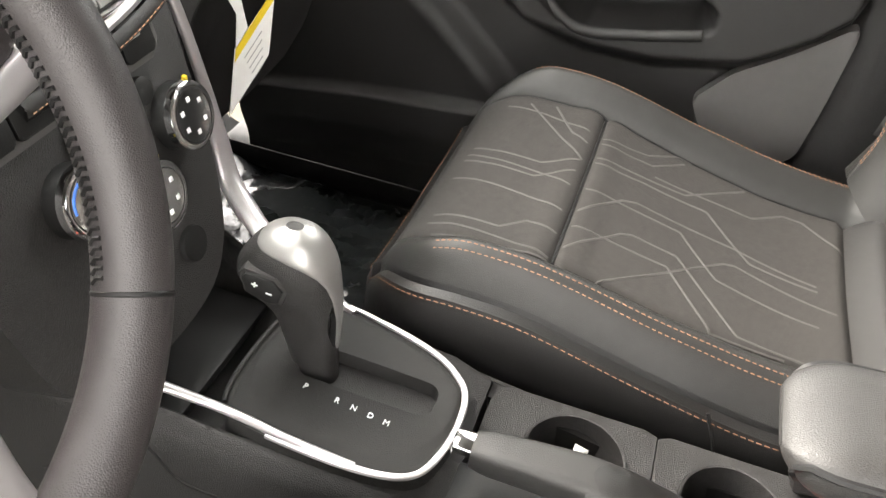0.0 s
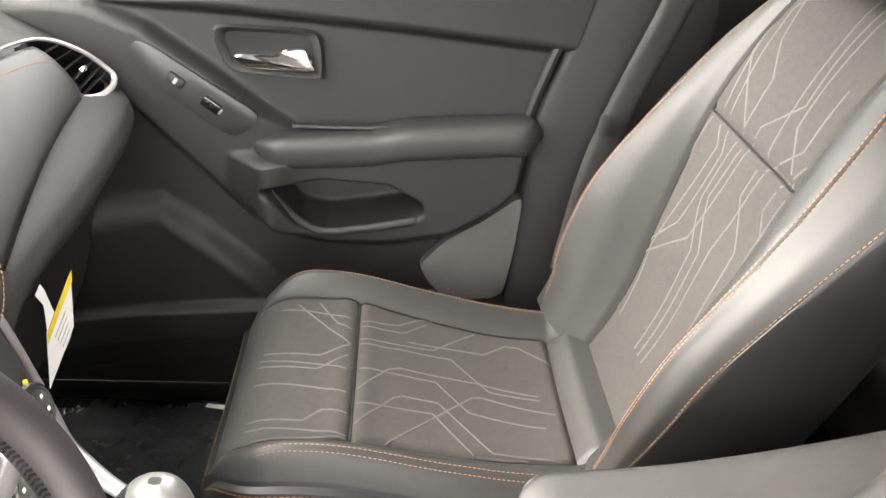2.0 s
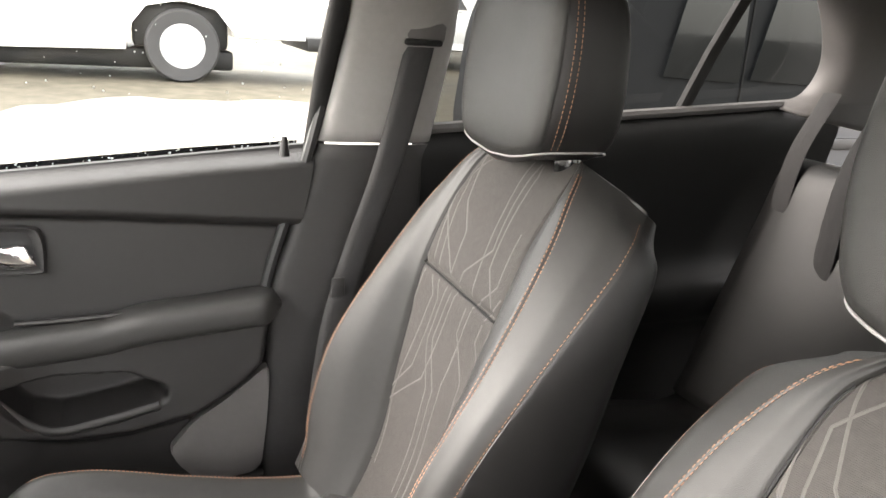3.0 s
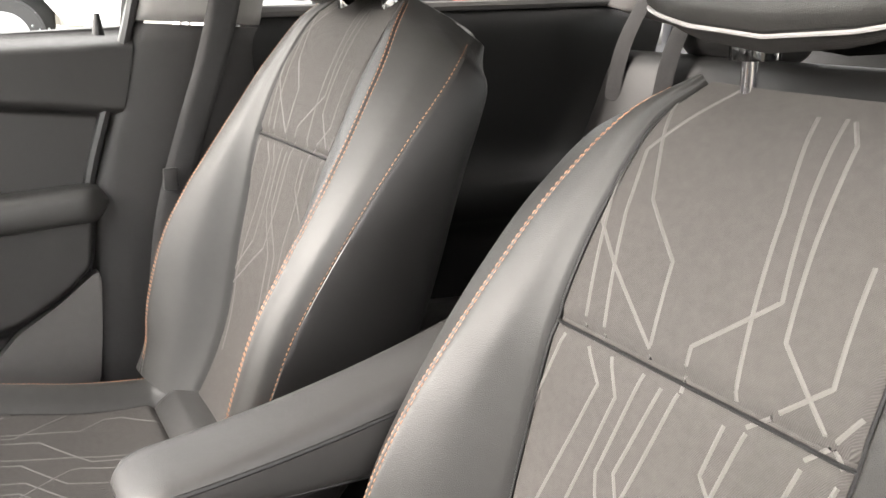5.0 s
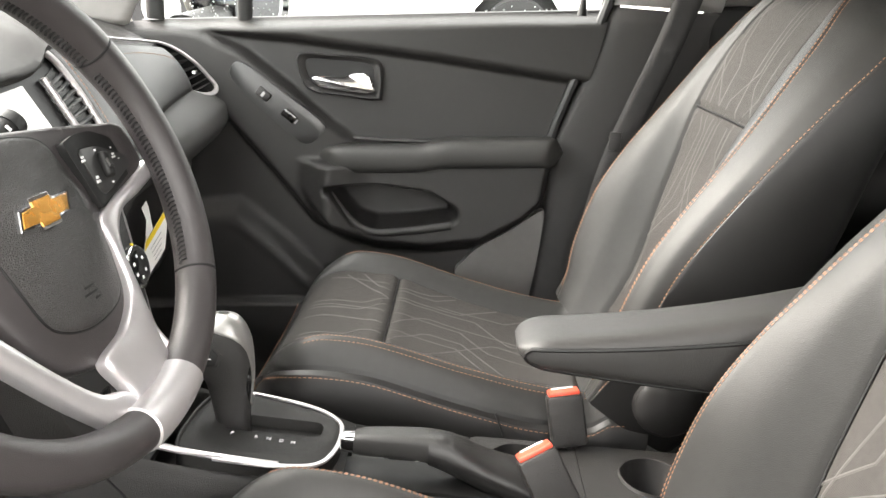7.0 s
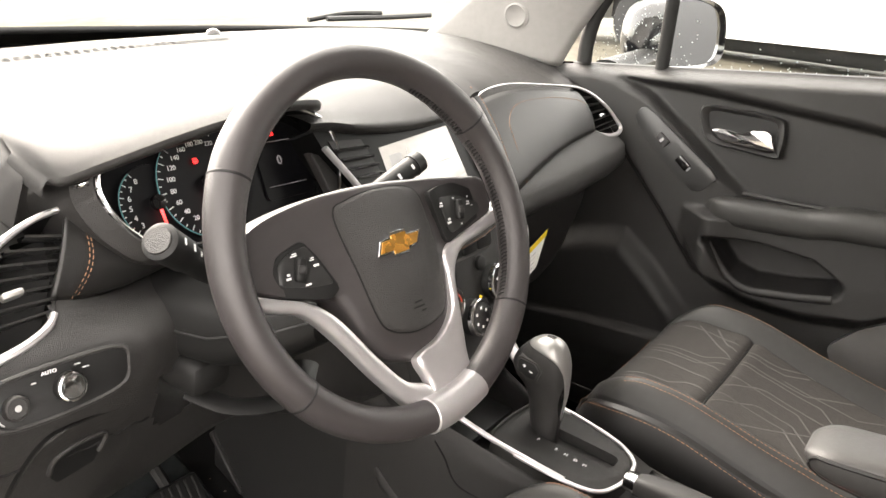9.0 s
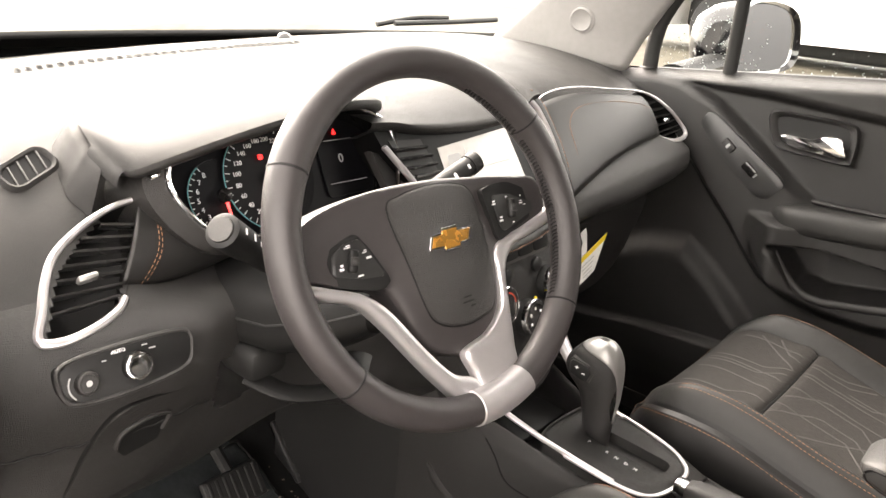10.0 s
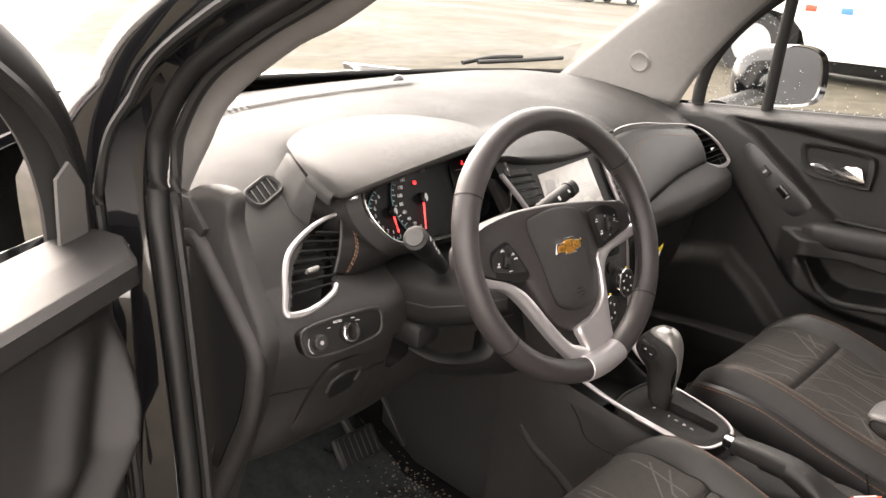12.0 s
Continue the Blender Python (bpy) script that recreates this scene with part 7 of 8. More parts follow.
for nm, x0, x1, lab in (("passenger", 0.15, 0.66, "black floor mat under crinkled clear plastic film"), ("driver", -0.66, -0.12, "dirty black floor mat under crinkled clear film")):
    mat_ob = thing("floor_mat", ((x0 + x1) / 2, 0.2, 0.36), lab, "floor mat", "floor mats")
    g = []
    for y in np.linspace(-0.10, 0.60, 70):
        zb = float(np.interp(y, [-0.1, 0.42, 0.60], [0.352, 0.354, 0.428]))
        g.append([(x, y, zb + 0.006 + 0.007 * noise.noise((x * 9, y * 9, 1.7)) + 0.004 * noise.noise((x * 31, y * 27, 5.0))) for x in np.linspace(x0, x1, 60)])
    part("film", sheet(np.array(g)), FILM, mat_ob, thick=0.002)
    if nm == "driver":
        flakes_v, flakes_f = [], []
        for _ in range(230):
            cx, cy = (rng.gauss(-0.13, 0.020), rng.gauss(0.385, 0.055)) if rng.random() < 0.55 else (rng.uniform(-0.42, -0.10), rng.uniform(0.28, 0.47))
            r = rng.uniform(0.0008, 0.0034)
            cz = float(np.interp(cy, [-0.1, 0.42, 0.60], [0.352, 0.354, 0.428])) + 0.010 + 0.007 * noise.noise((cx * 9, cy * 9, 1.7)) + 0.004 * noise.noise((cx * 31, cy * 27, 5.0))
            k0 = len(flakes_v)
            n_c = rng.randint(4, 6)
            flakes_v += [(cx + r * rng.uniform(0.6, 1.3) * math.cos(6.283 * j / n_c), cy + r * rng.uniform(0.6, 1.3) * math.sin(6.283 * j / n_c), cz) for j in range(n_c)] + [(cx, cy, cz + r * 0.5)]
            flakes_f += [(k0 + j, k0 + (j + 1) % n_c, k0 + n_c) for j in range(n_c)]
        part("dried_mud", (np.array(flakes_v), flakes_f), MUD, mat_ob, "crumbs of dried pale mud", smooth=False, kind="stuff")
    if nm == "passenger":
        # white fold stands in for a glint on the clear film
        part("film_edge", tube(spline([(0.63, 0.12, 0.372), (0.60, 0.06, 0.385), (0.55, 0.03, 0.372)], 14), 0.006, 6, r2=0.002), WHITE_CARD, mat_ob, "folded film edge, its glint painted white")

# ---- passenger door ----
pdoor = thing("passenger_door", (0.70, -0.05, 0.5), "dark grey moulded passenger door panel, closed", "car door")
DOOR_X = 0.695


def sill_top(y):
    return 1.094 + (0.363 - np.asarray(y)) * 0.0968


def door_x(y, z):
    """How far in the moulded panel stands at a place (y, z)."""
    x = DOOR_X + 0 * y
    zt = sill_top(y)
    zc = np.interp(y, [-0.47, -0.20, 0.06, 0.34], [1.046, 1.068, 1.082, 1.088])
    up = smoothstep(zc - 0.006, zc + 0.016, z)
    x = x - 0.022 * up + 0.035 * smoothstep(zt - 0.030, zt, z) ** 2
    x = x - 0.006 * np.exp(-((z - zc - 0.004) / 0.006) ** 2)
    # diagonal band from the dashboard down to the armrest
    band_hi = np.interp(y, [-0.10, -0.006, 0.075, 0.16, 0.24, 0.40], [0.88, 0.935, 0.998, 1.056, 1.085, 1.10])
    band_lo = np.interp(y, [-0.10, 0.02, 0.10, 0.20, 0.40], [0.69, 0.745, 0.835, 0.940, 1.06])
    band = smoothstep(band_lo - 0.012, band_lo + 0.020, z) * (1 - smoothstep(band_hi - 0.012, band_hi + 0.012, z)) * smoothstep(-0.10, 0.01, y)
    x = x - 0.034 * band
    # body below the armrest, with its curved lower edge
    body_lo = np.interp(y, [-0.46, -0.40, -0.30, -0.20, -0.10, -0.02, 0.04], [0.83, 0.775, 0.725, 0.706, 0.706, 0.735, 0.80])
    body_hi = np.interp(y, [-0.45, 0.0], [0.905, 0.868])
    body = smoothstep(body_lo - 0.016, body_lo + 0.022, z) * (1 - smoothstep(body_hi - 0.006, body_hi + 0.008, z)) * smoothstep(0.06, -0.02, y) * smoothstep(-0.452, -0.430, y)
    x = x - 0.046 * body
    # open pocket in it
    p_hi = np.interp(y, [-0.26, -0.20, -0.10, -0.015], [0.795, 0.826, 0.832, 0.826])
    p_lo = np.interp(y, [-0.26, -0.18, -0.10, -0.06, -0.015], [0.775, 0.757, 0.744, 0.757, 0.815])
    pocket = smoothstep(p_lo - 0.008, p_lo + 0.012, z) * (1 - smoothstep(p_hi - 0.010, p_hi + 0.004, z)) * smoothstep(0.0, -0.02, y) * smoothstep(-0.262, -0.235, y)
    x = x + 0.084 * pocket
    # lower front: speaker bulge with a diagonal crest, then the map pocket
    crest = np.interp(y, [-0.10, 0.0, 0.10, 0.17, 0.25, 0.40], [0.54, 0.622, 0.715, 0.765, 0.755, 0.70])
    x = x - 0.030 * smoothstep(crest + 0.022, crest - 0.045, z) * smoothstep(-0.14, -0.04, y)
    x = x - 0.008 * np.exp(-((z - crest + 0.016) / 0.020) ** 2) * smoothstep(-0.05, 0.03, y) * smoothstep(0.30, 0.18, y)
    low = np.interp(y, [-0.45, 0.0, 0.22, 0.40], [0.60, 0.588, 0.570, 0.545])
    x = x - 0.022 * smoothstep(low + 0.006, low - 0.008, z)
    x = x + 0.018 * smoothstep(low - 0.05, low - 0.13, z)
    return x


DY, DZN = np.linspace(0.44, -0.462, 230), 230
dg = []
for y in DY:
    zz = np.linspace(0.40, float(sill_top(y)), DZN)
    lean = 0.09 * smoothstep(1.2, 0.5, zz)
    yy = y + lean * smoothstep(-0.30, -0.46, y) * 0.55 - 0.035 * smoothstep(0.9, 1.2, zz) * smoothstep(-0.30, -0.46, y)
    dg.append(np.c_[door_x(np.full(DZN, y), zz), yy, zz])
panel = part("panel", sheet(np.array(dg)), DOOR_PLASTIC, pdoor, "grained dark grey moulded panel", sharp=80)
back_g = np.array(dg)
back_g[:, :, 0] = 0.80
part("outer_skin", sheet(back_g[::6, ::6]), BODY_BLACK, pdoor, "black outer skin")
lip_y = np.linspace(-0.012, -0.255, 30)
lip_z = np.interp(lip_y, [-0.26, -0.18, -0.10, -0.06, -0.015], [0.775, 0.757, 0.744, 0.757, 0.815])
lip_p = spline(np.c_[np.full(30, DOOR_X - 0.046), lip_y, lip_z - 0.006][::4], 40)
part("pocket_lip", tube(lip_p, 0.008, 10, up=(1, 0, 0), r2=0.006), DOOR_PLASTIC, pdoor, "rounded lip of the pocket")
# padded armrest
arm_rows = []
for f in np.linspace(0, 1, 40):
    y = 0.020 - 0.462 * f
    zc = 0.873 + 0.040 * f + 0.010 * smoothstep(0.40, 0.55, f) * 1.0
    h = 0.027 * (1 - 0.35 * smoothstep(0.12, 0.0, f)) * (1 - 0.8 * smoothstep(0.965, 1.0, f))
    w = (0.036 + 0.034 * smoothstep(0.0, 0.10, f) + 0.008 * smoothstep(0.4, 0.55, f)) * (1 - 0.5 * smoothstep(0.93, 1.0, f))
    zc = zc - 0.004 * smoothstep(0.9, 1.0, f)
    arm_rows.append([(DOOR_X - 0.004 - w * (0.5 + 0.5 * math.copysign(abs(math.cos(a)) ** 0.5, math.cos(a))) + 0.010, y, zc + h * math.copysign(abs(math.sin(a)) ** 0.7, math.sin(a))) for a in np.linspace(0, 2 * math.pi, 32, endpoint=False)])
arest = part("armrest", sheet(np.array(arm_rows), wrap_v=True, cap=True), LEATHER, pdoor, "padded leatherette armrest")
part("seam", tube(np.array([r[24] + np.array((-0.012, 0, -0.001)) for r in np.array(arm_rows)[3:38]]), 0.0012, 6), LEATHER_DARK_SHADED, arest, "dark seam")
# grip bowl in front of the armrest
part("grip_lip", tube(spline([(0.672, -0.05, 0.915), (0.668, -0.12, 0.917), (0.668, -0.20, 0.921), (0.676, -0.24, 0.925)], 20), 0.006, 8, r2=0.004), PLASTIC, pdoor)
# inner release handle
HO = Vector((0.690, -0.020, 1.027))
HU, HV = Vector((0, -1, 0.02)).normalized(), Vector((0, 0.02, 1)).normalized()
hz_out = spline([(-0.080, 0.034), (-0.02, 0.037), (0.055, 0.034), (0.076, 0.020), (0.078, -0.030), (0.068, -0.042), (0.0, -0.038), (-0.055, -0.032), (-0.074, -0.010)], 60, True)
hb_o = [HO + HU * a + HV * b + Vector((-0.004, 0, 0)) for a, b in hz_out]
hb_m = [HO + HU * a * 0.95 + HV * b * 0.92 + Vector((-0.011, 0, 0)) for a, b in hz_out]
hb_i = [HO + HU * a * 0.80 + HV * b * 0.74 + Vector((-0.006, 0, 0)) for a, b in hz_out]
hb_d = [HO + HU * a * 0.76 + HV * b * 0.68 + Vector((0.004, 0, 0)) for a, b in hz_out]
bez = part("handle_bezel", sheet(np.array([hb_o, hb_m, hb_i, hb_d]), wrap_v=True), PLASTIC, pdoor, "rounded handle surround", sharp=60)
part("handle_recess", plate([(a * 0.80, b * 0.74) for a, b in hz_out][::1], HO + Vector((-0.0045, 0, 0)), HU, HV, 0.002), PLASTIC_DEEP, bez, "black recess")
lev = spline([(-0.050, -0.004), (0.010, -0.004), (0.020, 0.004), (0.050, 0.006), (0.058, -0.012), (0.062, -0.028), (0.0, -0.026), (-0.042, -0.020)], 44, True)
part("door_handle", plate([tuple(p) for p in lev], HO + Vector((-0.015, 0, 0)), HU, HV, 0.010, 0.004), CHROME, pdoor, "chrome release lever")
# window and lock switches on the diagonal band
SW_U = Vector((0.0, -0.80, -0.60)).normalized()
SW_N = Vector((-1.0, 0.0, 0.0))
SW_V = SW_N.cross(SW_U)
swo = Vector((0.6585, 0.092, 0.967))
swp = part("switch_plate", plate([tuple(p) for p in spline([(-0.105, 0.0), (-0.090, 0.020), (0.0, 0.026), (0.085, 0.030), (0.095, 0.010), (0.080, -0.024), (0.0, -0.026), (-0.085, -0.020)], 40, True)], swo, SW_U, SW_V, 0.012, 0.002), POD_FACE, pdoor, "dark switch plate")
part("lock_switch", box(swo - SW_U * 0.030 + SW_N * 0.003, (0.026, 0.016, 0.008), 0.002, basis((0, 0, 0), SW_U, SW_V)), PLASTIC, swp)
part("symbol", box(swo - SW_U * 0.030 + SW_N * 0.0074, (0.005, 0.010, 0.0006), 0.0002, basis((0, 0, 0), SW_U, SW_V)), GREY_INK, swp)
part("window_switch", box(swo + SW_U * 0.030 + SW_N * 0.003, (0.030, 0.016, 0.010), 0.003, basis((0, 0, 0), SW_U, SW_V)), PIANO, swp)
part("symbol", box(swo + SW_U * 0.046 + SW_N * 0.0045, (0.004, 0.009, 0.002), 0.0002, basis((0, 0, 0), SW_U, SW_V)), GREY_INK, swp)
# grey lower piece behind the pocket
kick = crisp([(-0.275, 0.640), (-0.258, 0.672), (-0.300, 0.722), (-0.360, 0.762), (-0.424, 0.815), (-0.418, 0.700), (-0.408, 0.610), (-0.310, 0.600)])
part("grey_insert", plate([(-a, b) for a, b in kick], (0.662, 0, 0), (0, -1, 0), (0, 0, 1), 0.02, 0.004), GREY_KICK, pdoor, "lighter grey lower insert")
part("lock_pin", tube(np.array([(0.676, -0.447, 1.165), (0.676, -0.447, 1.185), (0.676, -0.447, 1.196)]), [0.009, 0.006, 0.004], 12, up=(1, 0, 0)), PLASTIC_DEEP, pdoor, "black lock pin")
# glass and frame
glass_rows = [[(0.735 - 0.085 * f, y, float(sill_top(y)) - 0.03 + f * 0.42) for y in np.linspace(0.34, -0.55, 20)] for f in np.linspace(0, 1, 8)]
wg = part("window_glass", sheet(np.array(glass_rows)), GLASS, pdoor, "clear side window with water drops")
wg.visible_shadow = False
part("belt_seal", tube(np.array([(0.722, y, float(sill_top(y)) - 0.004) for y in np.linspace(0.36, -0.50, 20)]), 0.007, 8), RUBBER, pdoor, "black window seal")
part("quarter_bar", tube(np.array([(0.712, 0.165, 1.10), (0.700, 0.163, 1.25), (0.672, 0.150, 1.37), (0.650, 0.10, 1.46)]), 0.014, 10, r2=0.008, up=(1, 0, 0)), PLASTIC_DEEP, pdoor, "black bar behind the quarter window")
fr_path = spline([(0.705, 0.330, 1.10), (0.703, 0.328, 1.15), (0.696, 0.310, 1.21), (0.684, 0.255, 1.29), (0.668, 0.16, 1.375), (0.645, 0.02, 1.46), (0.625, -0.20, 1.515), (0.620, -0.45, 1.515), (0.632, -0.52, 1.45), (0.668, -0.508, 1.30), (0.700, -0.498, 1.17)], 60)
part("window_frame", tube(fr_path, 0.017, 10, up=(1, 0, 0), r2=0.010), PLASTIC_DEEP, pdoor, "black window frame")
drops = []
for _ in range(420):
    y = random.uniform(0.17, 0.32) if random.random() < 0.6 else random.uniform(-0.5, 0.16)
    f = random.random() ** (1.0 if y > 0.16 else 3.0) * (0.5 if y > 0.16 else 0.8) + 0.08
    r = random.uniform(0.0006, 0.0019)
    drops.append(lathe([(r, 0.0), (r * 0.6, r * 0.5), (r * 0.1, r * 0.6)], (0.7365 - 0.085 * f, y, float(sill_top(y)) - 0.03 + f * 0.42), (1, 0, 0.2), 6))
part("water_drops", join(*drops), WATER, wg, "water drops on the glass", kind="stuff")

# exterior mirror on that side
emir = thing("wing_mirror", (1.0, 0.28, 1.08), "black wing mirror reflecting the car park", "wing mirror")
mo = Vector((1.075, 0.245, 1.160))
MU = Vector((0.955, -0.285, 0)).normalized()
MV = Vector((-0.02, 0.05, 1)).normalized()
MB = MU.cross(MV) * -1
shape = spline([(-0.098, -0.068), (-0.098, 0.010), (-0.078, 0.066), (-0.020, 0.086), (0.070, 0.078), (0.118, 0.050), (0.134, -0.010), (0.122, -0.056), (0.060, -0.074), (-0.060, -0.076)], 60, True)
mc = []
for f in (0.0, 0.06, 0.2, 0.4, 0.6, 0.8, 0.93, 1.0):
    e = 1.0 - 0.10 * f if f < 0.5 else math.sqrt(max(0.02, 1 - f ** 2.4)) * 1.05
    mc.append([mo + MU * (a * min(e, 1) - 0.075 * f) + MV * (b * min(e, 1)) + MB * (0.135 * f - 0.012) for a, b in shape])
inner_lip = [mo + MU * a * 0.94 + MV * b * 0.92 + MB * 0.004 for a, b in shape]
part("housing", sheet(np.array([inner_lip] + mc), wrap_v=True), BODY_BLACK, emir, "glossy black housing")
part("mirror_glass", plate([(a * 0.94, b * 0.92) for a, b in shape], mo + MB * 0.001, MU, MV, 0.003), MIRROR, emir, "mirror glass")
part("foot", tube(spline([(0.98, 0.300, 1.105), (0.86, 0.295, 1.098), (0.735, 0.29, 1.09)], 12), 0.034, 12, r2=0.020), PLASTIC_DEEP, emir)

# ---- pillars ----


def pillar(name, label, sx, lx, roll):
    """An A pillar's inner trim: strips between its windscreen edge and its door edge, from the foot to the roof."""
    p = thing(name, (sx * 0.68, 0.5, 1.12), label, "pillar trim", "front pillars")
    inner = spline([(0.640, 0.700, 1.110), (0.636, 0.600, 1.195), (0.622, 0.455, 1.315), (0.595, 0.280, 1.425), (0.565, 0.120, 1.510)], 30)
    outer = spline([(0.690, 0.375, 1.085), (0.690, 0.335, 1.170), (0.680, 0.255, 1.285), (0.648, 0.120, 1.420), (0.610, -0.02, 1.520)], 30)
    rows = []
    for g in np.linspace(0, 1, 14):
        bulge = np.outer(np.full(30, 0.020 * math.sin(math.pi * g) ** 0.8), (-0.8, -0.55, 0.0))
        rows.append(inner * (1 - g) + outer * g + bulge)
    R = np.array(rows)
    R[:, :, 0] = (R[:, :, 0] - lx) * sx if sx > 0 else -(R[:, :, 0] - lx)
    R[:, :, 2] += roll
    part("trim", sheet(R), GREY_TRIM, p, thick=0.006)
    return p, R


pr, PRR = pillar("front_pillar_trim", "light grey front pillar trim with a round tweeter grille", 1, 0.0, 0.0)
tw_n = Vector((-0.82, -0.52, 0.20)).normalized()
tw_g, tw_k = min(((g, k) for g in range(1, 13) for k in range(1, 29)), key=lambda q: float(np.linalg.norm(PRR[q[0], q[1]] - np.array((0.628, 0.458, 1.180)))))
tw_n = Vector(np.cross(PRR[tw_g + 1, tw_k] - PRR[tw_g - 1, tw_k], PRR[tw_g, tw_k + 1] - PRR[tw_g, tw_k - 1])).normalized()
tw_n = tw_n if tw_n.x < 0 else -tw_n
tw_o = Vector(PRR[tw_g, tw_k]) + tw_n * 0.005
tw = part("tweeter_grille", lathe([(0.026, -0.006), (0.0255, 0.003), (0.022, 0.005), (0.019, 0.003), (0.0005, 0.0035)], tw_o, tw_n, 32), GREY_TRIM, pr, "round tweeter grille")
part("ring", lathe([(0.0295, -0.004), (0.029, 0.002), (0.026, 0.0022)], tw_o, tw_n, 32), GREY_TRIM, tw)
pl = thing("front_pillar_trim", (-0.66, 0.36, 1.06), "light grey front pillar trim by the driver's door", "pillar trim", "front pillars")
pl_out = spline([(-0.672, 0.336, 1.060), (-0.672, 0.327, 1.084), (-0.671, 0.323, 1.123), (-0.668, 0.315, 1.162), (-0.659, 0.269, 1.222), (-0.645, 0.176, 1.278), (-0.634, 0.123, 1.311), (-0.605, -0.06, 1.42)], 40)
pl_in = spline([(-0.632, 0.388, 1.045), (-0.630, 0.373, 1.066), (-0.628, 0.324, 1.129), (-0.624, 0.288, 1.181), (-0.616, 0.243, 1.220), (-0.606, 0.181, 1.264), (-0.592, 0.114, 1.300), (-0.570, -0.03, 1.40)], 40)
pl_rows = []
for g in np.linspace(0, 1, 10):
    pl_rows.append(pl_out * (1 - g) + pl_in * g + np.outer(np.full(40, 0.010 * math.sin(math.pi * g) ** 0.7), (0.5, -0.8, -0.2)))
pl_rows.append(pl_in + np.array((-0.012, 0.045, 0.012)))
part("trim", sheet(np.array(pl_rows)), GREY_TRIM, pl, thick=0.004)

# centre pillar, belt and rear side
bp = thing("centre_pillar", (0.68, -0.60, 0.9), "centre pillar with light grey upper and dark lower trim", "pillar trim")
def pillar_strip(z0, z1, n):
    rows = []
    for z in np.linspace(z0, z1, n):
        y0 = float(np.interp(z, [0.40, 0.63, 0.93, 1.05, 1.18, 1.36, 1.52], [-0.395, -0.405, -0.420, -0.458, -0.496, -0.532, -0.545]))
        y1 = y0 - float(np.interp(z, [0.4, 1.0, 1.18, 1.5], [0.30, 0.24, 0.205, 0.175]))
        x0 = float(np.interp(z, [0.4, 1.1, 1.2, 1.5], [0.70, 0.695, 0.69, 0.625]))
        rows.append([(x0 + 0.015, y0, z), (x0 - 0.010, y0 - 0.006, z), (x0 - 0.022, y0 - 0.03, z), (x0 - 0.028, (y0 + y1) / 2, z), (x0 - 0.020, y1 + 0.02, z), (x0 + 0.015, y1, z)])
    return sheet(np.array([spline(r, 30) for r in rows]))
part("lower_trim", pillar_strip(0.40, 1.185, 30), PLASTIC, bp, "dark lower pillar trim", thick=0.004)
part("upper_trim", pillar_strip(1.189, 1.53, 18), GREY_TRIM, bp, "light grey upper pillar trim", thick=0.004)
part("door_seal", tube(spline([(0.690, -0.388, 0.45), (0.688, -0.398, 0.65), (0.688, -0.412, 0.90), (0.686, -0.452, 1.06), (0.684, -0.490, 1.18), (0.668, -0.525, 1.35), (0.625, -0.540, 1.51)], 40), 0.009, 8), RUBBER, bp, "black door seal")
belt = thing("seat_belt", (0.64, -0.60, 1.1), "black seat belt hanging from its grey loop on the pillar", "seat belt")
bpath = spline([(0.630, -0.648, 1.345), (0.636, -0.630, 1.25), (0.640, -0.604, 1.14), (0.640, -0.568, 1.03), (0.634, -0.542, 0.95), (0.625, -0.52, 0.86), (0.62, -0.50, 0.70)], 50)
part("webbing", sheet(np.array([bpath + np.array((0.004, 0.024, 0)), bpath + np.array((-0.001, 0.012, 0)), bpath, bpath + np.array((-0.001, -0.012, 0)), bpath + np.array((0.004, -0.024, 0))])), WEB, belt, thick=0.0015)
part("loop_cover", box((0.640, -0.655, 1.372), (0.030, 0.075, 0.045), 0.012, Euler((0.1, 0, 0)).to_matrix().to_4x4()), GREY_KICK, belt, "grey belt loop cover")
part("loop_slot", box((0.626, -0.652, 1.352), (0.012, 0.062, 0.010), 0.004), PLASTIC_DEEP, belt)
part("tongue", box((0.628, -0.528, 0.955), (0.006, 0.022, 0.034), 0.002), PLASTIC, belt, "steel belt tongue")
# rear door, glass and quarter
rd = thing("rear_door", (0.68, -1.1, 0.9), "rear door panel below the rear side window, coloured as shaded", "car door")
rr = []
for y in np.linspace(-0.66, -1.62, 30):
    zt = 1.228 - (y + 1.0) * 0.075
    rr.append([(0.735, y, zt + 0.004), (0.705, y, zt + 0.002), (0.680, y, zt - 0.012), (0.672, y, zt - 0.05), (0.690, y, zt - 0.16), (0.690, y, 0.95), (0.640, y, 0.90), (0.640, y, 0.84), (0.69, y, 0.75), (0.69, y, 0.42)])
# near-black, unlike the front door: rear cabin shade put into the colour
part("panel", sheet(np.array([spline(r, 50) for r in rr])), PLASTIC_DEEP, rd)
part("belt_edge", tube(np.array([(0.690, y, 1.232 - (y + 1.0) * 0.075) for y in np.linspace(-0.68, -1.50, 14)]), 0.010, 8), GREY_KICK, rd, "grey ledge below the glass")
rg = part("window_glass", sheet(np.array([[(0.735 - 0.09 * f, y, 1.20 - (y + 1.0) * 0.075 + 0.34 * f) for y in np.linspace(-0.66, -1.60, 14)] for f in np.linspace(0, 1, 6)])), TINTED, rd, "clear rear side window")
rg.visible_shadow = False
part("divider", tube(np.array([(0.70, -1.222, 1.245), (0.685, -1.262, 1.36), (0.66, -1.300, 1.47)]), 0.016, 8, r2=0.010, up=(1, 0, 0)), PLASTIC_DEEP, rd, "black window divider")
cp_t = thing("rear_pillar_trim", (0.66, -1.6, 1.3), "grey rear pillar trim round the quarter window", "pillar trim")
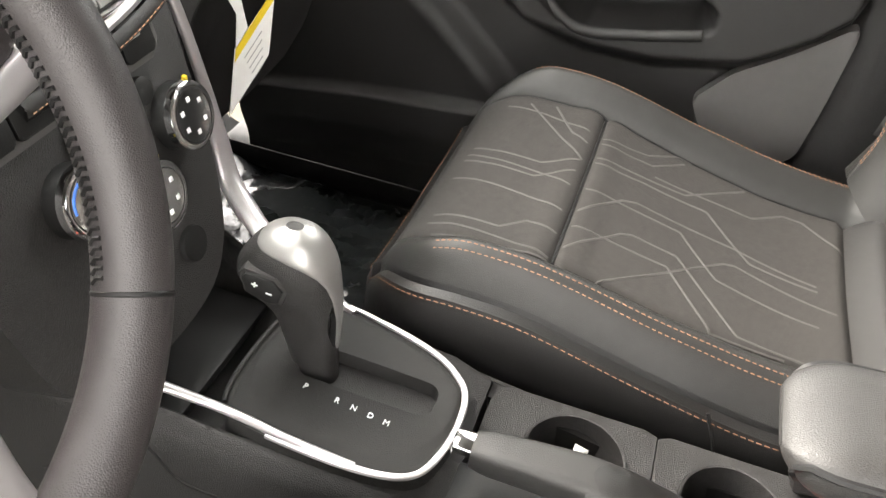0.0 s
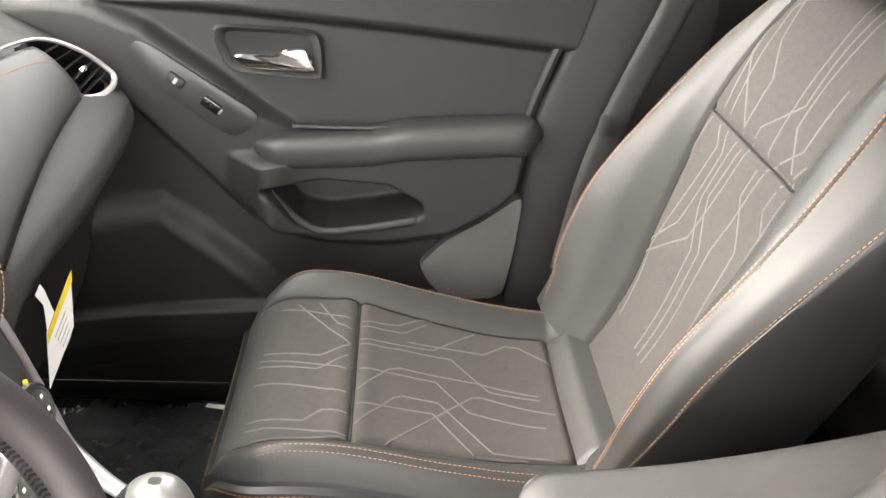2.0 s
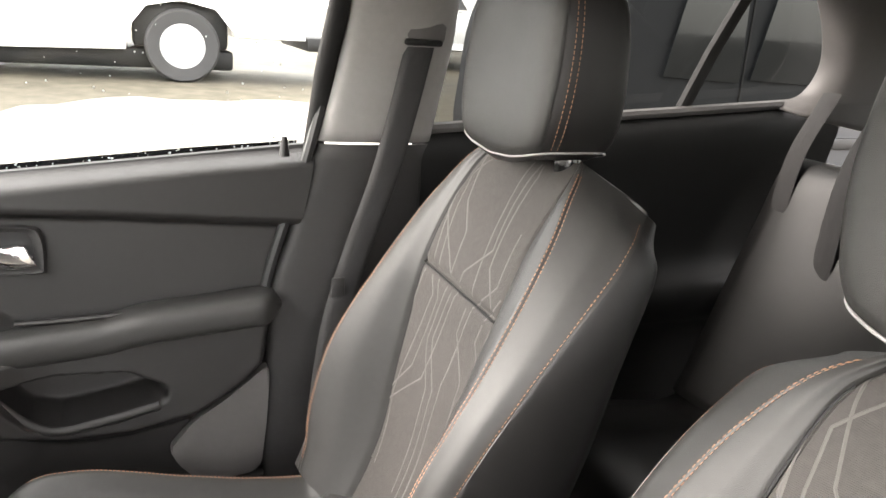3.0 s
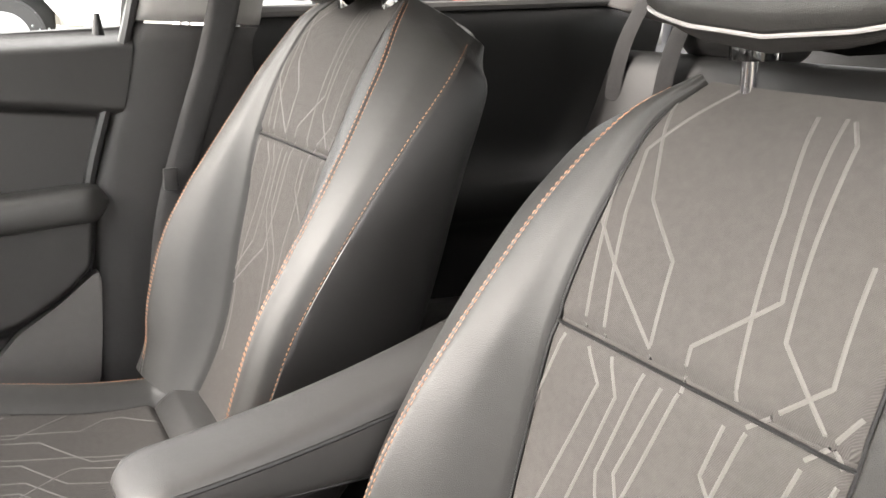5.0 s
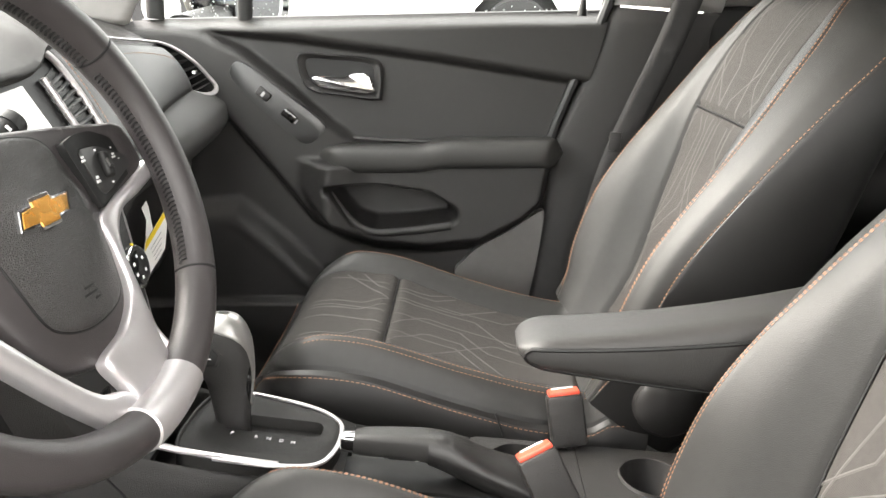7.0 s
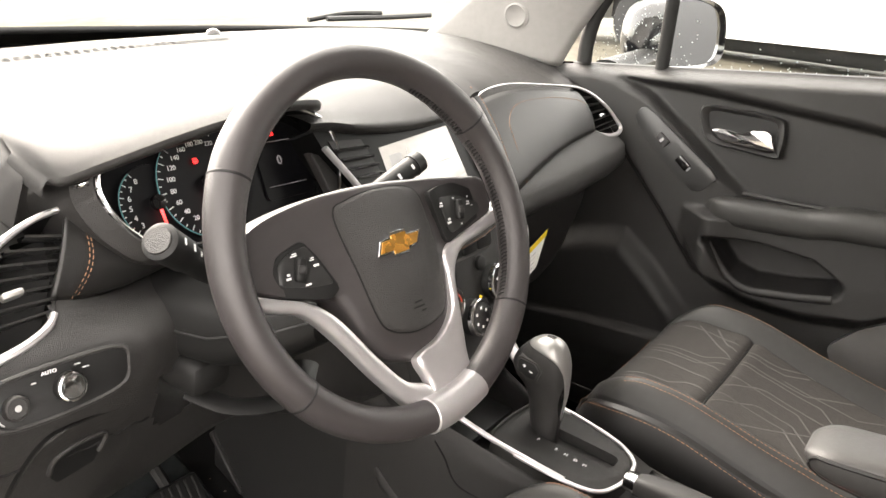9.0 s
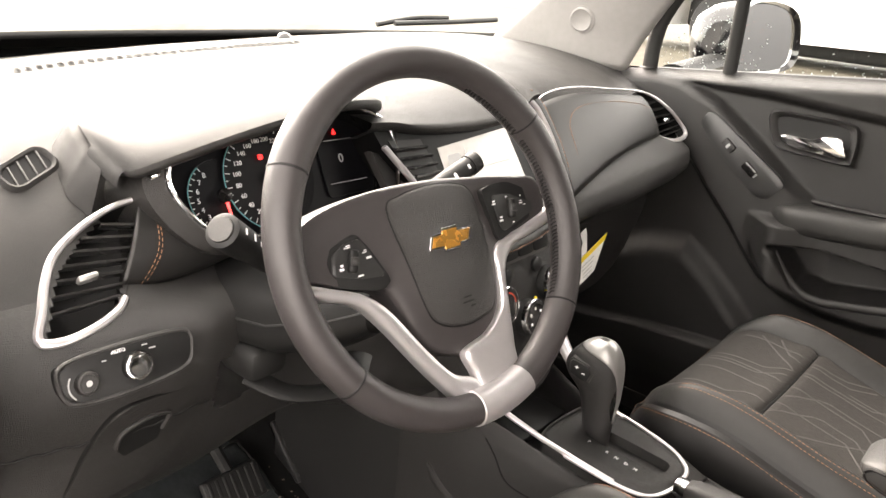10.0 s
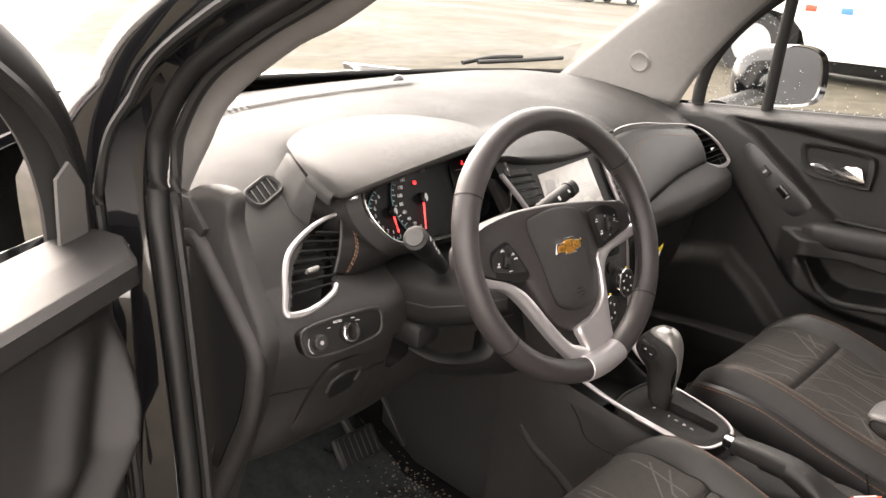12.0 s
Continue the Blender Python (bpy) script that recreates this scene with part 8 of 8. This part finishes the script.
part("trim", sheet(np.array([spline([(0.70, -1.44, 1.262), (0.68, -1.50, 1.29), (0.66, -1.515, 1.36), (0.64, -1.46, 1.46), (0.62, -1.38, 1.52)], 24), spline([(0.66, -1.50, 1.245), (0.64, -1.555, 1.29), (0.62, -1.565, 1.37), (0.60, -1.52, 1.48), (0.58, -1.42, 1.54)], 24), spline([(0.64, -1.80, 1.20), (0.62, -1.80, 1.29), (0.60, -1.80, 1.37), (0.58, -1.80, 1.44), (0.56, -1.75, 1.50)], 24)])), GREY_KICK, cp_t, thick=0.008)
for x in (0.60, 0.47):
    part("rear_belt", tube(spline([(x, -1.50, 1.30), (x - 0.01, -1.42, 1.16), (x - 0.03, -1.38, 0.95), (x - 0.05, -1.36, 0.80)], 20), 0.022, 8, r2=0.003, up=(0, 1, 0.2)), WEB, cp_t, "black rear seat belt")

# rear bench
rs = thing("rear_bench", (0, -1.25, 0.6), "dark leatherette rear bench seat", "car seat")
prof = spline([(-0.90, 0.55), (-0.885, 0.64), (-0.93, 0.705), (-1.05, 0.71), (-1.22, 0.69), (-1.30, 0.72)], 30)
part("cushion", sheet(np.array([[(x, y, z - 0.02 * (abs(x) / 0.62) ** 4 + 0.008 * math.cos(x * 16)) for y, z in prof] for x in np.linspace(-0.62, 0.62, 40)])), LEATHER_DARK_SHADED, rs, thick=0.02)
prof2 = spline([(-1.26, 0.68), (-1.30, 0.78), (-1.35, 0.92), (-1.40, 1.05), (-1.44, 1.15), (-1.49, 1.17), (-1.54, 1.13)], 30)
part("seat_back", sheet(np.array([[(x, y - 0.012 * math.cos(x * 16), z) for y, z in prof2] for x in np.linspace(-0.62, 0.62, 40)])), LEATHER_DARK_SHADED, rs, thick=0.02)
for x in (0.36, -0.34):
    part("headrest", box((x, -1.50, 1.245), (0.26, 0.08, 0.16), 0.035, seg=4), LEATHER_DARK_SHADED, rs)
# tail end closes the cabin
tail = thing("tailgate", (0, -1.9, 1.0), "dark inner side of the tailgate", "tailgate")
part("panel", box((0, -1.93, 0.85), (1.36, 0.04, 0.80), 0.02), PLASTIC_DEEP, tail)
tgl = part("rear_glass", sheet(np.array([[(x * (0.60 - 0.06 * f), -1.93 + 0.13 * f, 1.24 + 0.24 * f) for x in np.linspace(-1, 1, 8)] for f in (0, 0.5, 1)])), TINTED, tail, "rear window")
tgl.visible_shadow = True
# body side behind the driver's door
lb = thing("body_side", (-0.74, -1.1, 0.8), "black body side with rear door and centre pillar behind the driver", "body side")
part("pillar", sheet(np.array([[(-0.70, -0.66, z), (-0.76, -0.66, z), (-0.76, -0.82, z), (-0.70, -0.82, z)] for z in (0.35, 0.9, 1.2, 1.5)]), wrap_v=True), BODY_BLACK, lb)
part("rear_door", box((-0.74, -1.30, 0.78), (0.08, 0.98, 0.86), 0.02), BODY_BLACK, lb)
lgl = part("rear_glass", sheet(np.array([[(-0.74 + 0.09 * f, y, 1.20 + 0.32 * f) for y in (-0.80, -1.3, -1.75)] for f in (0, 1)])), TINTED, lb)
lgl.visible_shadow = True
part("sill", box((-0.75, -0.15, 0.40), (0.10, 1.15, 0.10), 0.03), BODY_BLACK, lb, "door sill")
rsill = thing("door_sill", (0.70, -0.1, 0.38), "dark plastic door sill trim", "door sill")
part("trim", box((0.70, 0.0, 0.375), (0.09, 1.0, 0.06), 0.02), PLASTIC_DEEP, rsill)

# ---- driver's door opening ----
seal = thing("door_weatherstrip", (-0.69, 0.36, 0.8), "black rubber weatherstrip round the driver's door opening", "weatherstrip")
sp = spline([(-0.694, 0.238, 0.45), (-0.694, 0.248, 0.60), (-0.694, 0.262, 0.74), (-0.694, 0.285, 0.88), (-0.694, 0.300, 0.967), (-0.694, 0.316, 1.053), (-0.692, 0.316, 1.126), (-0.690, 0.303, 1.166), (-0.681, 0.261, 1.224), (-0.667, 0.184, 1.277), (-0.655, 0.128, 1.309), (-0.640, -0.02, 1.385), (-0.63, -0.25, 1.45), (-0.63, -0.55, 1.47)], 90)
part("strip", tube(sp, 0.014, 12, r2=0.011), RUBBER, seal)
part("lip", tube(sp + np.array((0.012, -0.018, -0.002)), 0.007, 8), RUBBER, seal)
apil = thing("body_pillar", (-0.74, 0.42, 0.9), "glossy black painted front body pillar", "body pillar")
bs = []
for d, o in ((0.0, 0.004), (0.022, 0.010), (0.036, 0.030), (0.050, 0.034), (0.070, 0.052), (0.085, 0.090), (0.100, 0.150)):
    q = sp.copy()
    q[:, 0] -= d * np.interp(np.arange(90), [0, 36, 50, 89], [1.0, 1.0, 0.62, 0.5])
    o = o * np.interp(np.arange(90), [0, 36, 50, 89], [1.0, 1.0, 0.40, 0.30])
    k = np.interp(np.arange(90), [0, 40, 60, 89], [1.0, 1.0, 0.75, 0.55])
    q[:, 1] += o * k
    q[:, 2] += o * 0.5 * (1 - k) + o * np.interp(np.arange(90), [0, 38, 50, 89], [0, 0, 0.5, 0.9])
    bs.append(q)
part("panel", sheet(np.array(bs)), BODY_BLACK, apil, thick=0.004)
part("groove_seal", tube(bs[3] + np.array((-0.006, -0.004, 0.004)), 0.006, 8), RUBBER, apil, "black groove seal")
strap = part("check_strap", box((-0.722, 0.405, 0.765), (0.05, 0.030, 0.026), 0.006, Euler((0.2, 0.1, 0.5)).to_matrix().to_4x4()), METAL, apil, "steel door check strap")
part("bolt", lathe([(0.012, 0), (0.012, 0.008), (0.008, 0.010), (0.0005, 0.010)], (-0.705, 0.395, 0.772), (0.4, -0.9, 0.1), 8), METAL, strap)
part("bolt", lathe([(0.009, 0), (0.009, 0.006), (0.0005, 0.007)], (-0.730, 0.392, 0.757), (0.4, -0.9, 0.1), 8), METAL, strap)
# dashboard end panel: raised rim, and a flat dark plate for a hollow's shade
endp = thing("dash_end_panel", (-0.68, 0.25, 0.9), "dark plastic side panel closing the end of the dashboard", "dash trim")
eo = spline([(0.352, 0.60), (0.348, 0.80), (0.340, 0.98), (0.325, 1.055), (0.288, 1.090), (0.205, 1.098), (0.196, 1.060), (0.150, 1.000), (0.112, 0.960), (0.105, 0.930), (0.130, 0.860), (0.180, 0.765), (0.215, 0.70), (0.27, 0.60)], 70, True)
eo[:, 0] = np.where(eo[:, 0] < 0.25, 0.25 - (0.25 - eo[:, 0]) * 0.72, eo[:, 0])
eo_c = eo.mean(axis=0)
ep = []
for f, x in ((1.0, -0.646), (1.0, -0.656), (0.992, -0.661), (0.975, -0.666), (0.93, -0.668), (0.5, -0.668), (0.01, -0.668)):
    ep.append([(x, *(eo_c + (p - eo_c) * f)) for p in eo])
part("panel", sheet(np.array(ep), wrap_v=True), PLASTIC, endp, sharp=60)
rim = spline([(0.296, 1.028), (0.272, 1.030), (0.232, 0.998), (0.186, 0.958), (0.160, 0.930), (0.158, 0.895), (0.172, 0.835), (0.205, 0.765), (0.235, 0.70)], 60)
part("rim", tube(np.array([(-0.668, a, b) for a, b in rim]), 0.013, 12, up=(1, 0, 0), r2=0.011), PLASTIC, endp, "rounded raised edge")
hol = spline([(0.292, 1.015), (0.262, 1.008), (0.220, 0.974), (0.178, 0.935), (0.175, 0.895), (0.190, 0.835), (0.220, 0.770), (0.244, 0.735), (0.262, 0.80), (0.282, 0.90)], 50, True)
part("hollow", plate([(-a, b) for a, b in hol], (-0.6705, 0, 0), (0, -1, 0), (0, 0, 1), 0.004), PLASTIC_DEEP, endp, "smooth dark plate painting a hollow's shade")
capo = [(0.350, 1.075), (0.285, 1.078), (0.268, 1.062), (0.252, 1.050), (0.262, 1.036), (0.350, 1.020)]
part("cap", plate([(-a, b) for a, b in capo], (-0.674, 0, 0), (0, -1, 0), (0, 0, 1), 0.016, 0.002), PLASTIC, endp, "stepped top corner")

# open driver's door: hinged at the front, seen from its hinge end
dd = thing("driver_door", (-0.80, 0.36, 0.5), "driver's door standing wide open, dark inner panel", "car door")
D_D = Vector((-0.880, -0.475, 0)).normalized()
D_N = Vector((0.475, -0.880, 0)).normalized()
D_H = Vector((-0.779, 0.3375, 0))


def dp(s, off, z):
    return D_H + D_D * s + D_N * off + Vector((0, 0, z))


rows = []
for s in np.concatenate([np.linspace(0.0, 0.32, 150), np.linspace(0.34, 0.95, 16)]):
    zt = 1.043 - 0.05 * s
    pr_ = [(0.000, zt + 0.004), (0.055, zt + 0.006), (0.098, zt + 0.003), (0.107, zt - 0.003), (0.108, zt - 0.024), (0.092, zt - 0.030), (0.066, zt - 0.060), (0.075 + 0.02 * math.sin(s * 9), zt - 0.18), (0.065, zt - 0.28), (0.082, zt - 0.36), (0.070, zt - 0.50), (0.05, zt - 0.66)]
    row = []
    steps = np.linspace(0, len(pr_) - 1, 16 * len(pr_) - 15)
    for o, z in zip(np.interp(steps, np.arange(len(pr_)), [q[0] for q in pr_]), np.interp(steps, np.arange(len(pr_)), [q[1] for q in pr_])):
        s0 = float(np.interp(zt - z, [0.04, 0.09, 0.18, 0.28, 0.40, 0.60], [-0.01, 0.030, 0.085, 0.135, 0.165, 0.180]))
        sweep = smoothstep(0.045, 0.10, zt - z)
        edge_in = float(smoothstep(0.015, 0.075, s))
        ridge_h = 0.040 * edge_in * math.exp(-((s - s0) / 0.020) ** 2) * sweep + 0.016 * edge_in * math.exp(-((s - s0 - 0.075) / 0.026) ** 2) * sweep - 0.030 * edge_in * smoothstep(s0 - 0.012, s0 - 0.040, s) * sweep
        shelf = 0.030 * smoothstep(s0 + 0.02, s0 + 0.08, s) * sweep * smoothstep(0.26, 0.30, zt - z)
        row.append(dp(s, o * (0.55 + 0.45 * smoothstep(-0.01, 0.05, s)) + ridge_h + shelf, z))
    rows.append(row)
part("inner_panel", sheet(np.array(rows)), DOOR_PLASTIC, dd, "grained dark inner panel with a broad ledge", sharp=50)
part("outer_skin", sheet(np.array([[dp(s, -0.045, z) for z in (0.35, 0.6, 0.85, 1.03)] for s in np.linspace(-0.02, 0.98, 12)])), BODY_BLACK, dd, "black outer skin", thick=0.004)
part("hinge_edge", sheet(np.array([[dp(-0.004, o, z) for o in (-0.045, 0.0, 0.06)] for z in np.linspace(0.36, 1.035, 8)])), BODY_BLACK, dd, "painted hinge edge", thick=0.004)
ffr = spline([dp(0.005, -0.004, 1.02), dp(0.012, -0.004, 1.10), dp(0.035, -0.008, 1.175), dp(0.080, -0.015, 1.235), dp(0.17, -0.03, 1.30), dp(0.35, -0.05, 1.36), dp(0.75, -0.06, 1.38)], 50)
part("window_frame", tube(ffr, 0.034, 12, up=tuple(D_N), r2=0.018), PLASTIC_DEEP, dd, "thick black window frame")
part("frame_seal", tube(ffr + np.array(D_N) * 0.016 + np.array((0, 0, -0.018)), 0.010, 8, up=tuple(D_N)), RUBBER, dd)
dgl = part("window_glass", sheet(np.array([[dp(0.04 + 0.2 * f * f + s, -0.012 - 0.03 * f, 1.02 + 0.34 * f) for s in np.linspace(0, 0.75, 10)] for f in np.linspace(0, 1, 6)])), GLASS, dd, "wet side window")
dgl.visible_shadow = False
part("corner_plate", plate([(0.010, 1.03), (0.052, 1.03), (0.050, 1.115), (0.030, 1.130), (0.010, 1.10)], D_H + D_N * 0.018, D_D, (0, 0, 1), 0.004), GREY_KICK, dd, "grey film-covered corner plate")

# ---- outside ----
TRUCK_WHITE = material("white vehicle paint", (0.80, 0.80, 0.79), 0.25, coat=0.5, var=0.04, blotch=1.5)
TYRE = material("tyre rubber", (0.025, 0.025, 0.026), 0.8, grain=60, bump=0.4)
WHEEL_W = material("painted steel wheel", (0.42, 0.42, 0.42), 0.35, metal=0.4, var=0.1, blotch=20)
CAR_DARK = material("dark vehicle paint", (0.016, 0.017, 0.019), 0.5, spec=0.25, var=0.1)
CAR_SILVER = material("silver vehicle paint", (0.45, 0.46, 0.47), 0.25, metal=0.6, var=0.08)
DARK_GLASS = material("dark tinted glass", (0.012, 0.014, 0.016), 0.05, coat=0.5)
TAIL_RED = material("red lamp lens", (0.55, 0.015, 0.012), 0.12, coat=0.6)
SNOW = material("dirty snow", (0.72, 0.71, 0.69), 0.7, grain=8, bump=0.8, var=0.2, blotch=1.2)


def wheel_at(car, x, y, z, r, face):
    w = part("wheel", lathe([(r * 0.55, 0.02), (r * 0.62, 0.10), (r * 0.93, 0.115), (r, 0.07), (r, -0.07), (r * 0.93, -0.115), (r * 0.6, -0.10)], (x, y, z), (face, 0, 0), 40), TYRE, car, "black tyre")
    rim = part("rim", lathe([(r * 0.62, 0.085), (r * 0.58, 0.09), (r * 0.52, 0.05), (r * 0.30, 0.045), (r * 0.24, 0.075), (r * 0.10, 0.08), (0.001, 0.08)], (x, y, z), (face, 0, 0), 32), WHEEL_W, w, "pale steel rim")
    for k in range(6):
        a = k * math.pi / 3
        part("vent_hole", lathe([(r * 0.055, 0.0), (r * 0.055, 0.004), (0.001, 0.004)], (x + face * 0.047, y + r * 0.42 * math.cos(a), z + r * 0.42 * math.sin(a)), (face, 0, 0), 10), TYRE, rim)


TX = 8.7
truck = thing("white_truck", (TX + 0.9, 1.4, 0.46), "white box truck parked alongside with steel wheels", "truck")
side2 = [(-2.2, 0.98), (-1.40, 0.98), (-1.36, 1.10), (-1.20, 1.30), (-0.82, 1.38), (-0.44, 1.30), (-0.28, 1.10), (-0.24, 0.80), (2.55, 0.74), (2.75, 0.74), (2.82, 1.05), (3.0, 1.22), (3.42, 1.30), (3.85, 1.22), (4.05, 1.0), (4.1, 0.78), (5.0, 0.80), (5.1, 1.6), (4.2, 1.75), (3.6, 2.5), (2.6, 2.6), (2.55, 2.9), (-2.2, 2.9)]
part("body_side", plate([(-a, b) for a, b in side2], (TX, 0, 0), (0, -1, 0), (0, 0, 1), 1.9, 0.03), TRUCK_WHITE, truck, "white painted body")
part("wheel_well", box((TX + 0.5, -0.82, 1.08), (0.7, 1.02, 0.50), 0.05), PLASTIC_DEEP, truck, "dark wheel arch")
part("wheel_well", box((TX + 0.5, 3.42, 1.02), (0.7, 1.02, 0.48), 0.05), PLASTIC_DEEP, truck, "dark wheel arch")
part("underbody", box((TX + 0.9, 1.2, 0.70), (1.3, 5.2, 0.22), 0.04), PLASTIC_DEEP, truck, "dark chassis")
wheel_at(truck, TX + 0.10, -0.825, 0.86, 0.40, -1)
wheel_at(truck, TX + 0.10, 3.42, 0.82, 0.40, -1)
part("rear_bumper", box((TX + 0.8, -2.45, 0.95), (1.7, 0.5, 0.16), 0.03), PLASTIC_DEEP, truck, "dark rear step bumper")
for y0, mt in ((2.80, RED_INK), (2.62, GREY_INK), (2.40, BLUE_INK)):
    part("side_marking", box((TX - 0.004, y0, 1.30), (0.004, 0.13, 0.07), 0.001), mt, truck, "small coloured marking bar")


def parked_car(name, label, origin, yaw, paint, length=4.5):
    """A plain parked car: body and cabin lofted from side profiles, glass, lamps and wheels."""
    c = thing(name, origin, label, "car", "parked cars")
    L = length / 2
    m = Matrix.Translation(origin) @ Matrix.Rotation(radians(yaw), 4, "Z")
    bodyp = spline([(-L, 0.45), (-L + 0.02, 0.85), (-L + 0.25, 1.00), (0.2, 1.02), (L - 0.9, 0.96), (L - 0.1, 0.80), (L, 0.45), (L - 0.2, 0.30), (-L + 0.2, 0.30)], 60, True)
    rows = []
    for f in np.linspace(-1, 1, 13):
        sc = 1 - 0.05 * abs(f) ** 4
        rows.append([m @ Vector((f * 0.90, a * sc, 0.62 + (b - 0.62) * (1 - 0.06 * abs(f) ** 3))) for a, b in bodyp])
    part("body", sheet(np.array(rows), wrap_v=True, cap=True), paint, c)
    cab = spline([(-L + 0.30, 0.98), (-L + 0.55, 1.48), (-L + 1.2, 1.62), (0.1, 1.60), (0.85, 1.02)], 40)
    rows = [[m @ Vector((f * (0.84 - 0.18 * max(0, b - 0.98)), a, b)) for a, b in cab] for f in np.linspace(-1, 1, 9)]
    part("cabin_glass", sheet(np.array(rows), cap=True), DARK_GLASS, c, "dark glass house")
    part("roof", sheet(np.array([[m @ Vector((f * 0.72, a, b + 0.012)) for a, b in cab[12:30]] for f in np.linspace(-1, 1, 7)])), paint, c, thick=0.02)
    for s in (-1, 1):
        part("tail_lamp", box(m @ Vector((s * 0.74, -L + 0.10, 0.86)), (0.18, 0.14, 0.20), 0.03, m), TAIL_RED, c, "red tail lamp")
        part("head_lamp", box(m @ Vector((s * 0.68, L - 0.16, 0.74)), (0.30, 0.14, 0.14), 0.03, m), CHROME, c, "clear headlamp")
        for y in (-L + 0.85, L - 0.85):
            ax = m.to_3x3() @ Vector((s, 0, 0))
            o = m @ Vector((s * 0.84, y, 0.33))
            w = part("wheel", lathe([(0.20, 0.06), (0.29, 0.09), (0.33, 0.06), (0.33, -0.10), (0.2, -0.10)], o, ax, 24), TYRE, c, "black tyre")
            part("rim", lathe([(0.21, 0.07), (0.19, 0.085), (0.08, 0.06), (0.001, 0.065)], o, ax, 20), CAR_SILVER, w)
            part("arch", lathe([(0.40, 0.055), (0.36, 0.062), (0.30, 0.05)], o + Vector((0, 0, 0.03)), ax, 24), PLASTIC_DEEP, c)
    return c


suv = thing("dark_suv", (3.4, -4.9, 0.1), "dark grey wet sport utility vehicle parked beside the rear door", "car", "parked cars")
prof_s = spline([(-2.50, 0.55), (-2.48, 1.00), (-2.55, 1.45), (-2.75, 1.72), (-3.20, 1.86), (-4.8, 1.84), (-5.6, 1.30), (-6.9, 1.15), (-7.1, 0.6), (-6.6, 0.42), (-3.0, 0.42)], 80, True)
part("body", plate([tuple(p) for p in prof_s], (2.95, 0, 0), (0, 1, 0), (0, 0, 1), -1.8, 0.05), CAR_DARK, suv, "dark grey body side")
for y0, y1 in ((-2.88, -3.40), (-3.48, -4.10), (-4.18, -4.85)):
    part("side_window", plate([(y0, 1.16), (y0 - 0.10, 1.62), (y1 + 0.02, 1.64), (y1, 1.14)], (2.925, 0, 0), (0, 1, 0), (0, 0, 1), -0.03), DARK_GLASS, suv, "dark side window")
part("roof_rail", tube(spline([(2.98, -2.95, 1.86), (2.97, -3.1, 1.91), (2.97, -4.3, 1.91), (2.98, -4.6, 1.84)], 20), 0.022, 10), CAR_SILVER, suv, "silver roof rail")
part("tail_lamp", box((2.955, -2.58, 1.33), (0.07, 0.09, 0.36), 0.03), TAIL_RED, suv, "tall red tail lamp")
part("door_seam", tube(np.array([(2.945, -3.44, 1.62), (2.945, -3.44, 0.60)]), 0.006, 6, up=(0, 1, 0)), RUBBER, suv)
part("side_strip", box((2.94, -4.3, 0.80), (0.03, 2.6, 0.07), 0.01), PLASTIC_DEEP, suv, "dark rubbing strip")
part("tow_hitch", box((3.7, -2.38, 0.62), (0.5, 0.2, 0.14), 0.03), PLASTIC_DEEP, suv)
for y in (-3.45, -6.1):
    wheel_at(suv, 2.98, y, 0.42, 0.36, -1)
parked_car("parked_car", "silver car parked far across the car park", (26.0, 24.0, 0.48), 70, CAR_SILVER)
parked_car("parked_car", "dark car parked far across the car park", (33.0, 21.0, 0.48), 75, CAR_DARK)
parked_car("parked_car", "white car parked behind the truck", (14.5, -5.5, 0.48), 95, TRUCK_WHITE)
parked_car("parked_car", "silver car parked across from the driver's door", (-7.5, 5.5, 0.0), 20, CAR_SILVER)
snow = thing("snow_bank", (9, 22, 0.3), "long low bank of dirty snow beyond the cars", "snow bank")
sb = []
for q in np.linspace(0, 1, 60):
    cx_, cy_ = -25 + 75 * q, 30 + 4 * math.sin(q * 5)
    h = 0.7 + 0.5 * noise.noise((q * 9, 0.5, 2.0))
    sb.append([(cx_ + 0.4 * noise.noise((q * 30, a, 1)), cy_ + 2.2 * a, 0.2 + h * (1 - a * a) ** 1.0) for a in np.linspace(-1, 1, 12)])
part("bank", sheet(np.array(sb)), SNOW, snow)
